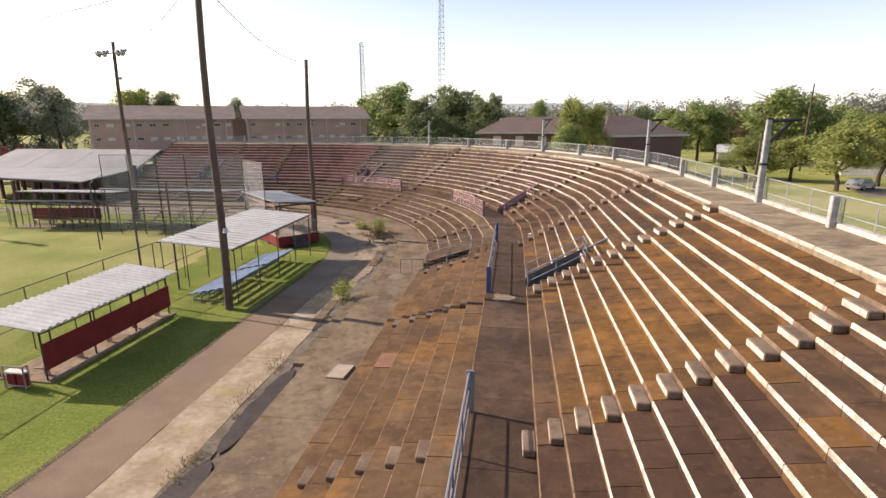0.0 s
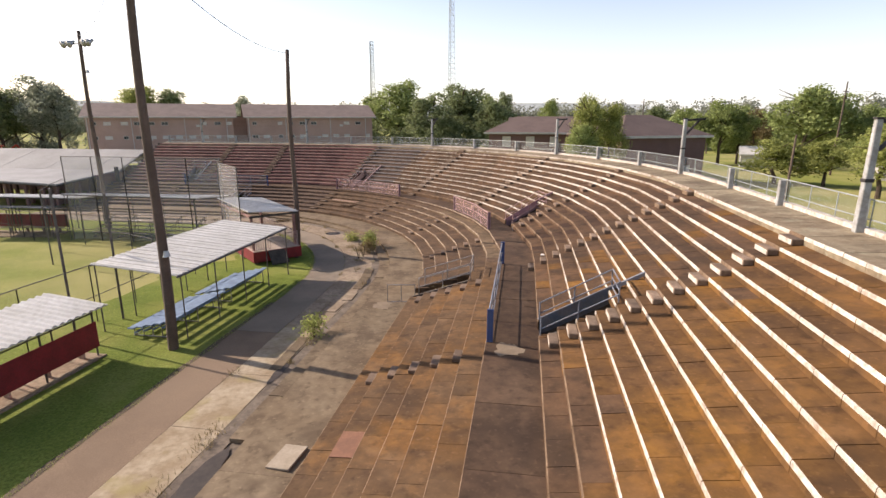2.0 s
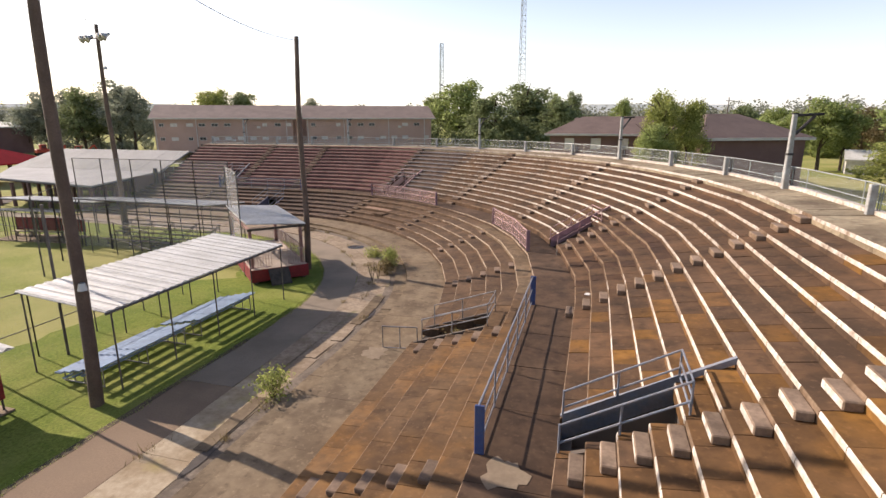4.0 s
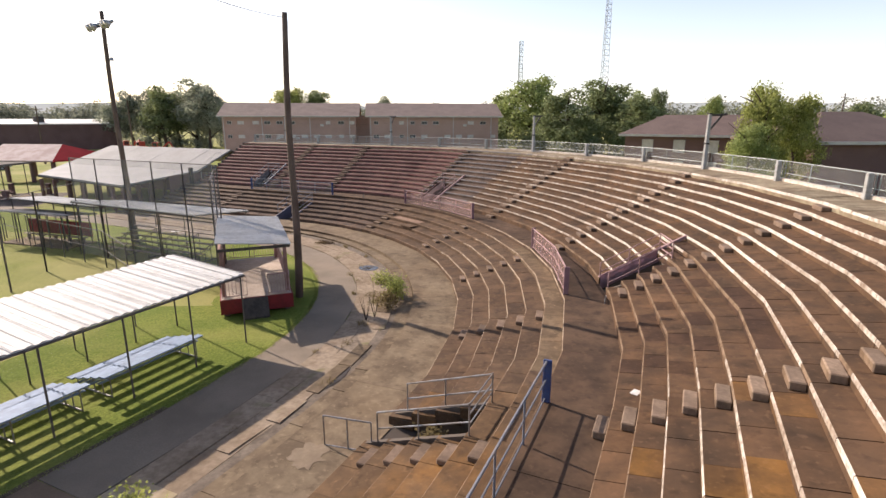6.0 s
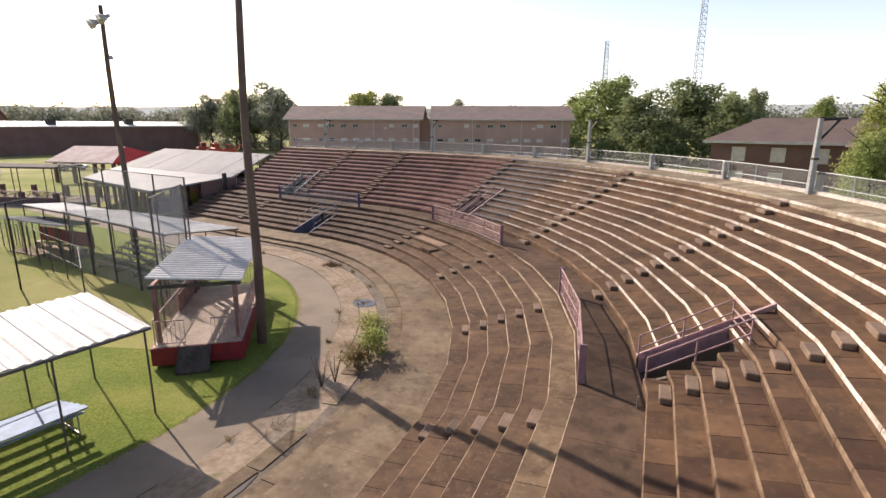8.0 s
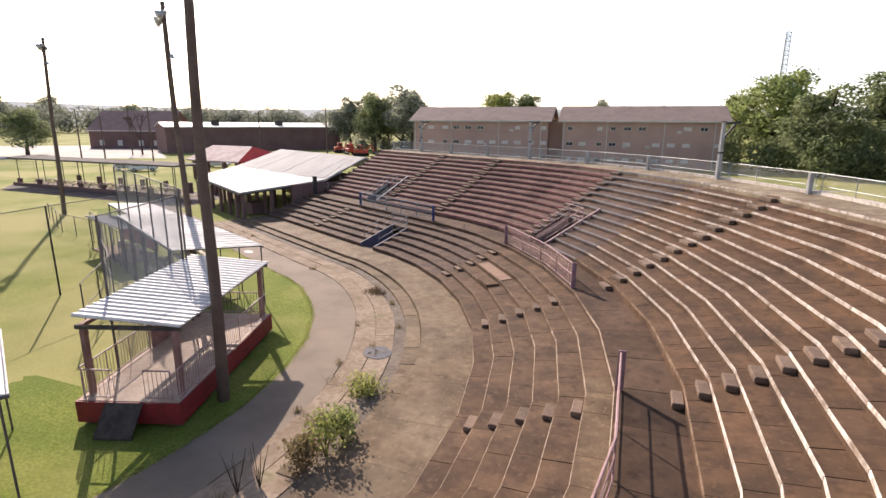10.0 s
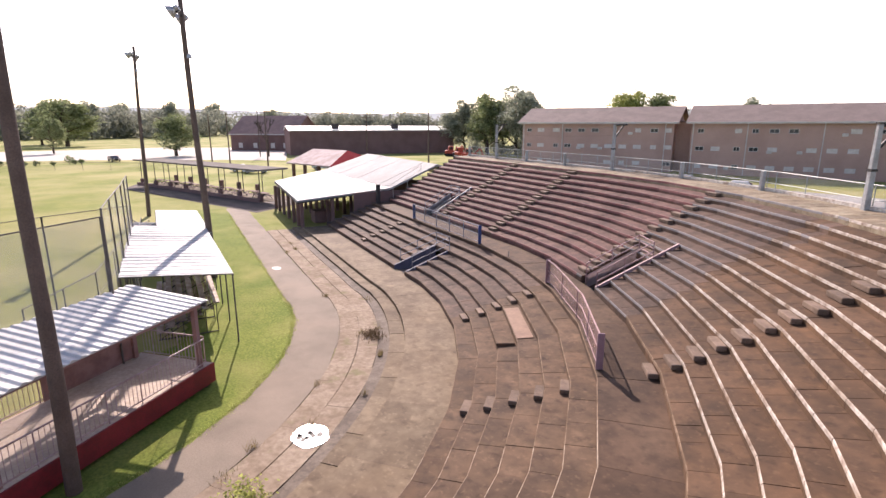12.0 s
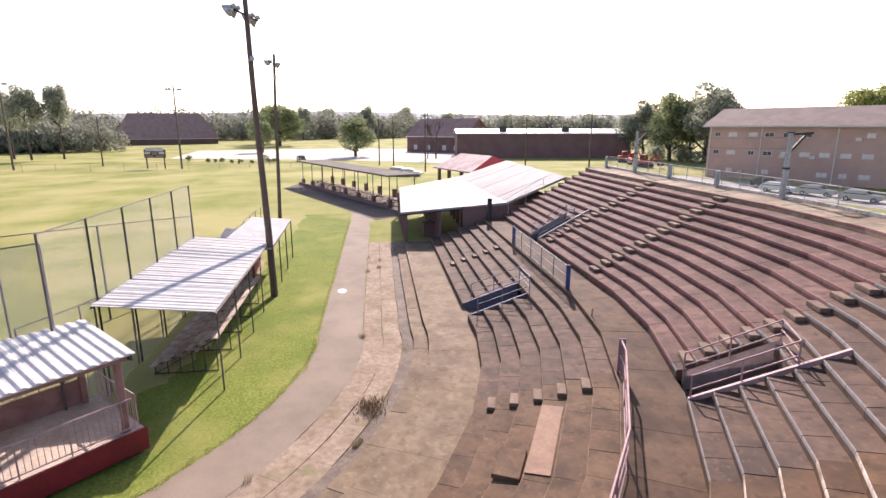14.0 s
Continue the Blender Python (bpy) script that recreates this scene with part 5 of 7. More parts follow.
def picnic_table(m):
    e = thing("picnic_table", "dark red picnic table with benches under the long canopy", "table", "picnic tables", at=m)
    part("tabletop", boxes((-0.9, 0.9, -0.38, 0.38, 0.7, 0.75), bevel=0.01), M_BRICKRED, e)
    for y in (-0.72, 0.72):
        part("bench", boxes((-0.9, 0.9, y - 0.14, y + 0.14, 0.42, 0.46), bevel=0.01), M_BRICKRED, e)
    for x in (-0.6, 0.6):
        bm = tubes([((x, -0.75, 0), (x, -0.1, 0.72)), ((x, 0.75, 0), (x, 0.1, 0.72)), ((x, -0.72, 0.4), (x, 0.72, 0.4))], 0.035)
        part("leg_frame", bm, M_DARK, e)
    return e


def long_canopy():
    m, L = axes_at((-87.0, 50.0), (-57.0, 59.1))
    e = thing("arcade_canopy", "long low flat canopy on thin posts and stout dark red piers", "canopy", at=m)
    n = 8
    for i in range(n):
        part("roof_panel", boxes((-0.6 + (L + 0.6) * i / n, -0.6 + (L + 0.6) * (i + 1) / n - 0.02, 0.0, 4.2, 3.6, 3.8), bevel=0.02), M_BEIGEROOF, e)
    for i in range(n):
        x = 0.6 + (L - 1.2) * i / (n - 1)
        part("post", tubes([((x, 0.5, 0), (x, 0.5, 3.61))], 0.05), M_DARKPIPE, e)
        part("post", tubes([((x, 3.8, 0), (x, 3.8, 3.61))], 0.05), M_DARKPIPE, e)
        part("pier", boxes((x + 1.4, x + 1.85, 4.6, 5.05, 0, 1.25), bevel=0.03), M_BRICKRED, e)
        part("front_pier", boxes((x - 0.25, x + 0.25, 0.3, 0.75, 0, 0.95), bevel=0.03), M_BRICKRED, e)
    part("floor_slab", boxes((-0.4, L, 0.2, 4.4, -0.05, 0.06)), M_CONCOURSE, e)
    part("kerb_wall", boxes((0, L, -0.05, 0.1, 0, 0.42)), M_BRICKRED, e)
    t = picnic_table(m @ pose(2.2, 2.3, 0.06, 0, 0, 8))
    for i in range(1, 11):
        copy_thing(t, m @ pose(2.2 + i * (L - 4.5) / 10, 2.3 + (0.2 if i % 2 else -0.15), 0.06, 0, 0, (i * 37) % 16 - 8))


M_BEIGEROOF = mat("beige_roof_sheet", (0.2, 0.178, 0.155), (0.155, 0.138, 0.12), 0.6, 0.95, fine=(0.11, 0.095, 0.08), fine_scale=5, fine_mix=0.4, spec=0.05)
long_canopy()


# ---- buildings ----
M_ROSEROOF = mat("rosy_brown_shingle", (0.34, 0.22, 0.185), (0.27, 0.175, 0.15), 0.4, 0.95, fine=(0.17, 0.115, 0.1), fine_scale=4, fine_mix=0.4, spec=0.1)
M_BLIND = mat("pale_window_blind", (0.62, 0.58, 0.53), (0.52, 0.48, 0.43), 2.0, 0.8, bump=0)


def gable(name, label, m, L, W, H, ridge, wall, roof, over=0.5, hip=0.0, cat="house", wins=()):
    """x along the front, y into the building. wins: rows of (x, z, width, height, frame)."""
    e = thing(name, label, cat, at=m)
    part("wall", boxes((0, L, 0, 0.25, 0, H)), wall, e)
    part("wall", boxes((0, L, W - 0.25, W, 0, H)), wall, e)
    for x0 in (0.0, L - 0.25):
        bm = bmesh.new()
        top = H + ridge * (1 if hip == 0 else 0)
        pts = [(0.25, 0), (W - 0.25, 0), (W - 0.25, H), (W / 2, top), (0.25, H)] if hip == 0 else [(0.25, 0), (W - 0.25, 0), (W - 0.25, H), (0.25, H)]
        prism(bm, [(x0, y, z) for y, z in pts], [(x0 + 0.25, y, z) for y, z in pts])
        bmesh.ops.recalc_face_normals(bm, faces=bm.faces)
        part("wall", bm, wall, e)
    th = 0.18
    drop = ridge * over / (W / 2)
    for y0, y1 in ((-over, W / 2), (W + over, W / 2)):
        bm = bmesh.new()
        up = [(-over, y0, H - drop + th), (L + over, y0, H - drop + th), (L + over - hip, y1, H + ridge + th), (-over + hip, y1, H + ridge + th)]
        prism(bm, [(x, y, z - th) for x, y, z in up], up)
        bmesh.ops.recalc_face_normals(bm, faces=bm.faces)
        part("roof", bm, roof, e)
    if hip:
        for x0, x1 in ((-over, -over + hip), (L + over, L + over - hip)):
            bm = bmesh.new()
            up = [(x0, -over, H - drop + th), (x0, W + over, H - drop + th), (x1, W / 2, H + ridge + th)]
            prism(bm, [(x, y, z - th) for x, y, z in up], up)
            bmesh.ops.recalc_face_normals(bm, faces=bm.faces)
            part("roof", bm, roof, e)
    part("fascia", boxes((-over, L + over, -over - 0.05, -over, H - drop - 0.12, H - drop + th)), M_PALE, e)
    for x, z, w, h in wins:
        f = boxes((x - w / 2 - 0.08, x + w / 2 + 0.08, -0.06, -0.004, z - 0.08, z), (x - w / 2 - 0.08, x + w / 2 + 0.08, -0.06, -0.004, z + h, z + h + 0.08),
                  (x - w / 2 - 0.08, x - w / 2, -0.06, -0.004, z, z + h), (x + w / 2, x + w / 2 + 0.08, -0.06, -0.004, z, z + h), (x - 0.03, x + 0.03, -0.05, -0.004, z, z + h))
        wd = part("window", f, M_PALE, e)
        part("pane", boxes((x - w / 2, x + w / 2, -0.03, -0.008, z, z + h)), M_BLIND if cat == "house" or cat == "apartment block" and (x * 7 + z * 13) % 5 < 2.6 else M_GLASS, wd)
    return e


# two brick apartment blocks in one line
apt_d = Vector((0.922, 0.387))
apt_a = Vector((-80.4, 123.9))
for i, (off_x, off_y, L) in enumerate(((0.0, 0.0, 30.7), (33.9, -1.6, 31.0))):
    q = apt_a + apt_d * off_x + Vector((-apt_d.y, apt_d.x)) * off_y
    m = Matrix(((apt_d.x, -apt_d.y, 0, q.x), (apt_d.y, apt_d.x, 0, q.y), (0, 0, 1, 0), (0, 0, 0, 1)))
    rw = random.Random(20 + i)
    wins = []
    for floor in range(3):
        for x in (1.6, 4.2, 7.6, 10.2, 13.0, 15.8, 18.6, 21.4, 24.2, 27.2, 29.8):
            if rw.random() < 0.85:
                wins.append((x, 1.2 + floor * 3.15, 1.3 if rw.random() < 0.6 else 0.9, 0.62))
    e = gable("apartment_block", "long three-storey tan brick apartment block with a brown gable roof", m, L, 14.0, 9.55, 2.75, M_BRICK, M_SHINGLE, 0.9, 0.0, "apartment block", wins)
    tagged(e, group="apartment blocks")
    if i == 0:
        part("link_wall", boxes((30.72, 35.4, 3.0, 11.0, 0, 9.3)), M_BRICK, e)
        part("link_roof", boxes((30.6, 35.4, 2.7, 11.3, 9.3, 9.55)), M_SHINGLE, e)
    for x in (0.3, 9.0, 20.0, 29.2):
        part("downpipe", boxes((x - 0.08, x + 0.08, -0.14, -0.004, 0, 9.3)), M_PALE, e)
    for x, z in ((6.3, 1.0), (12.6, 4.0), (22.8, 7.0), (17.0, 4.0)):
        part("window_unit", boxes((x - 0.4, x + 0.4, -0.45, -0.004, z, z + 0.5), bevel=0.02), M_PALE, e, "boxy window air conditioner")

# brick houses behind the bend
m, L = axes_at((7.4, 97.5), (33.0, 92.0))
gable("brick_house", "long dark brick building with a red-brown hip roof", m, 25.0, 12.0, 6.8, 2.3, M_BRICKRED, M_SHINGLER, 0.8, 5.0, "house",
      [(x, 1.2, 1.3, 1.9) for x in (3, 7, 11, 15, 19, 22.5)] + [(x, 4.4, 1.3, 1.5) for x in (3, 7, 11, 15, 19, 22.5)])
m, L = axes_at((13.0, 118.0), (30.0, 114.0))
gable("brick_house", "brick house behind trees with a dark brown-red roof", m, 17.0, 10.0, 6.6, 2.4, M_BRICKRED, M_SHINGLER, 0.6, 0.0, "house", [(x, 1.2, 1.2, 1.5) for x in (3, 8, 13)])
m, L = axes_at((23.5, 76.5), (36.5, 81.0))
gable("brick_house", "dark purple-brown brick house with a low hip roof", m, 14.0, 12.0, 6.75, 2.5, M_BRICKRED, M_SHINGLER, 0.7, 5.5, "house", [(x, 1.0, 1.2, 1.4) for x in (2.5, 11)])
# white-roofed shed among the trees
m, L = axes_at((55.5, 106), (61, 103.5))
gable("shed", "small shed with a white metal roof among trees", m, 6, 5, 2.4, 1.3, M_PALE, M_TIN, 0.3, 0.0, "shed")
m, L = axes_at((64, 84), (84, 72))
gable("shed", "long low white building behind the trees", m, 20, 6, 2.6, 0.9, M_PALE, M_TIN, 0.3, 0.0, "building")
# warehouse and house beyond the far wing
m, L = axes_at((-150.0, 97.0), (-136.0, 147.0))
w = gable("warehouse", "long dark brick warehouse with a low white roof", m, L, 22.0, 7.2, 1.2, M_BRICKRED, M_TIN, 0.4, 0.0, "warehouse")
for x in (14, 33):
    part("roof_vent", boxes((x - 1.0, x + 1.0, 3.0, 5.0, 7.6, 9.2), bevel=0.1), M_DARKPIPE, w)
m, L = axes_at((-196.0, 92.0), (-176.0, 108.0))
gable("large_house", "large dark brick house with steep brown gables", m, L, 18.0, 6.0, 6.0, M_BRICKRED, M_ROSEROOF, 0.6, 0.0, "house", [(x, 1.0, 1.4, 1.6) for x in (4, 10, 17, 22)])
m, L = axes_at((-300.0, -30.0), (-318.0, 12.0))
gable("large_house", "sprawling brick house with long sloping brown roofs", m, L, 22.0, 4.0, 12.0, M_BRICKRED, M_ROSEROOF, 1.0, 6.0, "house")
# open shelter with a red gable
m, L = axes_at((-78.5, 71.0), (-67.5, 73.2))
e = thing("picnic_shelter", "open shelter with pale roof and bright red gable", "shelter", at=m)
part("roof", slab_roof([(-0.5, -0.6, 3.0), (L, -0.6, 3.0), (L - 2.5, 4.5, 5.0), (-0.5, 4.5, 5.0)]), mat("pinkish_roof", (0.46, 0.36, 0.335), (0.36, 0.26, 0.235), 0.7, 0.8, spec=0.1), e)
part("roof", slab_roof([(L, -0.6, 3.0), (L + 3.0, 8.5, 3.0), (L - 2.5, 4.5, 5.0)]), mat("bright_red_roof", (0.4, 0.02, 0.028), (0.32, 0.018, 0.024), 0.7, 0.85, spec=0.05), e, "bright red gable roof")
part("roof", slab_roof([(-0.5, 4.5, 5.0), (L - 2.5, 4.5, 5.0), (L + 3.0, 8.5, 3.0), (-0.5, 9.5, 3.0)]), M_TIN, e)
for x in (0.5, L / 3, 2 * L / 3, L - 0.5):
    for y in (0.0, 8.0):
        part("pier", boxes((x - 0.2, x + 0.2, y - 0.2, y + 0.2, 0, 3.0)), M_BRICKRED, e)


# ---- masts, utility poles, wires ----
def lattice(name, label, base, height, w0, w1, bays, r):
    e = thing(name, label, "mast", at=Matrix.Translation(base))
    def ring(f):
        w = w0 + (w1 - w0) * f
        return [Vector((w * math.cos(a), w * math.sin(a), height * f)) for a in (0.3, 2.394, 4.489)]
    for leg in range(3):
        part("leg", tubes([(ring(0)[leg], ring(1)[leg])], r), M_LAMP, e)
    bm = bmesh.new()
    for i in range(bays):
        a, b = ring(i / bays), ring((i + 1) / bays)
        for k in range(3):
            tube(bm, a[k], b[(k + 1) % 3], r * 0.6, sides=4)
            tube(bm, b[k], b[(k + 1) % 3], r * 0.6, sides=4)
    part("bracing", bm, M_LAMP, e)
    return e


lattice("radio_mast", "grey lattice communications tower above the trees", (-125.0, 890, 0), 128, 5.6, 3.4, 22, 0.5)
lattice("radio_mast", "tall slender lattice mast in the distance", (2.5, 900, 0), 320, 8.4, 1.1, 40, 0.38)


def utility(name, base, top, arms, label):
    e = thing(name, label, "pole", "utility poles", at=Matrix.Translation(base))
    bm = bmesh.new()
    d = Vector(top) - Vector(base)
    tube(bm, (0, 0, -0.1), d, 0.17, 0.1, 8)
    part("shaft", bm, M_POLE, e)
    for z in arms:
        c = d * (z / d.z)
        part("cross_arm", boxes((-1.1, 1.1, -0.06, 0.06, -0.06, 0.06), m=Matrix.Translation(c) @ pose(0, 0, 0, 0, 0, 35)), M_POLE, e)
    return e


utility("utility_pole", (62.4, 91.5, 0), (62.45, 91.2, 14.5), (13.0, 12.0), "tall timber utility pole among trees")
utility("utility_pole", (38.9, 65.0, 0), (39.5, 65.7, 7.1), (), "short timber pole behind the parapet")
utility("utility_pole", (68.2, 146.4, 0), (68.2, 146.4, 14.0), (13.2,), "distant timber utility pole")
utility("utility_pole", (52, 150, 0), (52, 150, 14.0), (13.2,), "distant timber utility pole")
utility("utility_pole", (-142, 6.2, 0), (-142, 6.2, 11.6), (), "dark timber pole in the outfield")
utility("utility_pole", (-120, 72, 0), (-120, 72, 11.5), (11.0,), "timber pole beside the car park")
utility("utility_pole", (-128, 70, 0), (-128, 70, 11.0), (), "timber pole beside the car park")
utility("utility_pole", (-106, 76, 0), (-106, 76, 12.0), (11.4,), "timber pole beside the car park")
utility("utility_pole", (-100, 96, 0), (-100, 96, 11.0), (10.4,), "timber pole near the warehouse")
utility("utility_pole", (-82, 100, 0), (-82, 100, 12.0), (), "timber pole behind the far wing")
utility("utility_pole", (-150, 88, 0), (-150, 88, 15.0), (14.2, 13.4), "timber pole with double arms")


def wire(label, a, b, sag, r=0.009):
    a, b = Vector(a), Vector(b)
    n = 14
    pts = [lerp(a, b, i / n) - Vector((0, 0, sag * 4 * (i / n) * (1 - i / n))) for i in range(n + 1)]
    bm = bmesh.new()
    rings = [[bm.verts.new(p + Vector((r * math.cos(t), 0, r * math.sin(t)))) if abs((b - a).y) > abs((b - a).x) else bm.verts.new(p + Vector((0, r * math.cos(t), r * math.sin(t)))) for t in (0.8, 2.4, 3.9, 5.5)] for p in pts]
    for u, v in zip(rings[:-1], rings[1:]):
        for k in range(4):
            bm.faces.new((u[k], u[(k + 1) % 4], v[(k + 1) % 4], v[k]))
    bm.faces.new(rings[0])
    bm.faces.new(rings[-1])
    bmesh.ops.recalc_face_normals(bm, faces=bm.faces)
    return tagged(part("overhead_wire", bm, M_DARK), label, "wire")


wire("sagging dark overhead wire between timber poles", (-10.42, 24.6, 14.9), (-27.4, 46.96, 15.0), 0.9, 0.012)
wire("sagging overhead wire running on from a timber pole", (-10.42, 24.6, 14.9), (-9.68, 40.03, 12.9), 0.8, 0.016)
wire("sagging overhead wire running across the field", (-10.42, 24.6, 14.9), (-54.3, 47.8, 15.8), 1.2, 0.016)
wire("thin overhead wire among the trees", (62.4, 91.2, 13.1), (68.2, 146.4, 13.3), 1.2, 0.012)
wire("thin overhead wire among the trees", (62.4, 91.2, 12.1), (68.2, 146.4, 12.3), 1.2, 0.012)
wire("thin overhead wire among the trees", (62.4, 91.2, 13.1), (92, 40, 13.0), 1.2, 0.015)
for i in (0.0, 0.5):
    wire("thin wire strung along the parapet posts", wall_point(50.5, 10.2, TOP_Z + 2.8 - i), wall_point(36.6, 10.2, TOP_Z + 2.8 - i), 0.2, 0.006)

# scoreboard
e = thing("scoreboard", "small dark scoreboard with white and purple panels on two posts", "sign", at=Matrix.Translation((-130.2, 20.1, 0)) @ pose(0, 0, 0, 0, 0, -12))
part("board", boxes((-0.15, 0.15, -2.3, 2.3, 2.4, 4.2), bevel=0.05), M_DARKPIPE, e)
part("top_panel", boxes((0.152, 0.19, -1.9, 1.9, 3.85, 4.65), bevel=0.02), M_PALE, e, "pale raised name panel")
for y, z, w, h in ((-1.5, 3.45, 1.2, 0.5), (0.0, 3.4, 1.2, 0.6), (1.5, 3.45, 1.2, 0.5), (-1.2, 2.75, 1.6, 0.4), (1.1, 2.75, 1.8, 0.4)):
    part("panel", boxes((0.152, 0.17, y - w / 2, y + w / 2, z - h / 2, z + h / 2)), M_PALE if abs(y) > 1.3 else M_PURPLE, e)
for y in (-1.9, 1.9):
    part("post", boxes((-0.12, 0.12, y - 0.12, y + 0.12, -0.05, 2.4)), M_POLE, e)

# roads and car parks
bm = bmesh.new()
bm.faces.new([bm.verts.new((x, y, 0.0)) for x, y in ((-172, 15), (-158, 50), (-141, 76), (-129, 88), (-151, 96), (-178, 106), (-216, 103), (-235, 75), (-225, 15))])
bmesh.ops.triangulate(bm, faces=bm.faces[:])
structure("car_park", bm, mat("pale_gravel", (0.50, 0.45, 0.39), (0.42, 0.37, 0.31), 0.1, 0.95), "pale bright gravel car park", "car park")
# forecourt: dark asphalt, with the canopy's cast shade added to its colour
bm = bmesh.new()
quad(bm, (-88.5, 50.2, 0.01), (-82.2, 47.6, 0.01), (-50.0, 56.6, 0.01), (-56.0, 66.0, 0.01))
structure("forecourt", bm, mat("shaded_forecourt_asphalt", (0.115, 0.088, 0.076), (0.09, 0.07, 0.06), 0.4, 0.9, fine=(0.06, 0.046, 0.04), fine_scale=12, fine_mix=0.4, spec=0.2), "worn asphalt forecourt before the long canopy, canopy shade in its colour", "pavement")
bm = bmesh.new()
quad(bm, (-88, 114, 0.0), (-14, 112, 0.0), (2, 122, 0.0), (-82, 122, 0.0))
structure("road", bm, mat("pale_lot", (0.34, 0.32, 0.29), (0.27, 0.25, 0.23), 0.2, 0.95), "pale asphalt car park behind the stand", "road")
bm = bmesh.new()
quad(bm, (49, 60, 0.0), (54, 69, 0.0), (150, 62, 0.0), (150, 50, 0.0))
structure("road", bm, M_ASPHALT, "grey road passing behind the trees", "road")


def car(m, paint, label, van=False):
    e = thing("car", label, "car", "parked cars", at=m)
    L, W = 4.5, 1.78
    hgt = 1.75 if van else 1.42
    prof = [(-L / 2, 0.35), (L / 2, 0.35), (L / 2, 0.72), (L / 2 - 0.15, 0.85), (0.95, 0.95), (0.35, hgt), (-1.5, hgt), (-L / 2 + 0.1, 0.98), (-L / 2, 0.85)]
    bm = bmesh.new()
    prism(bm, [(x, -W / 2, z) for x, z in prof], [(x, W / 2, z) for x, z in prof])
    bmesh.ops.recalc_face_normals(bm, faces=bm.faces)
    bmesh.ops.bevel(bm, geom=bm.edges[:], offset=0.06, segments=2, affect="EDGES")
    part("body", bm, paint, e)
    for y in (-W / 2 - 0.006, W / 2 + 0.006):
        bm = bmesh.new()
        quad(bm, (0.8, y, 0.97), (0.3, y * 0.98, hgt - 0.12), (-1.4, y * 0.98, hgt - 0.12), (-1.9, y, 0.98))
        part("side_window", bm, M_GLASS, e)
    bm = bmesh.new()
    quad(bm, (0.96, -0.7, 0.99), (0.96, 0.7, 0.99), (0.42, 0.66, hgt - 0.06), (0.42, -0.66, hgt - 0.06))
    part("windscreen", bm, M_GLASS, e)
    for x in (-1.4, 1.4):
        for y in (-W / 2 + 0.1, W / 2 - 0.1):
            wh = part("wheel", tubes([((x, y - 0.11, 0.32), (x, y + 0.11, 0.32))], 0.32, 14), M_RUBBER, e)
            part("rim", tubes([((x, y - 0.118, 0.32), (x, y + 0.118, 0.32))], 0.19, 12), M_LAMP, wh)
    for y in (-0.6, 0.6):
        part("headlight", boxes((L / 2 - 0.05, L / 2 + 0.005, y - 0.18, y + 0.18, 0.62, 0.74)), M_WHITE, e)
        part("tail_light", boxes((-L / 2 - 0.005, -L / 2 + 0.05, y - 0.18, y + 0.18, 0.68, 0.82)), M_RED, e)


P_SILVER = mat("silver_car_paint", (0.42, 0.44, 0.46), None, 1, 0.3, 0.5, bump=0)
P_WHITE = mat("white_car_paint", (0.72, 0.72, 0.72), None, 1, 0.25, 0.0, bump=0, spec=0.6)
P_BLACK = mat("black_car_paint", (0.02, 0.02, 0.025), None, 1, 0.2, 0.0, bump=0, spec=0.6)
P_ORANGE = mat("orange_red_paint", (0.45, 0.06, 0.03), (0.32, 0.05, 0.03), 2, 0.5, bump=0)
for x, y, r, p, lab in ((-57, 115.5, 25, P_WHITE, "white parked car behind the stand"), (-52.5, 117, 22, P_SILVER, "silver parked car behind the stand"), (-46.5, 117, 22, P_SILVER, "silver parked car near the apartments"),
                        (-39, 118.5, 112, P_SILVER, "silver parked car near the apartments"), (-29, 115.5, 20, P_WHITE, "white parked car near the apartments"), (-62, 119, 24, P_BLACK, "black parked car beside the apartments"),
                        (-101.6, 69.6, 70, P_SILVER, "silver parked car beside the car park"), (-97, 70.7, 62, P_WHITE, "white parked car beside the canopy"),
                        (-150, 52, 10, P_BLACK, "dark parked car on pale gravel"), (53.9, 66.9, 30, P_SILVER, "grey car on the road behind the trees"), (-96, 84, 40, P_SILVER, "grey parked car near the warehouse")):
    car(pose(x, y, 0.0, 0, 0, r), p, lab)


def machine(m):
    e = thing("loader", "orange-red tracked machine parked near the trees", "machine", "orange machines", at=m)
    part("hull", boxes((-1.8, 1.8, -1.0, 1.0, 0.7, 1.7), bevel=0.15), P_ORANGE, e)
    cab = part("cab", boxes((-0.8, 0.6, -0.8, 0.8, 1.7, 2.9), bevel=0.12), P_ORANGE, e)
    part("window", boxes((-0.6, 0.4, -0.82, 0.82, 1.9, 2.7), (0.58, 0.62, -0.6, 0.6, 1.9, 2.7)), M_GLASS, cab)
    for y in (-1.05, 1.05):
        part("track", boxes((-1.9, 1.9, y - 0.25, y + 0.25, 0.0, 0.8), bevel=0.3), M_RUBBER, e)
    part("boom", tubes([((1.4, 0, 1.5), (3.2, 0, 3.0)), ((3.2, 0, 3.0), (4.2, 0, 1.2))], 0.18), P_ORANGE, e)
    part("bucket", boxes((3.8, 4.7, -0.7, 0.7, 0.5, 1.3), bevel=0.1), M_DARK, e)
    return e


t = machine(pose(-104, 128, 0, 0, 0, 20))
copy_thing(t, pose(-112, 131, 0, 0, 0, 160))
copy_thing(t, pose(-120, 134, 0, 0, 0, 60))


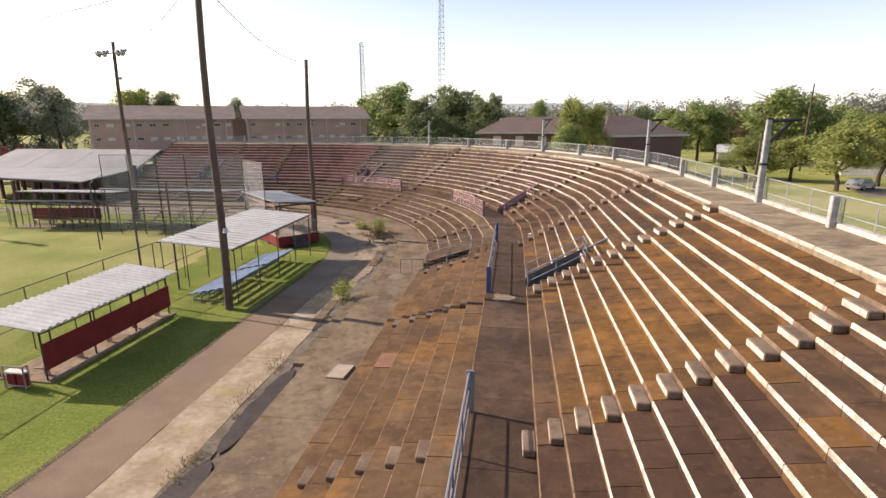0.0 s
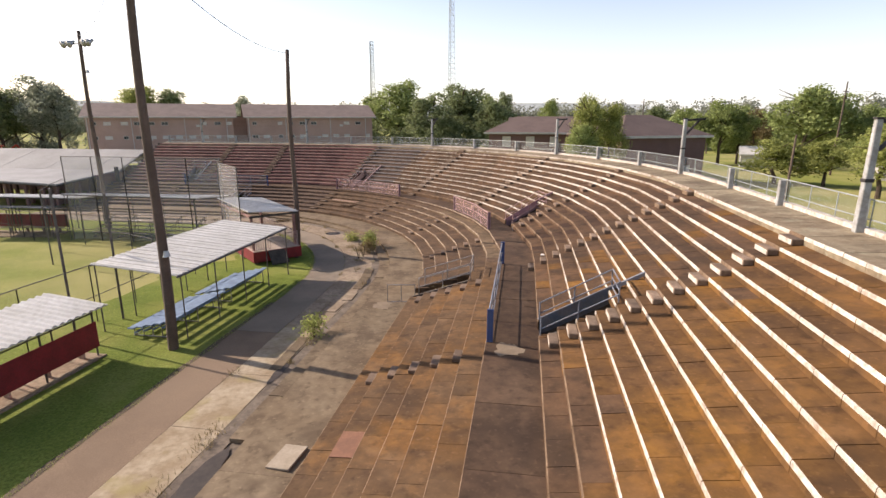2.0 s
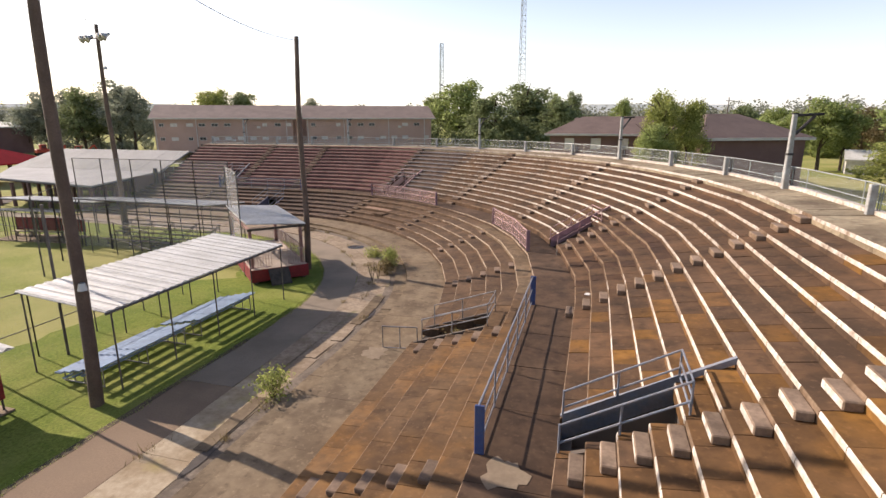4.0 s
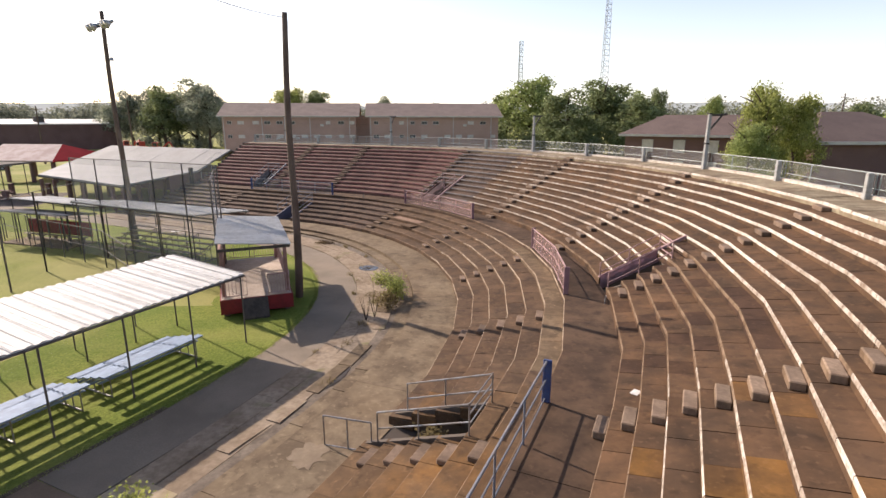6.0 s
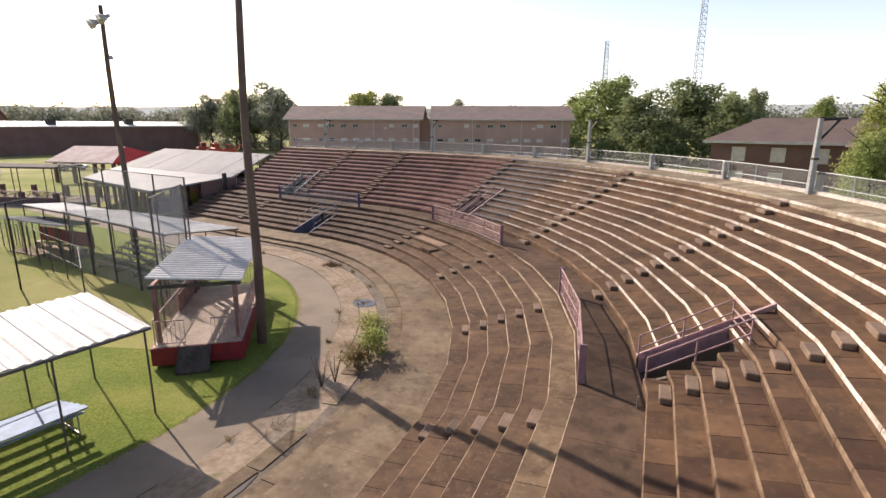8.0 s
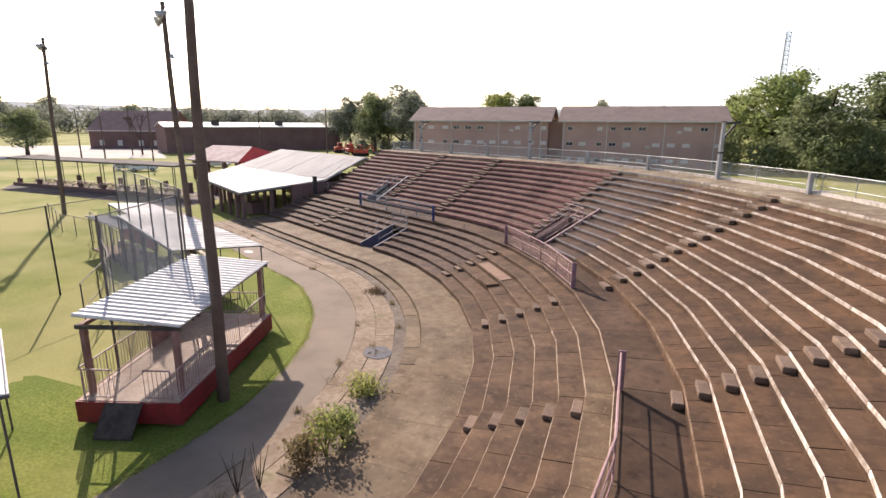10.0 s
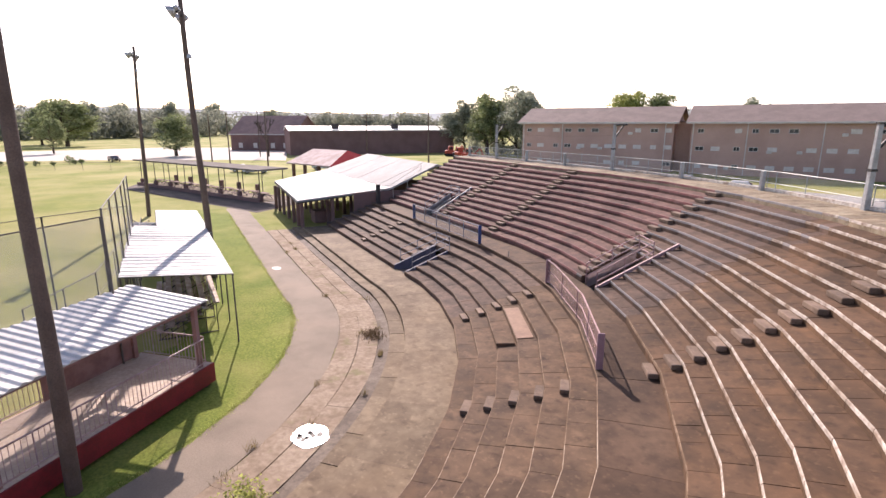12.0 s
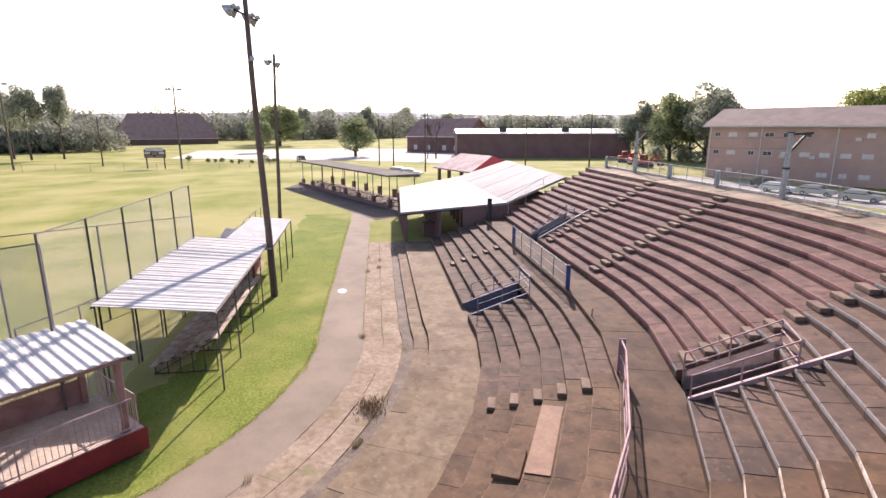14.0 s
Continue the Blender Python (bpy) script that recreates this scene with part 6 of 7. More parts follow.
# ---- trees: trunk, limbs and a crown of leaf clumps ----
def crown_mesh(seed, w, h, clumps, leaves, size, base=0.32, lobes=9, clump_r=0.1, name="crown", spread=0.55):
    """Leaf blades in tufts over uneven lobes; blades face outward, so that each lobe has a lit and a shaded side."""
    rg = np.random.default_rng(seed)
    ch = h * (1 - base)
    centre = np.zeros((lobes, 3))
    rad = np.zeros(lobes)
    for i in range(lobes):
        a, f = 2.4 * i + rg.uniform(-0.5, 0.5), (i + 0.5) / lobes
        reach = w * 0.31 * (1.1 - f) ** 0.5 * rg.uniform(0.5, 1.15)
        centre[i] = (math.cos(a) * reach, math.sin(a) * reach, h * base + ch * (0.2 + 0.64 * f))
        rad[i] = w * rg.uniform(0.15, 0.24) * (1.1 - 0.35 * f)
    rad *= min(1.0, ch / (w * 0.9)) ** 0.3
    k = rg.integers(0, lobes, clumps)
    d = rg.normal(size=(clumps, 3))
    d[:, 2] += 0.25
    d /= np.linalg.norm(d, axis=1)[:, None]
    r = rg.uniform(0.72, 1.08, clumps)[:, None]
    c = centre[k] + d * r * rad[k][:, None]
    n = clumps * leaves
    dd = np.repeat(d, leaves, 0)
    p = np.repeat(c, leaves, 0) + rg.normal(size=(n, 3)) * clump_r * w * np.array([0.5, 0.5, 0.36])
    nn = dd + rg.normal(size=(n, 3)) * spread
    nn /= np.linalg.norm(nn, axis=1)[:, None]
    u = np.cross(nn, rg.normal(size=(n, 3)))
    u /= np.linalg.norm(u, axis=1)[:, None] + 1e-9
    v = np.cross(nn, u)
    s = size * rg.uniform(0.55, 1.35, (n, 1))
    q = np.stack([p - u * s, p - v * s * 0.62 + nn * s * 0.12, p + u * s, p + v * s * 0.62 + nn * s * 0.12], 1).reshape(-1, 3)
    me = bpy.data.meshes.new(name)
    me.from_pydata(q.tolist(), [], np.arange(n * 4).reshape(-1, 4).tolist())
    return me


def trunk_mesh(seed, h, w, r, base):
    rg = random.Random(seed)
    bm = bmesh.new()
    p = Vector((0, 0, -0.2))
    n = 5
    top = h * 0.72
    for i in range(n):
        q = Vector((rg.uniform(-0.03, 0.03) * h * (i > 0), rg.uniform(-0.03, 0.03) * h * (i > 0), top * (i + 1) / n))
        tube(bm, p, q, r * (1 - 0.75 * i / n), r * (1 - 0.75 * (i + 1) / n), 8)
        if q.z > h * base * 0.8:
            for _ in range(2):
                a = rg.uniform(0, 6.28)
                e = q + Vector((math.cos(a) * w * 0.36, math.sin(a) * w * 0.36, h * rg.uniform(0.1, 0.22)))
                m = lerp(q, e, 0.5) + Vector((0, 0, h * 0.02))
                tube(bm, q, m, r * 0.4, r * 0.25, 5)
                tube(bm, m, e, r * 0.25, r * 0.08, 5)
        p = q
    return bm


SORTS = {}


def tree(x, y, h, w, sort, leafm, label, turn=0.0, base=0.28, near=False):
    """A tree of one of a few grown shapes, scaled to its height and spread."""
    key = (sort, leafm.name, near, base)
    if key not in SORTS:
        H, W = 10.0, 7.0
        cl, lv, sz = (520, 22, 0.115) if near else (420, 15, 0.165)
        cm = crown_mesh(sort * 7 + 3, W, H, cl, lv, sz, base, 7 + sort % 4, 0.09)
        cm.materials.append(leafm)
        tm = mesh_of(trunk_mesh(sort, H, W, 0.24, base), "trunk", M_BARK)
        SORTS[key] = (cm, tm)
    cm, tm = SORTS[key]
    e = thing("tree", label, "tree", at=pose(x, y, -0.02, 0, 0, turn) @ Matrix.Diagonal((w / 7.0, w / 7.0, h / 10.0, 1)))
    for name, me in (("crown", cm), ("trunk", tm)):
        o = new(name, me)
        o.parent = e
    return e


def bare_tree(x, y, h, label):
    rg = random.Random(int(x * 7))
    e = thing("tree", label, "tree", at=pose(x, y, 0))
    bm = bmesh.new()

    def grow(p, d, l, r, depth):
        q = p + d * l
        tube(bm, p, q, r, r * 0.65, 5)
        if depth:
            for _ in range(3):
                v = Vector((rg.uniform(-1, 1), rg.uniform(-1, 1), rg.uniform(0.1, 1)))
                grow(q, (d * 0.8 + v * 0.7).normalized(), l * 0.7, r * 0.6, depth - 1)
    grow(Vector((0, 0, -0.1)), Vector((0, 0, 1)), h * 0.34, h * 0.022, 4)
    part("trunk", bm, M_BARK, e)


for a in (
    (-113, 153, 21, 17, 1, M_LEAF_G, "tall grey-green broadleaf trees beyond the far wing", 10, 0.12),
    (-106, 150, 19.5, 13, 2, M_LEAF_G, "tall grey-green broadleaf tree with an open crown", 80, 0.12),
    (-120, 148, 19, 14, 3, M_LEAF_D, "tall dark broadleaf tree beside the apartments", 150, 0.1),
    (-124, 158, 18, 14, 1, M_LEAF_D, "tall dark broadleaf tree beside the apartments", 200, 0.1),
    (-127, 227, 22.5, 21, 2, M_LEAF_Y, "leafy tree rising behind the apartment roof", 0, 0.3),
    (-117, 233, 21.4, 17, 3, M_LEAF_D, "leafy dark tree rising behind the apartment roof", 0, 0.3),
    (-105, 281, 20.5, 12, 1, M_LEAF_G, "distant tree behind the apartment roof", 40, 0.3),
    (-14, 165, 21.5, 19, 2, M_LEAF, "large bright green broadleaf tree beside the apartments", 0, 0.06),
    (-22, 172, 18, 14, 1, M_LEAF, "bright green broadleaf tree beside the apartments", 60, 0.06),
    (4, 160, 19.4, 20, 3, M_LEAF_D, "dense dark green tree behind the stand", 20, 0.04),
    (-4, 148, 16.5, 16, 1, M_LEAF_D, "dense dark green tree behind the stand", 120, 0.04),
    (13, 150, 15.0, 16, 2, M_LEAF_D, "dense dark green tree behind the stand", 200, 0.04),
    (-30, 178, 13.0, 12, 3, M_LEAF, "low leafy tree beside the apartments", 40, 0.04), (8, 166, 15, 14, 1, M_LEAF_D, "dense dark green tree behind the stand", 320, 0.04),
    (16, 229, 19, 10, 1, M_LEAF, "distant green tree above the roofs", 0, 0.3), (22, 219, 19.4, 9, 3, M_LEAF_D, "distant dark tree above the roofs", 0, 0.3),
    (36, 197, 16.2, 8, 2, M_LEAF, "distant green tree above the roofs", 0, 0.3),
    (54.0, 111.5, 12.6, 10.0, 3, M_LEAF, "round leafy tree beside a brick house", 30, 0.25),
    (58.5, 113, 11.6, 8, 1, M_LEAF, "leafy tree beside a brick house", 130, 0.25),
    (50.0, 113, 10.4, 7, 2, M_LEAF, "leafy tree beside a brick house", 210, 0.25),
    (69.5, 187, 14, 13, 2, M_LEAF_D, "distant dark tree above the roofs", 0, 0.2), (86, 203, 13, 17, 1, M_LEAF, "distant broad tree behind the houses", 0, 0.2),
    (64, 101.5, 15.2, 14, 2, M_LEAF, "large dark broadleaf tree behind the road", 0, 0.25),
    (71, 104, 13.5, 11, 1, M_LEAF, "large broadleaf tree behind the road", 70, 0.25),
    (78, 104, 11.8, 9, 3, M_LEAF, "broadleaf tree behind the road", 0, 0.2), (86, 98, 12, 11, 1, M_LEAF_Y, "yellow-green tree behind the road", 0, 0.2),
    (67, 123, 11.3, 9, 1, M_WEED, "brownish thin-leaved tree among greener ones", 0, 0.2),
    (46.2, 79.5, 6.4, 9.5, 3, M_LEAF_Y, "bushy yellow-green tree behind the parapet", 0, 0.1),
    (51, 76.5, 6.6, 7.5, 1, M_LEAF_Y, "bushy yellow-green tree behind the parapet", 90, 0.2),
    (49.6, 65.4, 8.5, 9.0, 1, M_LEAF_Y, "yellow-green tree with a short trunk on the lawn", 160, 0.24),
    (58.5, 70, 9.6, 9.0, 2, M_LEAF_Y, "spreading yellow-green tree on the lawn", 60, 0.22),
    (66, 84, 10.5, 10, 3, M_LEAF, "green tree beyond the lawn", 0, 0.2),
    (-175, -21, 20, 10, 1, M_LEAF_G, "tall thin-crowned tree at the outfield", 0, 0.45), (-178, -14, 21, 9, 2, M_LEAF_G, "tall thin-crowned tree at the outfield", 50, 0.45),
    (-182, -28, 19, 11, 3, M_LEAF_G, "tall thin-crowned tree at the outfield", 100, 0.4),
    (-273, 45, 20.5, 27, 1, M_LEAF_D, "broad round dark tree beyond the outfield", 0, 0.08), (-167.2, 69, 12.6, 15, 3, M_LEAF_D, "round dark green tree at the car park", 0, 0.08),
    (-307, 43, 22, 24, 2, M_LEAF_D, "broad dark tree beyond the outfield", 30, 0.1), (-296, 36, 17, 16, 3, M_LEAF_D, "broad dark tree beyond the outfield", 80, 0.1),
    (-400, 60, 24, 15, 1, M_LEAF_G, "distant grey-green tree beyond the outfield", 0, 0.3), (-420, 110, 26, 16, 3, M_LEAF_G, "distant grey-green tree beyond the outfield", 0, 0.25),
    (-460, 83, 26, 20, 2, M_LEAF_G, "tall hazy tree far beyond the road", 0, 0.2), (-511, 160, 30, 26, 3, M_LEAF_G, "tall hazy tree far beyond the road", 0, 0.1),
    (-137, 146.7, 14.5, 11, 2, M_LEAF_G, "grey-green broadleaf tree beside the grove", 20, 0.1), (-134, 150, 17.6, 12, 3, M_LEAF_G, "grey-green broadleaf tree in the grove", 70, 0.15), (-129, 155, 18.6, 12, 2, M_LEAF_G, "grey-green broadleaf tree in the grove", 190, 0.15), (-116, 167, 14, 11, 1, M_LEAF_G, "grey-green broadleaf tree in the grove", 250, 0.1),
    (-230, 118, 16, 9, 2, M_LEAF_G, "tree beside the warehouse", 0, 0.3), (-205, 40, 12, 9, 1, M_LEAF_D, "small dark tree at the car park's edge", 0, 0.15),
):
    tree(*a)
for a in ((18.0, 73.5, 12.7, 6.4, 4, M_LEAF_Y, "bright green conical tree close behind the parapet", 0, 0.1, True),
          (21.3, 75.0, 11.7, 6.0, 5, M_LEAF_Y, "bright green tree close behind the parapet", 70, 0.1, True),
          (16.6, 70.5, 9.0, 5.5, 5, M_LEAF, "leafy green tree close behind the parapet", 150, 0.08, True)):
    tree(*a)
bare_tree(-96, 283, 19, "bare grey branching tree behind the apartments")
bare_tree(-150, 90.5, 12, "bare branching tree near the warehouse")


# far woods: leaf clumps along the horizon
def woods(name, label, pts, depth, h, leafm, seed, trees, leaves, blade):
    """A bank of many crowns along a line, leaf clumps on the outside of each."""
    rg = np.random.default_rng(seed)
    a = np.array(pts, float)
    t = rg.uniform(0, len(pts) - 1.001, trees)
    i = t.astype(int)
    f = (t - i)[:, None]
    c = a[i] * (1 - f) + a[i + 1] * f + rg.normal(size=(trees, 2)) * depth
    hh = h * rg.uniform(0.5, 1.0, trees)
    ww = hh * rg.uniform(0.35, 0.6, trees)
    n = trees * leaves
    d = rg.normal(size=(n, 3))
    d /= np.linalg.norm(d, axis=1)[:, None]
    H, W = np.repeat(hh, leaves)[:, None], np.repeat(ww, leaves)[:, None]
    lump = 1 + 0.22 * np.sin(5 * d[:, :1] + np.repeat(t, leaves)[:, None] * 40) * np.cos(6 * d[:, 2:] + 3 * d[:, 1:2])
    p = np.c_[np.repeat(c, leaves, 0), np.zeros(n)] + d * np.c_[W, W, H * 0.5] * lump * rg.uniform(0.8, 1.05, (n, 1)) + np.c_[np.zeros((n, 2)), H * 0.5]
    nn = d + rg.normal(size=(n, 3)) * 0.5
    u = np.cross(nn, rg.normal(size=(n, 3)))
    u /= np.linalg.norm(u, axis=1)[:, None]
    v = np.cross(nn, u)
    v /= np.linalg.norm(v, axis=1)[:, None]
    s = h * blade * rg.uniform(0.5, 1.3, (n, 1))
    q = np.stack([p - u * s, p - v * s * 0.7, p + u * s, p + v * s * 0.7], 1).reshape(-1, 3)
    me = bpy.data.meshes.new(name)
    me.from_pydata(q.tolist(), [], np.arange(len(q)).reshape(-1, 4).tolist())
    me.materials.append(leafm)
    return tagged(new(name, me), label, "woods", kind="stuff")


# distance haze put into the far leaves as a pale, greyed colour
M_LEAF_H = leaf("haze_paled_far_leaves", (0.3, 0.305, 0.235), (0.24, 0.25, 0.19), 0.12)
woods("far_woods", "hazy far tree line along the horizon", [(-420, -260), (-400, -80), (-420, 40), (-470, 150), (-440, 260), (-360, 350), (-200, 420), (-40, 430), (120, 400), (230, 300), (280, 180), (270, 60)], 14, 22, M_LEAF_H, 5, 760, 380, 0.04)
woods("mid_woods", "bank of mixed trees behind the brick houses", [(40, 180), (70, 170), (95, 150), (110, 120), (120, 90), (118, 60)], 6, 10, M_LEAF, 8, 120, 320, 0.06)
woods("mid_woods", "dense understorey below the trees behind the stand", [(-34, 172), (-16, 160), (0, 152), (18, 146)], 4, 9, M_LEAF_D, 18, 46, 420, 0.035)
woods("mid_woods", "shrubs below the grove beside the apartments", [(-140, 150), (-125, 156), (-108, 158)], 4, 5, M_LEAF_G, 19, 30, 260, 0.05)
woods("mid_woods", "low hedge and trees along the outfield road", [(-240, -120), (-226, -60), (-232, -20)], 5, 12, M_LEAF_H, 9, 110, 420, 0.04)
# a long low hill on the horizon; its pale grey colour stands in for haze
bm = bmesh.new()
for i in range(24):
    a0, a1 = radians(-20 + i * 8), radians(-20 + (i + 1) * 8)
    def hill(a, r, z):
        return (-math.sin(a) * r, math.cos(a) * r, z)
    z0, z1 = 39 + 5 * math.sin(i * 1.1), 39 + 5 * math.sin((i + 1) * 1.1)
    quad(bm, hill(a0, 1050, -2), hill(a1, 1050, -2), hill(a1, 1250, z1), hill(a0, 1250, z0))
structure("backdrop_hill", bm, mat("haze_paled_hill", (0.40, 0.42, 0.41), (0.34, 0.37, 0.35), 0.01, 1.0, bump=0), "long low hazy hill on the horizon", "backdrop")


# ---- bushes and weeds growing through the pavement ----
def bush(s, o, z, h, w, seed, leafm, label):
    cm = crown_mesh(seed, w, h, 60, 12, 0.055, 0.05, 9, 0.3, "foliage", 0.9)
    cm.materials.append(leafm)
    e = thing("bush", label, "bush", at=Matrix.Translation(R(s, o, z)))
    c = new("foliage", cm)
    c.parent = e
    rg = random.Random(seed)
    bm = bmesh.new()
    for _ in range(12):
        a, l = rg.uniform(0, 6.28), rg.uniform(0.4, 0.95)
        tube(bm, (0, 0, -0.05), (math.cos(a) * w * 0.35 * l, math.sin(a) * w * 0.35 * l, h * l), 0.014, 0.004, 4)
    part("stem", bm, M_BARK, e)


bush(8.6, -7.2, 0.0, 1.5, 1.1, 31, M_LEAF_Y, "leafy yellow-green bush growing from the drain")
bush(7.7, -7.5, 0.0, 0.9, 1.0, 32, M_WEED, "low yellowish bush growing from the drain")
bush(9.6, -7.1, 0.0, 1.1, 0.9, 33, M_LEAF, "leafy green bush growing from the drain")
bush(-9.9, -7.4, 0.0, 0.95, 1.2, 34, M_LEAF_Y, "sprawling green bush in the broken strip")
bush(13.4, -7.7, 0.0, 0.5, 1.3, 37, M_LEAF_Y, "low green weeds spreading over the broken strip")
bush(-5.0, -2.6, 0.2, 0.6, 0.9, 36, M_WEED, "dry weeds growing in the lower passage")


def weeds(name, label, spots, leafm, seed, blade=0.16):
    rg = random.Random(seed)
    vs, fs = [], []
    for s, o, z, r, n in spots:
        for _ in range(n):
            p = R(s + rg.gauss(0, r), o + rg.gauss(0, r * 0.5), z)
            a = rg.uniform(0, 6.28)
            h = blade * rg.uniform(0.5, 1.8)
            d = Vector((math.cos(a), math.sin(a), 0))
            lean = d * h * rg.uniform(0.2, 0.8)
            side = Vector((-d.y, d.x, 0)) * 0.012
            i = len(vs)
            vs += [p - side, p + side, p + lean + Vector((0, 0, h))]
            fs.append((i, i + 1, i + 2))
    me = bpy.data.meshes.new(name)
    me.from_pydata([tuple(v) for v in vs], [], fs)
    me.materials.append(leafm)
    return tagged(new(name, me), label, "weeds", kind="stuff")


rg = random.Random(77)
spots = []
for i in range(46):
    s = rg.uniform(-40, 54)
    spots.append((s, rg.choice([-9.1, -7.35, -7.3, -7.2, -8.2]) + rg.gauss(0, 0.06), 0.0, rg.uniform(0.08, 0.3), rg.randint(15, 60)))
weeds("weed_tufts", "dry grass and weeds sprouting along pavement joints", spots, M_WEED, 12)
spots = [(s, o, 0.02, 0.4, 130) for s, o in ((-23.1, -7.35), (-19.6, -7.5), (-17.2, -7.6), (10.5, -8.3), (9, -8.0))]
weeds("weed_tufts", "straw-coloured dead grass clumps on the broken strip", spots, M_WEED, 13, 0.1)
weeds("weed_tufts", "brown dead weeds spread over the broken strip", [(s, o, 0.02, 0.35, 170) for s, o in ((28.3, -7.7), (28.6, -7.9), (28.0, -7.5), (28.9, -7.6))], leaf("dead_brown_weed", (0.14, 0.1, 0.062), (0.1, 0.07, 0.044)), 15, 0.12)
# grass that hangs over the path's edge
spots = [(s * 0.25, -11.1 + rg.gauss(0, 0.05), 0.0, 0.14, 26) for s in range(-180, 270)]
weeds("verge_grass", "longer grass blades along the path's edge", spots, M_LEAF_Y, 14, 0.03)
for s, o in ((5.6, -8.2), (6.2, -7.9)):
    q = R(s, o, 0)
    e = thing("sapling", "leafless sapling growing from a pavement crack", "sapling", at=Matrix.Translation(q))
    r2 = random.Random(int(s * 10))
    for _ in range(14):
        a, l = r2.uniform(0, 6.28), r2.uniform(0.5, 1.2)
        part("stem", tube(bmesh.new(), (0, 0, -0.03), (math.cos(a) * 0.25 * l, math.sin(a) * 0.25 * l, l), 0.012, 0.004, 4), M_BARK, e)

# ---- loose and painted things on the stand ----
tagged(part("concrete_hatch", boxes((-0.5, 0.5, -0.33, 0.33, 0.0, 0.06), m=frame_at(-18.0, -4.8, CONC_Z + 0.004) @ pose(0, 0, 0, 3, 0, 6), bevel=0.01), mat("pale_loose_slab", (0.4, 0.33, 0.25), (0.32, 0.26, 0.19), 2.0, 0.9, fine=(0.2, 0.15, 0.1), fine_scale=11, fine_mix=0.4)), "pale loose concrete slab lying on the concourse", "slab")
M_REDTILE = mat("red_patch_slab", (0.26, 0.12, 0.068), (0.2, 0.095, 0.056), 2, 0.85, fine=(0.13, 0.07, 0.045), fine_scale=12, fine_mix=0.4)
M_TANTILE = mat("tan_patch_slab", (0.27, 0.165, 0.105), (0.22, 0.13, 0.085), 2, 0.85, fine=(0.14, 0.085, 0.055), fine_scale=9, fine_mix=0.4)
tagged(part("red_slab", boxes((-0.55, 0.55, 0.02, 0.62, 0.0, 0.012), m=frame_at(-17.9, LOW_O[1], LOW_Z[1]) @ pose(0, 0, 0.008, 3.5, 0, 0)), M_REDTILE), "reddish replaced slab in the lower rows", "slab")
tagged(part("red_slab", boxes((-1.6, 1.6, 0.02, 0.62, 0.0, 0.012), m=frame_at(25.8, LOW_O[3], LOW_Z[3]) @ pose(0, 0, 0.008, 3.5, 0, 0)), M_TANTILE), "long tan replaced slab in the lower rows", "slab")
tagged(part("raised_slab", boxes((-0.6, 0.6, -0.1, 0.58, 0.0, 0.12), m=frame_at(24.7, LOW_O[2] + 0.05, LOW_Z[2]), bevel=0.02), M_TREAD_LOW_MID_P), "displaced concrete slab lying on a lower row", "slab")
tagged(part("paper_scrap", boxes((-0.13, 0.13, -0.09, 0.09, 0.0, 0.01), m=frame_at(-3.76, 2.1, UP_Z[0] + 0.062) @ pose(0, 0, 0, 0, 0, 20)), M_WHITE), "white scrap of paper lying on a row", "litter")


def puddle(s, o, w, l, seed, label, cat, material, islands=0):
    """A shallow pool with an uneven rim; islands of mud stand out of its middle."""
    rg = random.Random(seed)
    e = thing(cat, label, cat, kind="structure")

    def blot(s, o, w, l, z, mud, name, wobble):
        bm = bmesh.new()
        ring = []
        for i in range(30):
            a = 2 * math.pi * i / 30
            k = 1 + wobble * (math.sin(2 * a + seed) + 0.7 * math.sin(5 * a + seed * 2) + rg.uniform(-0.4, 0.4))
            ring.append(R(s + math.cos(a) * l * k, o + math.sin(a) * w * k, z))
        bm.faces.new([bm.verts.new(p) for p in ring])
        bmesh.ops.triangulate(bm, faces=bm.faces[:])
        part(name, bm, mud, e)

    blot(s, o, w, l, 0.05 if islands else 0.006, material, "surface", 0.06)
    for _ in range(islands):
        a, d = rg.uniform(0, 6.28), rg.uniform(0.1, 0.6)
        k = rg.uniform(0.08, 0.2)
        blot(s + math.cos(a) * l * d, o + math.sin(a) * w * d, w * k, l * k * 1.3, 0.055, M_DAMP, "mud_island", 0.12)


M_SPLASH = mat("splashed_white_paint", (0.6, 0.57, 0.52), (0.3, 0.27, 0.23), 2.2, 0.8, fine=(0.4, 0.36, 0.3), fine_scale=14, fine_mix=0.4, edge=(0.55, 0.68))
puddle(17.7, -7.95, 0.56, 0.8, 3, "shallow muddy puddle shining on the broken strip", "puddle", M_WATER, 9)
puddle(44.3, -10.4, 0.25, 0.45, 4, "white paint splash on the path", "paint_splash", M_SPLASH)


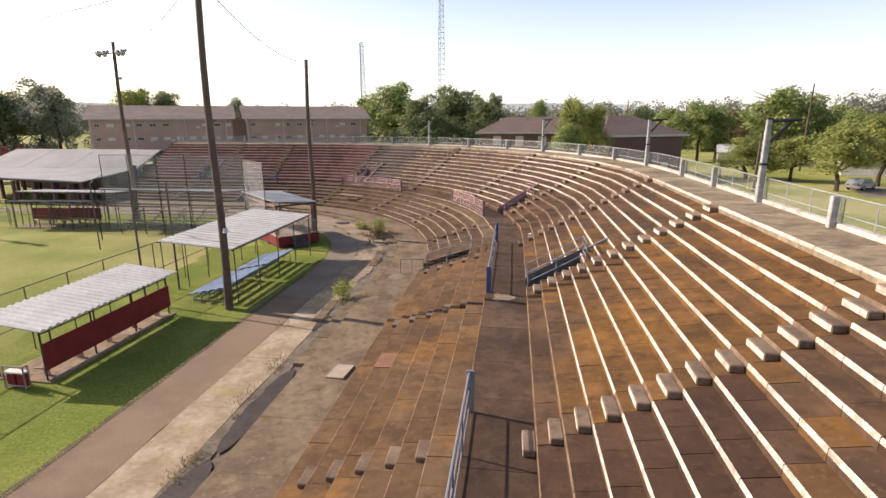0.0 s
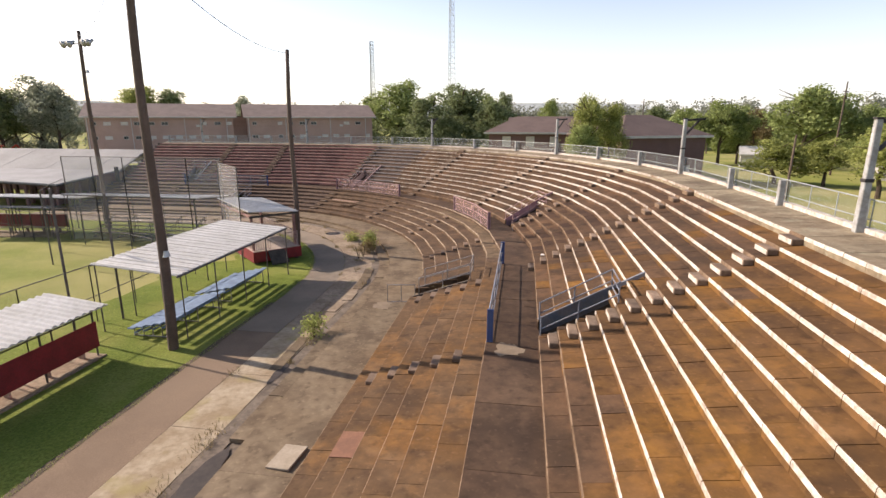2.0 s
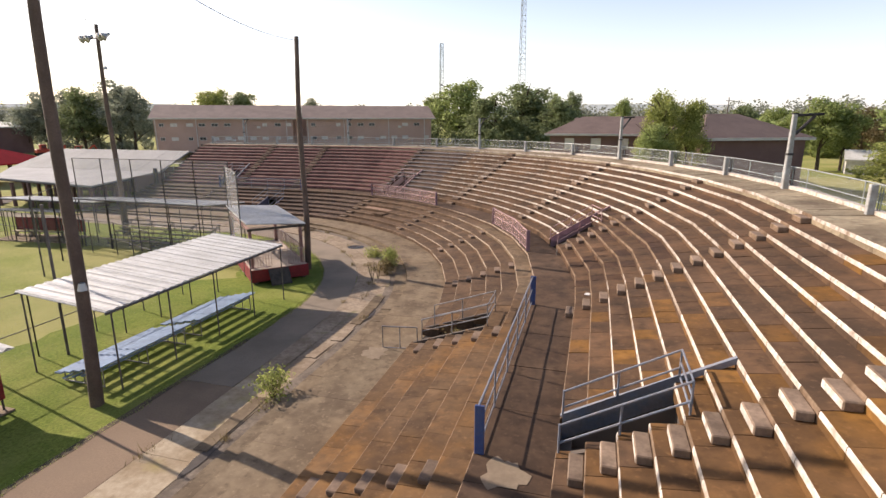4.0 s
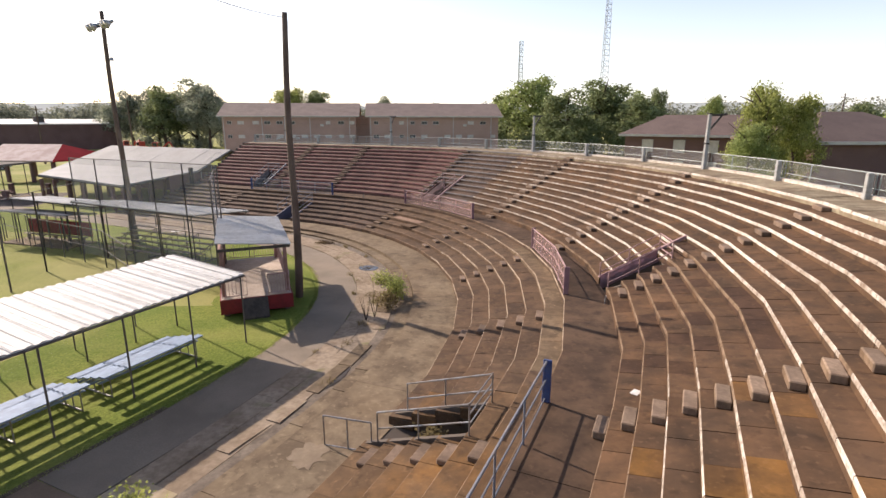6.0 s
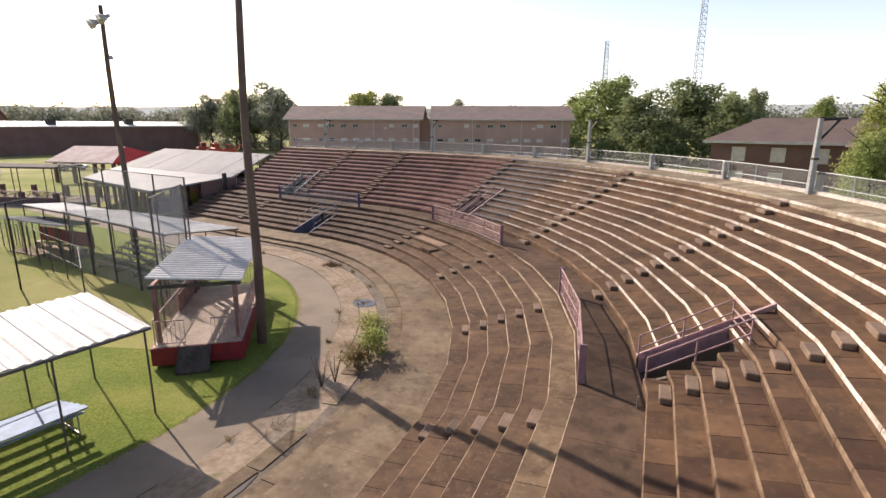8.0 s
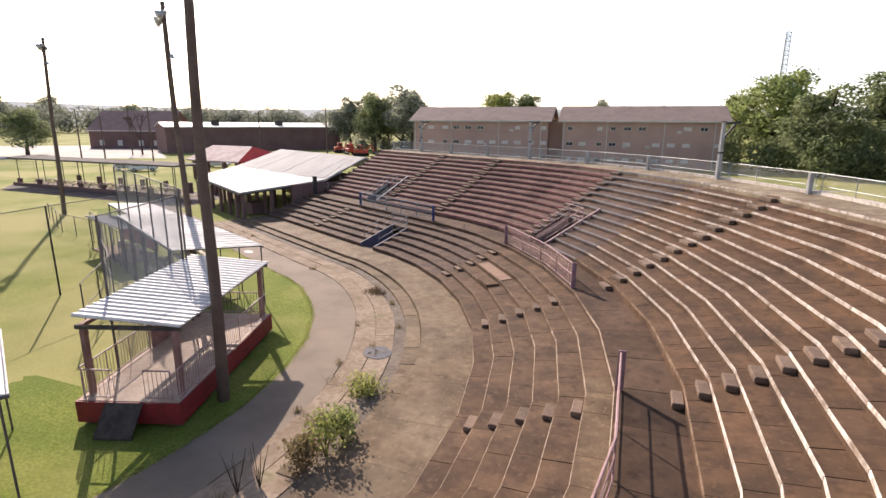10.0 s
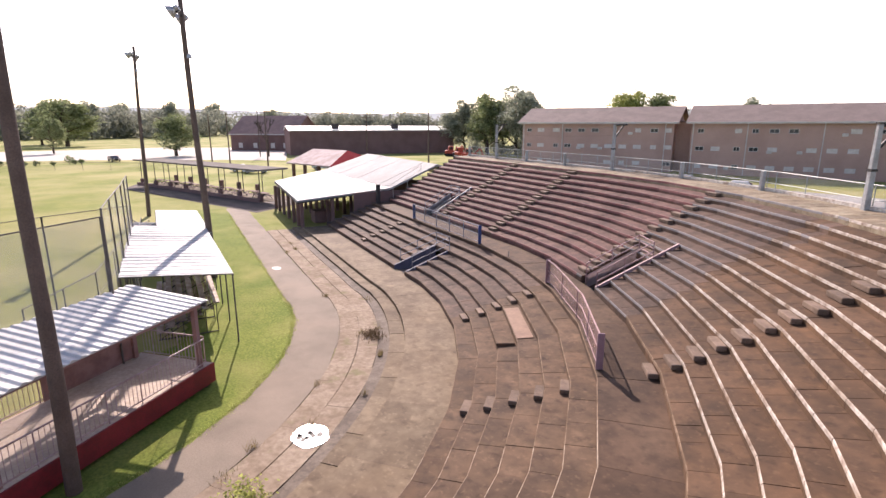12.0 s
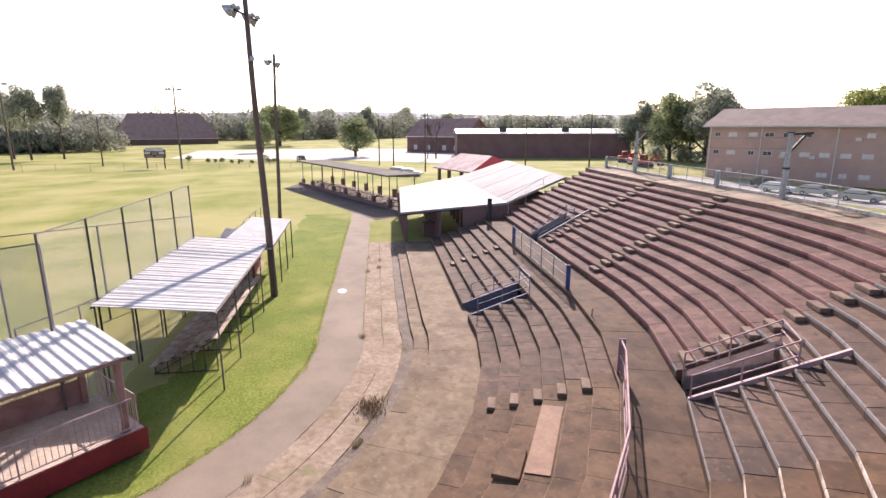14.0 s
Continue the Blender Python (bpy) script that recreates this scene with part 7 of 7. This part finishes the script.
# ---- damp hollows in the drain ----
def hollow(s0, s1, o, w, seed):
    rg = random.Random(seed)
    n = 14
    bm = bmesh.new()
    ring = [R(s0 + (s1 - s0) * i / n, o - w * math.sin(math.pi * i / n) ** 0.5 * rg.uniform(0.8, 1.1), 0.05) for i in range(n + 1)]
    ring += [R(s1 - (s1 - s0) * i / n, o + w * math.sin(math.pi * i / n) ** 0.5 * rg.uniform(0.85, 1.0), 0.05) for i in range(1, n)]
    bm.faces.new([bm.verts.new(p) for p in ring])
    bmesh.ops.triangulate(bm, faces=bm.faces[:])
    return tagged(part("damp_patch", bm, M_DAMP), "dark damp hollow in the broken pavement", "stain", kind="structure")


for a in ((-22.6, -17.4, -6.78, 0.4, 1), (-26.4, -22.8, -6.85, 0.46, 2), (-14.0, -12.2, -7.4, 0.16, 4), (-3.0, -0.6, -7.3, 0.2, 5)):
    hollow(*a)


# ---- row of shrubs along the outfield fence ----
for i, (x, y, h) in enumerate(((-153, 23.3, 1.7), (-148.2, 28.6, 1.1), (-147.3, 30.4, 1.0), (-146.5, 32.1, 1.3), (-143.2, 34.7, 0.9), (-142.2, 36.7, 1.2), (-140.7, 39.7, 0.9), (-145.8, 42.8, 1.9), (-143.1, 43.8, 1.1), (-142.5, 45.0, 1.2))):
    cm = crown_mesh(60 + i, h * 1.3, h, 50, 10, 0.12, 0.2, 6, 0.14, "foliage", 0.8)
    cm.materials.append(M_LEAF_D)
    e = thing("shrub", "small dark shrub in a row along the outfield fence", "shrub", "row of shrubs", at=Matrix.Translation((x, y, 0)))
    c = new("foliage", cm)
    c.parent = e
    part("stem", tubes([((0, 0, -0.05), (0, 0, h * 0.5))], 0.04), M_BARK, e)


def sand_patch(s, o, z, w, l, seed):
    rg = random.Random(seed)
    bm = bmesh.new()
    ring = []
    for i in range(26):
        a = 2 * math.pi * i / 26
        k = 1 + rg.uniform(-0.3, 0.25)
        ring.append(R(s + math.cos(a) * l * k, o + math.sin(a) * w * k, z))
    bm.faces.new([bm.verts.new(p) for p in ring])
    bmesh.ops.triangulate(bm, faces=bm.faces[:])
    return tagged(part("sand_patch", bm, M_SAND), "pale patch of blown sand on the concrete", "sand", kind="structure")


M_SAND = mat("blown_sand", (0.25, 0.19, 0.128), (0.2, 0.148, 0.098), 2.0, 0.95, fine=(0.17, 0.12, 0.08), fine_scale=9, fine_mix=0.5, bump=0.3)
sand_patch(-6.4, -5.35, CONC_Z + 0.008, 0.45, 0.55, 3)
sand_patch(-14.2, 0.75, WALK_Z + 0.012, 0.42, 0.5, 4)
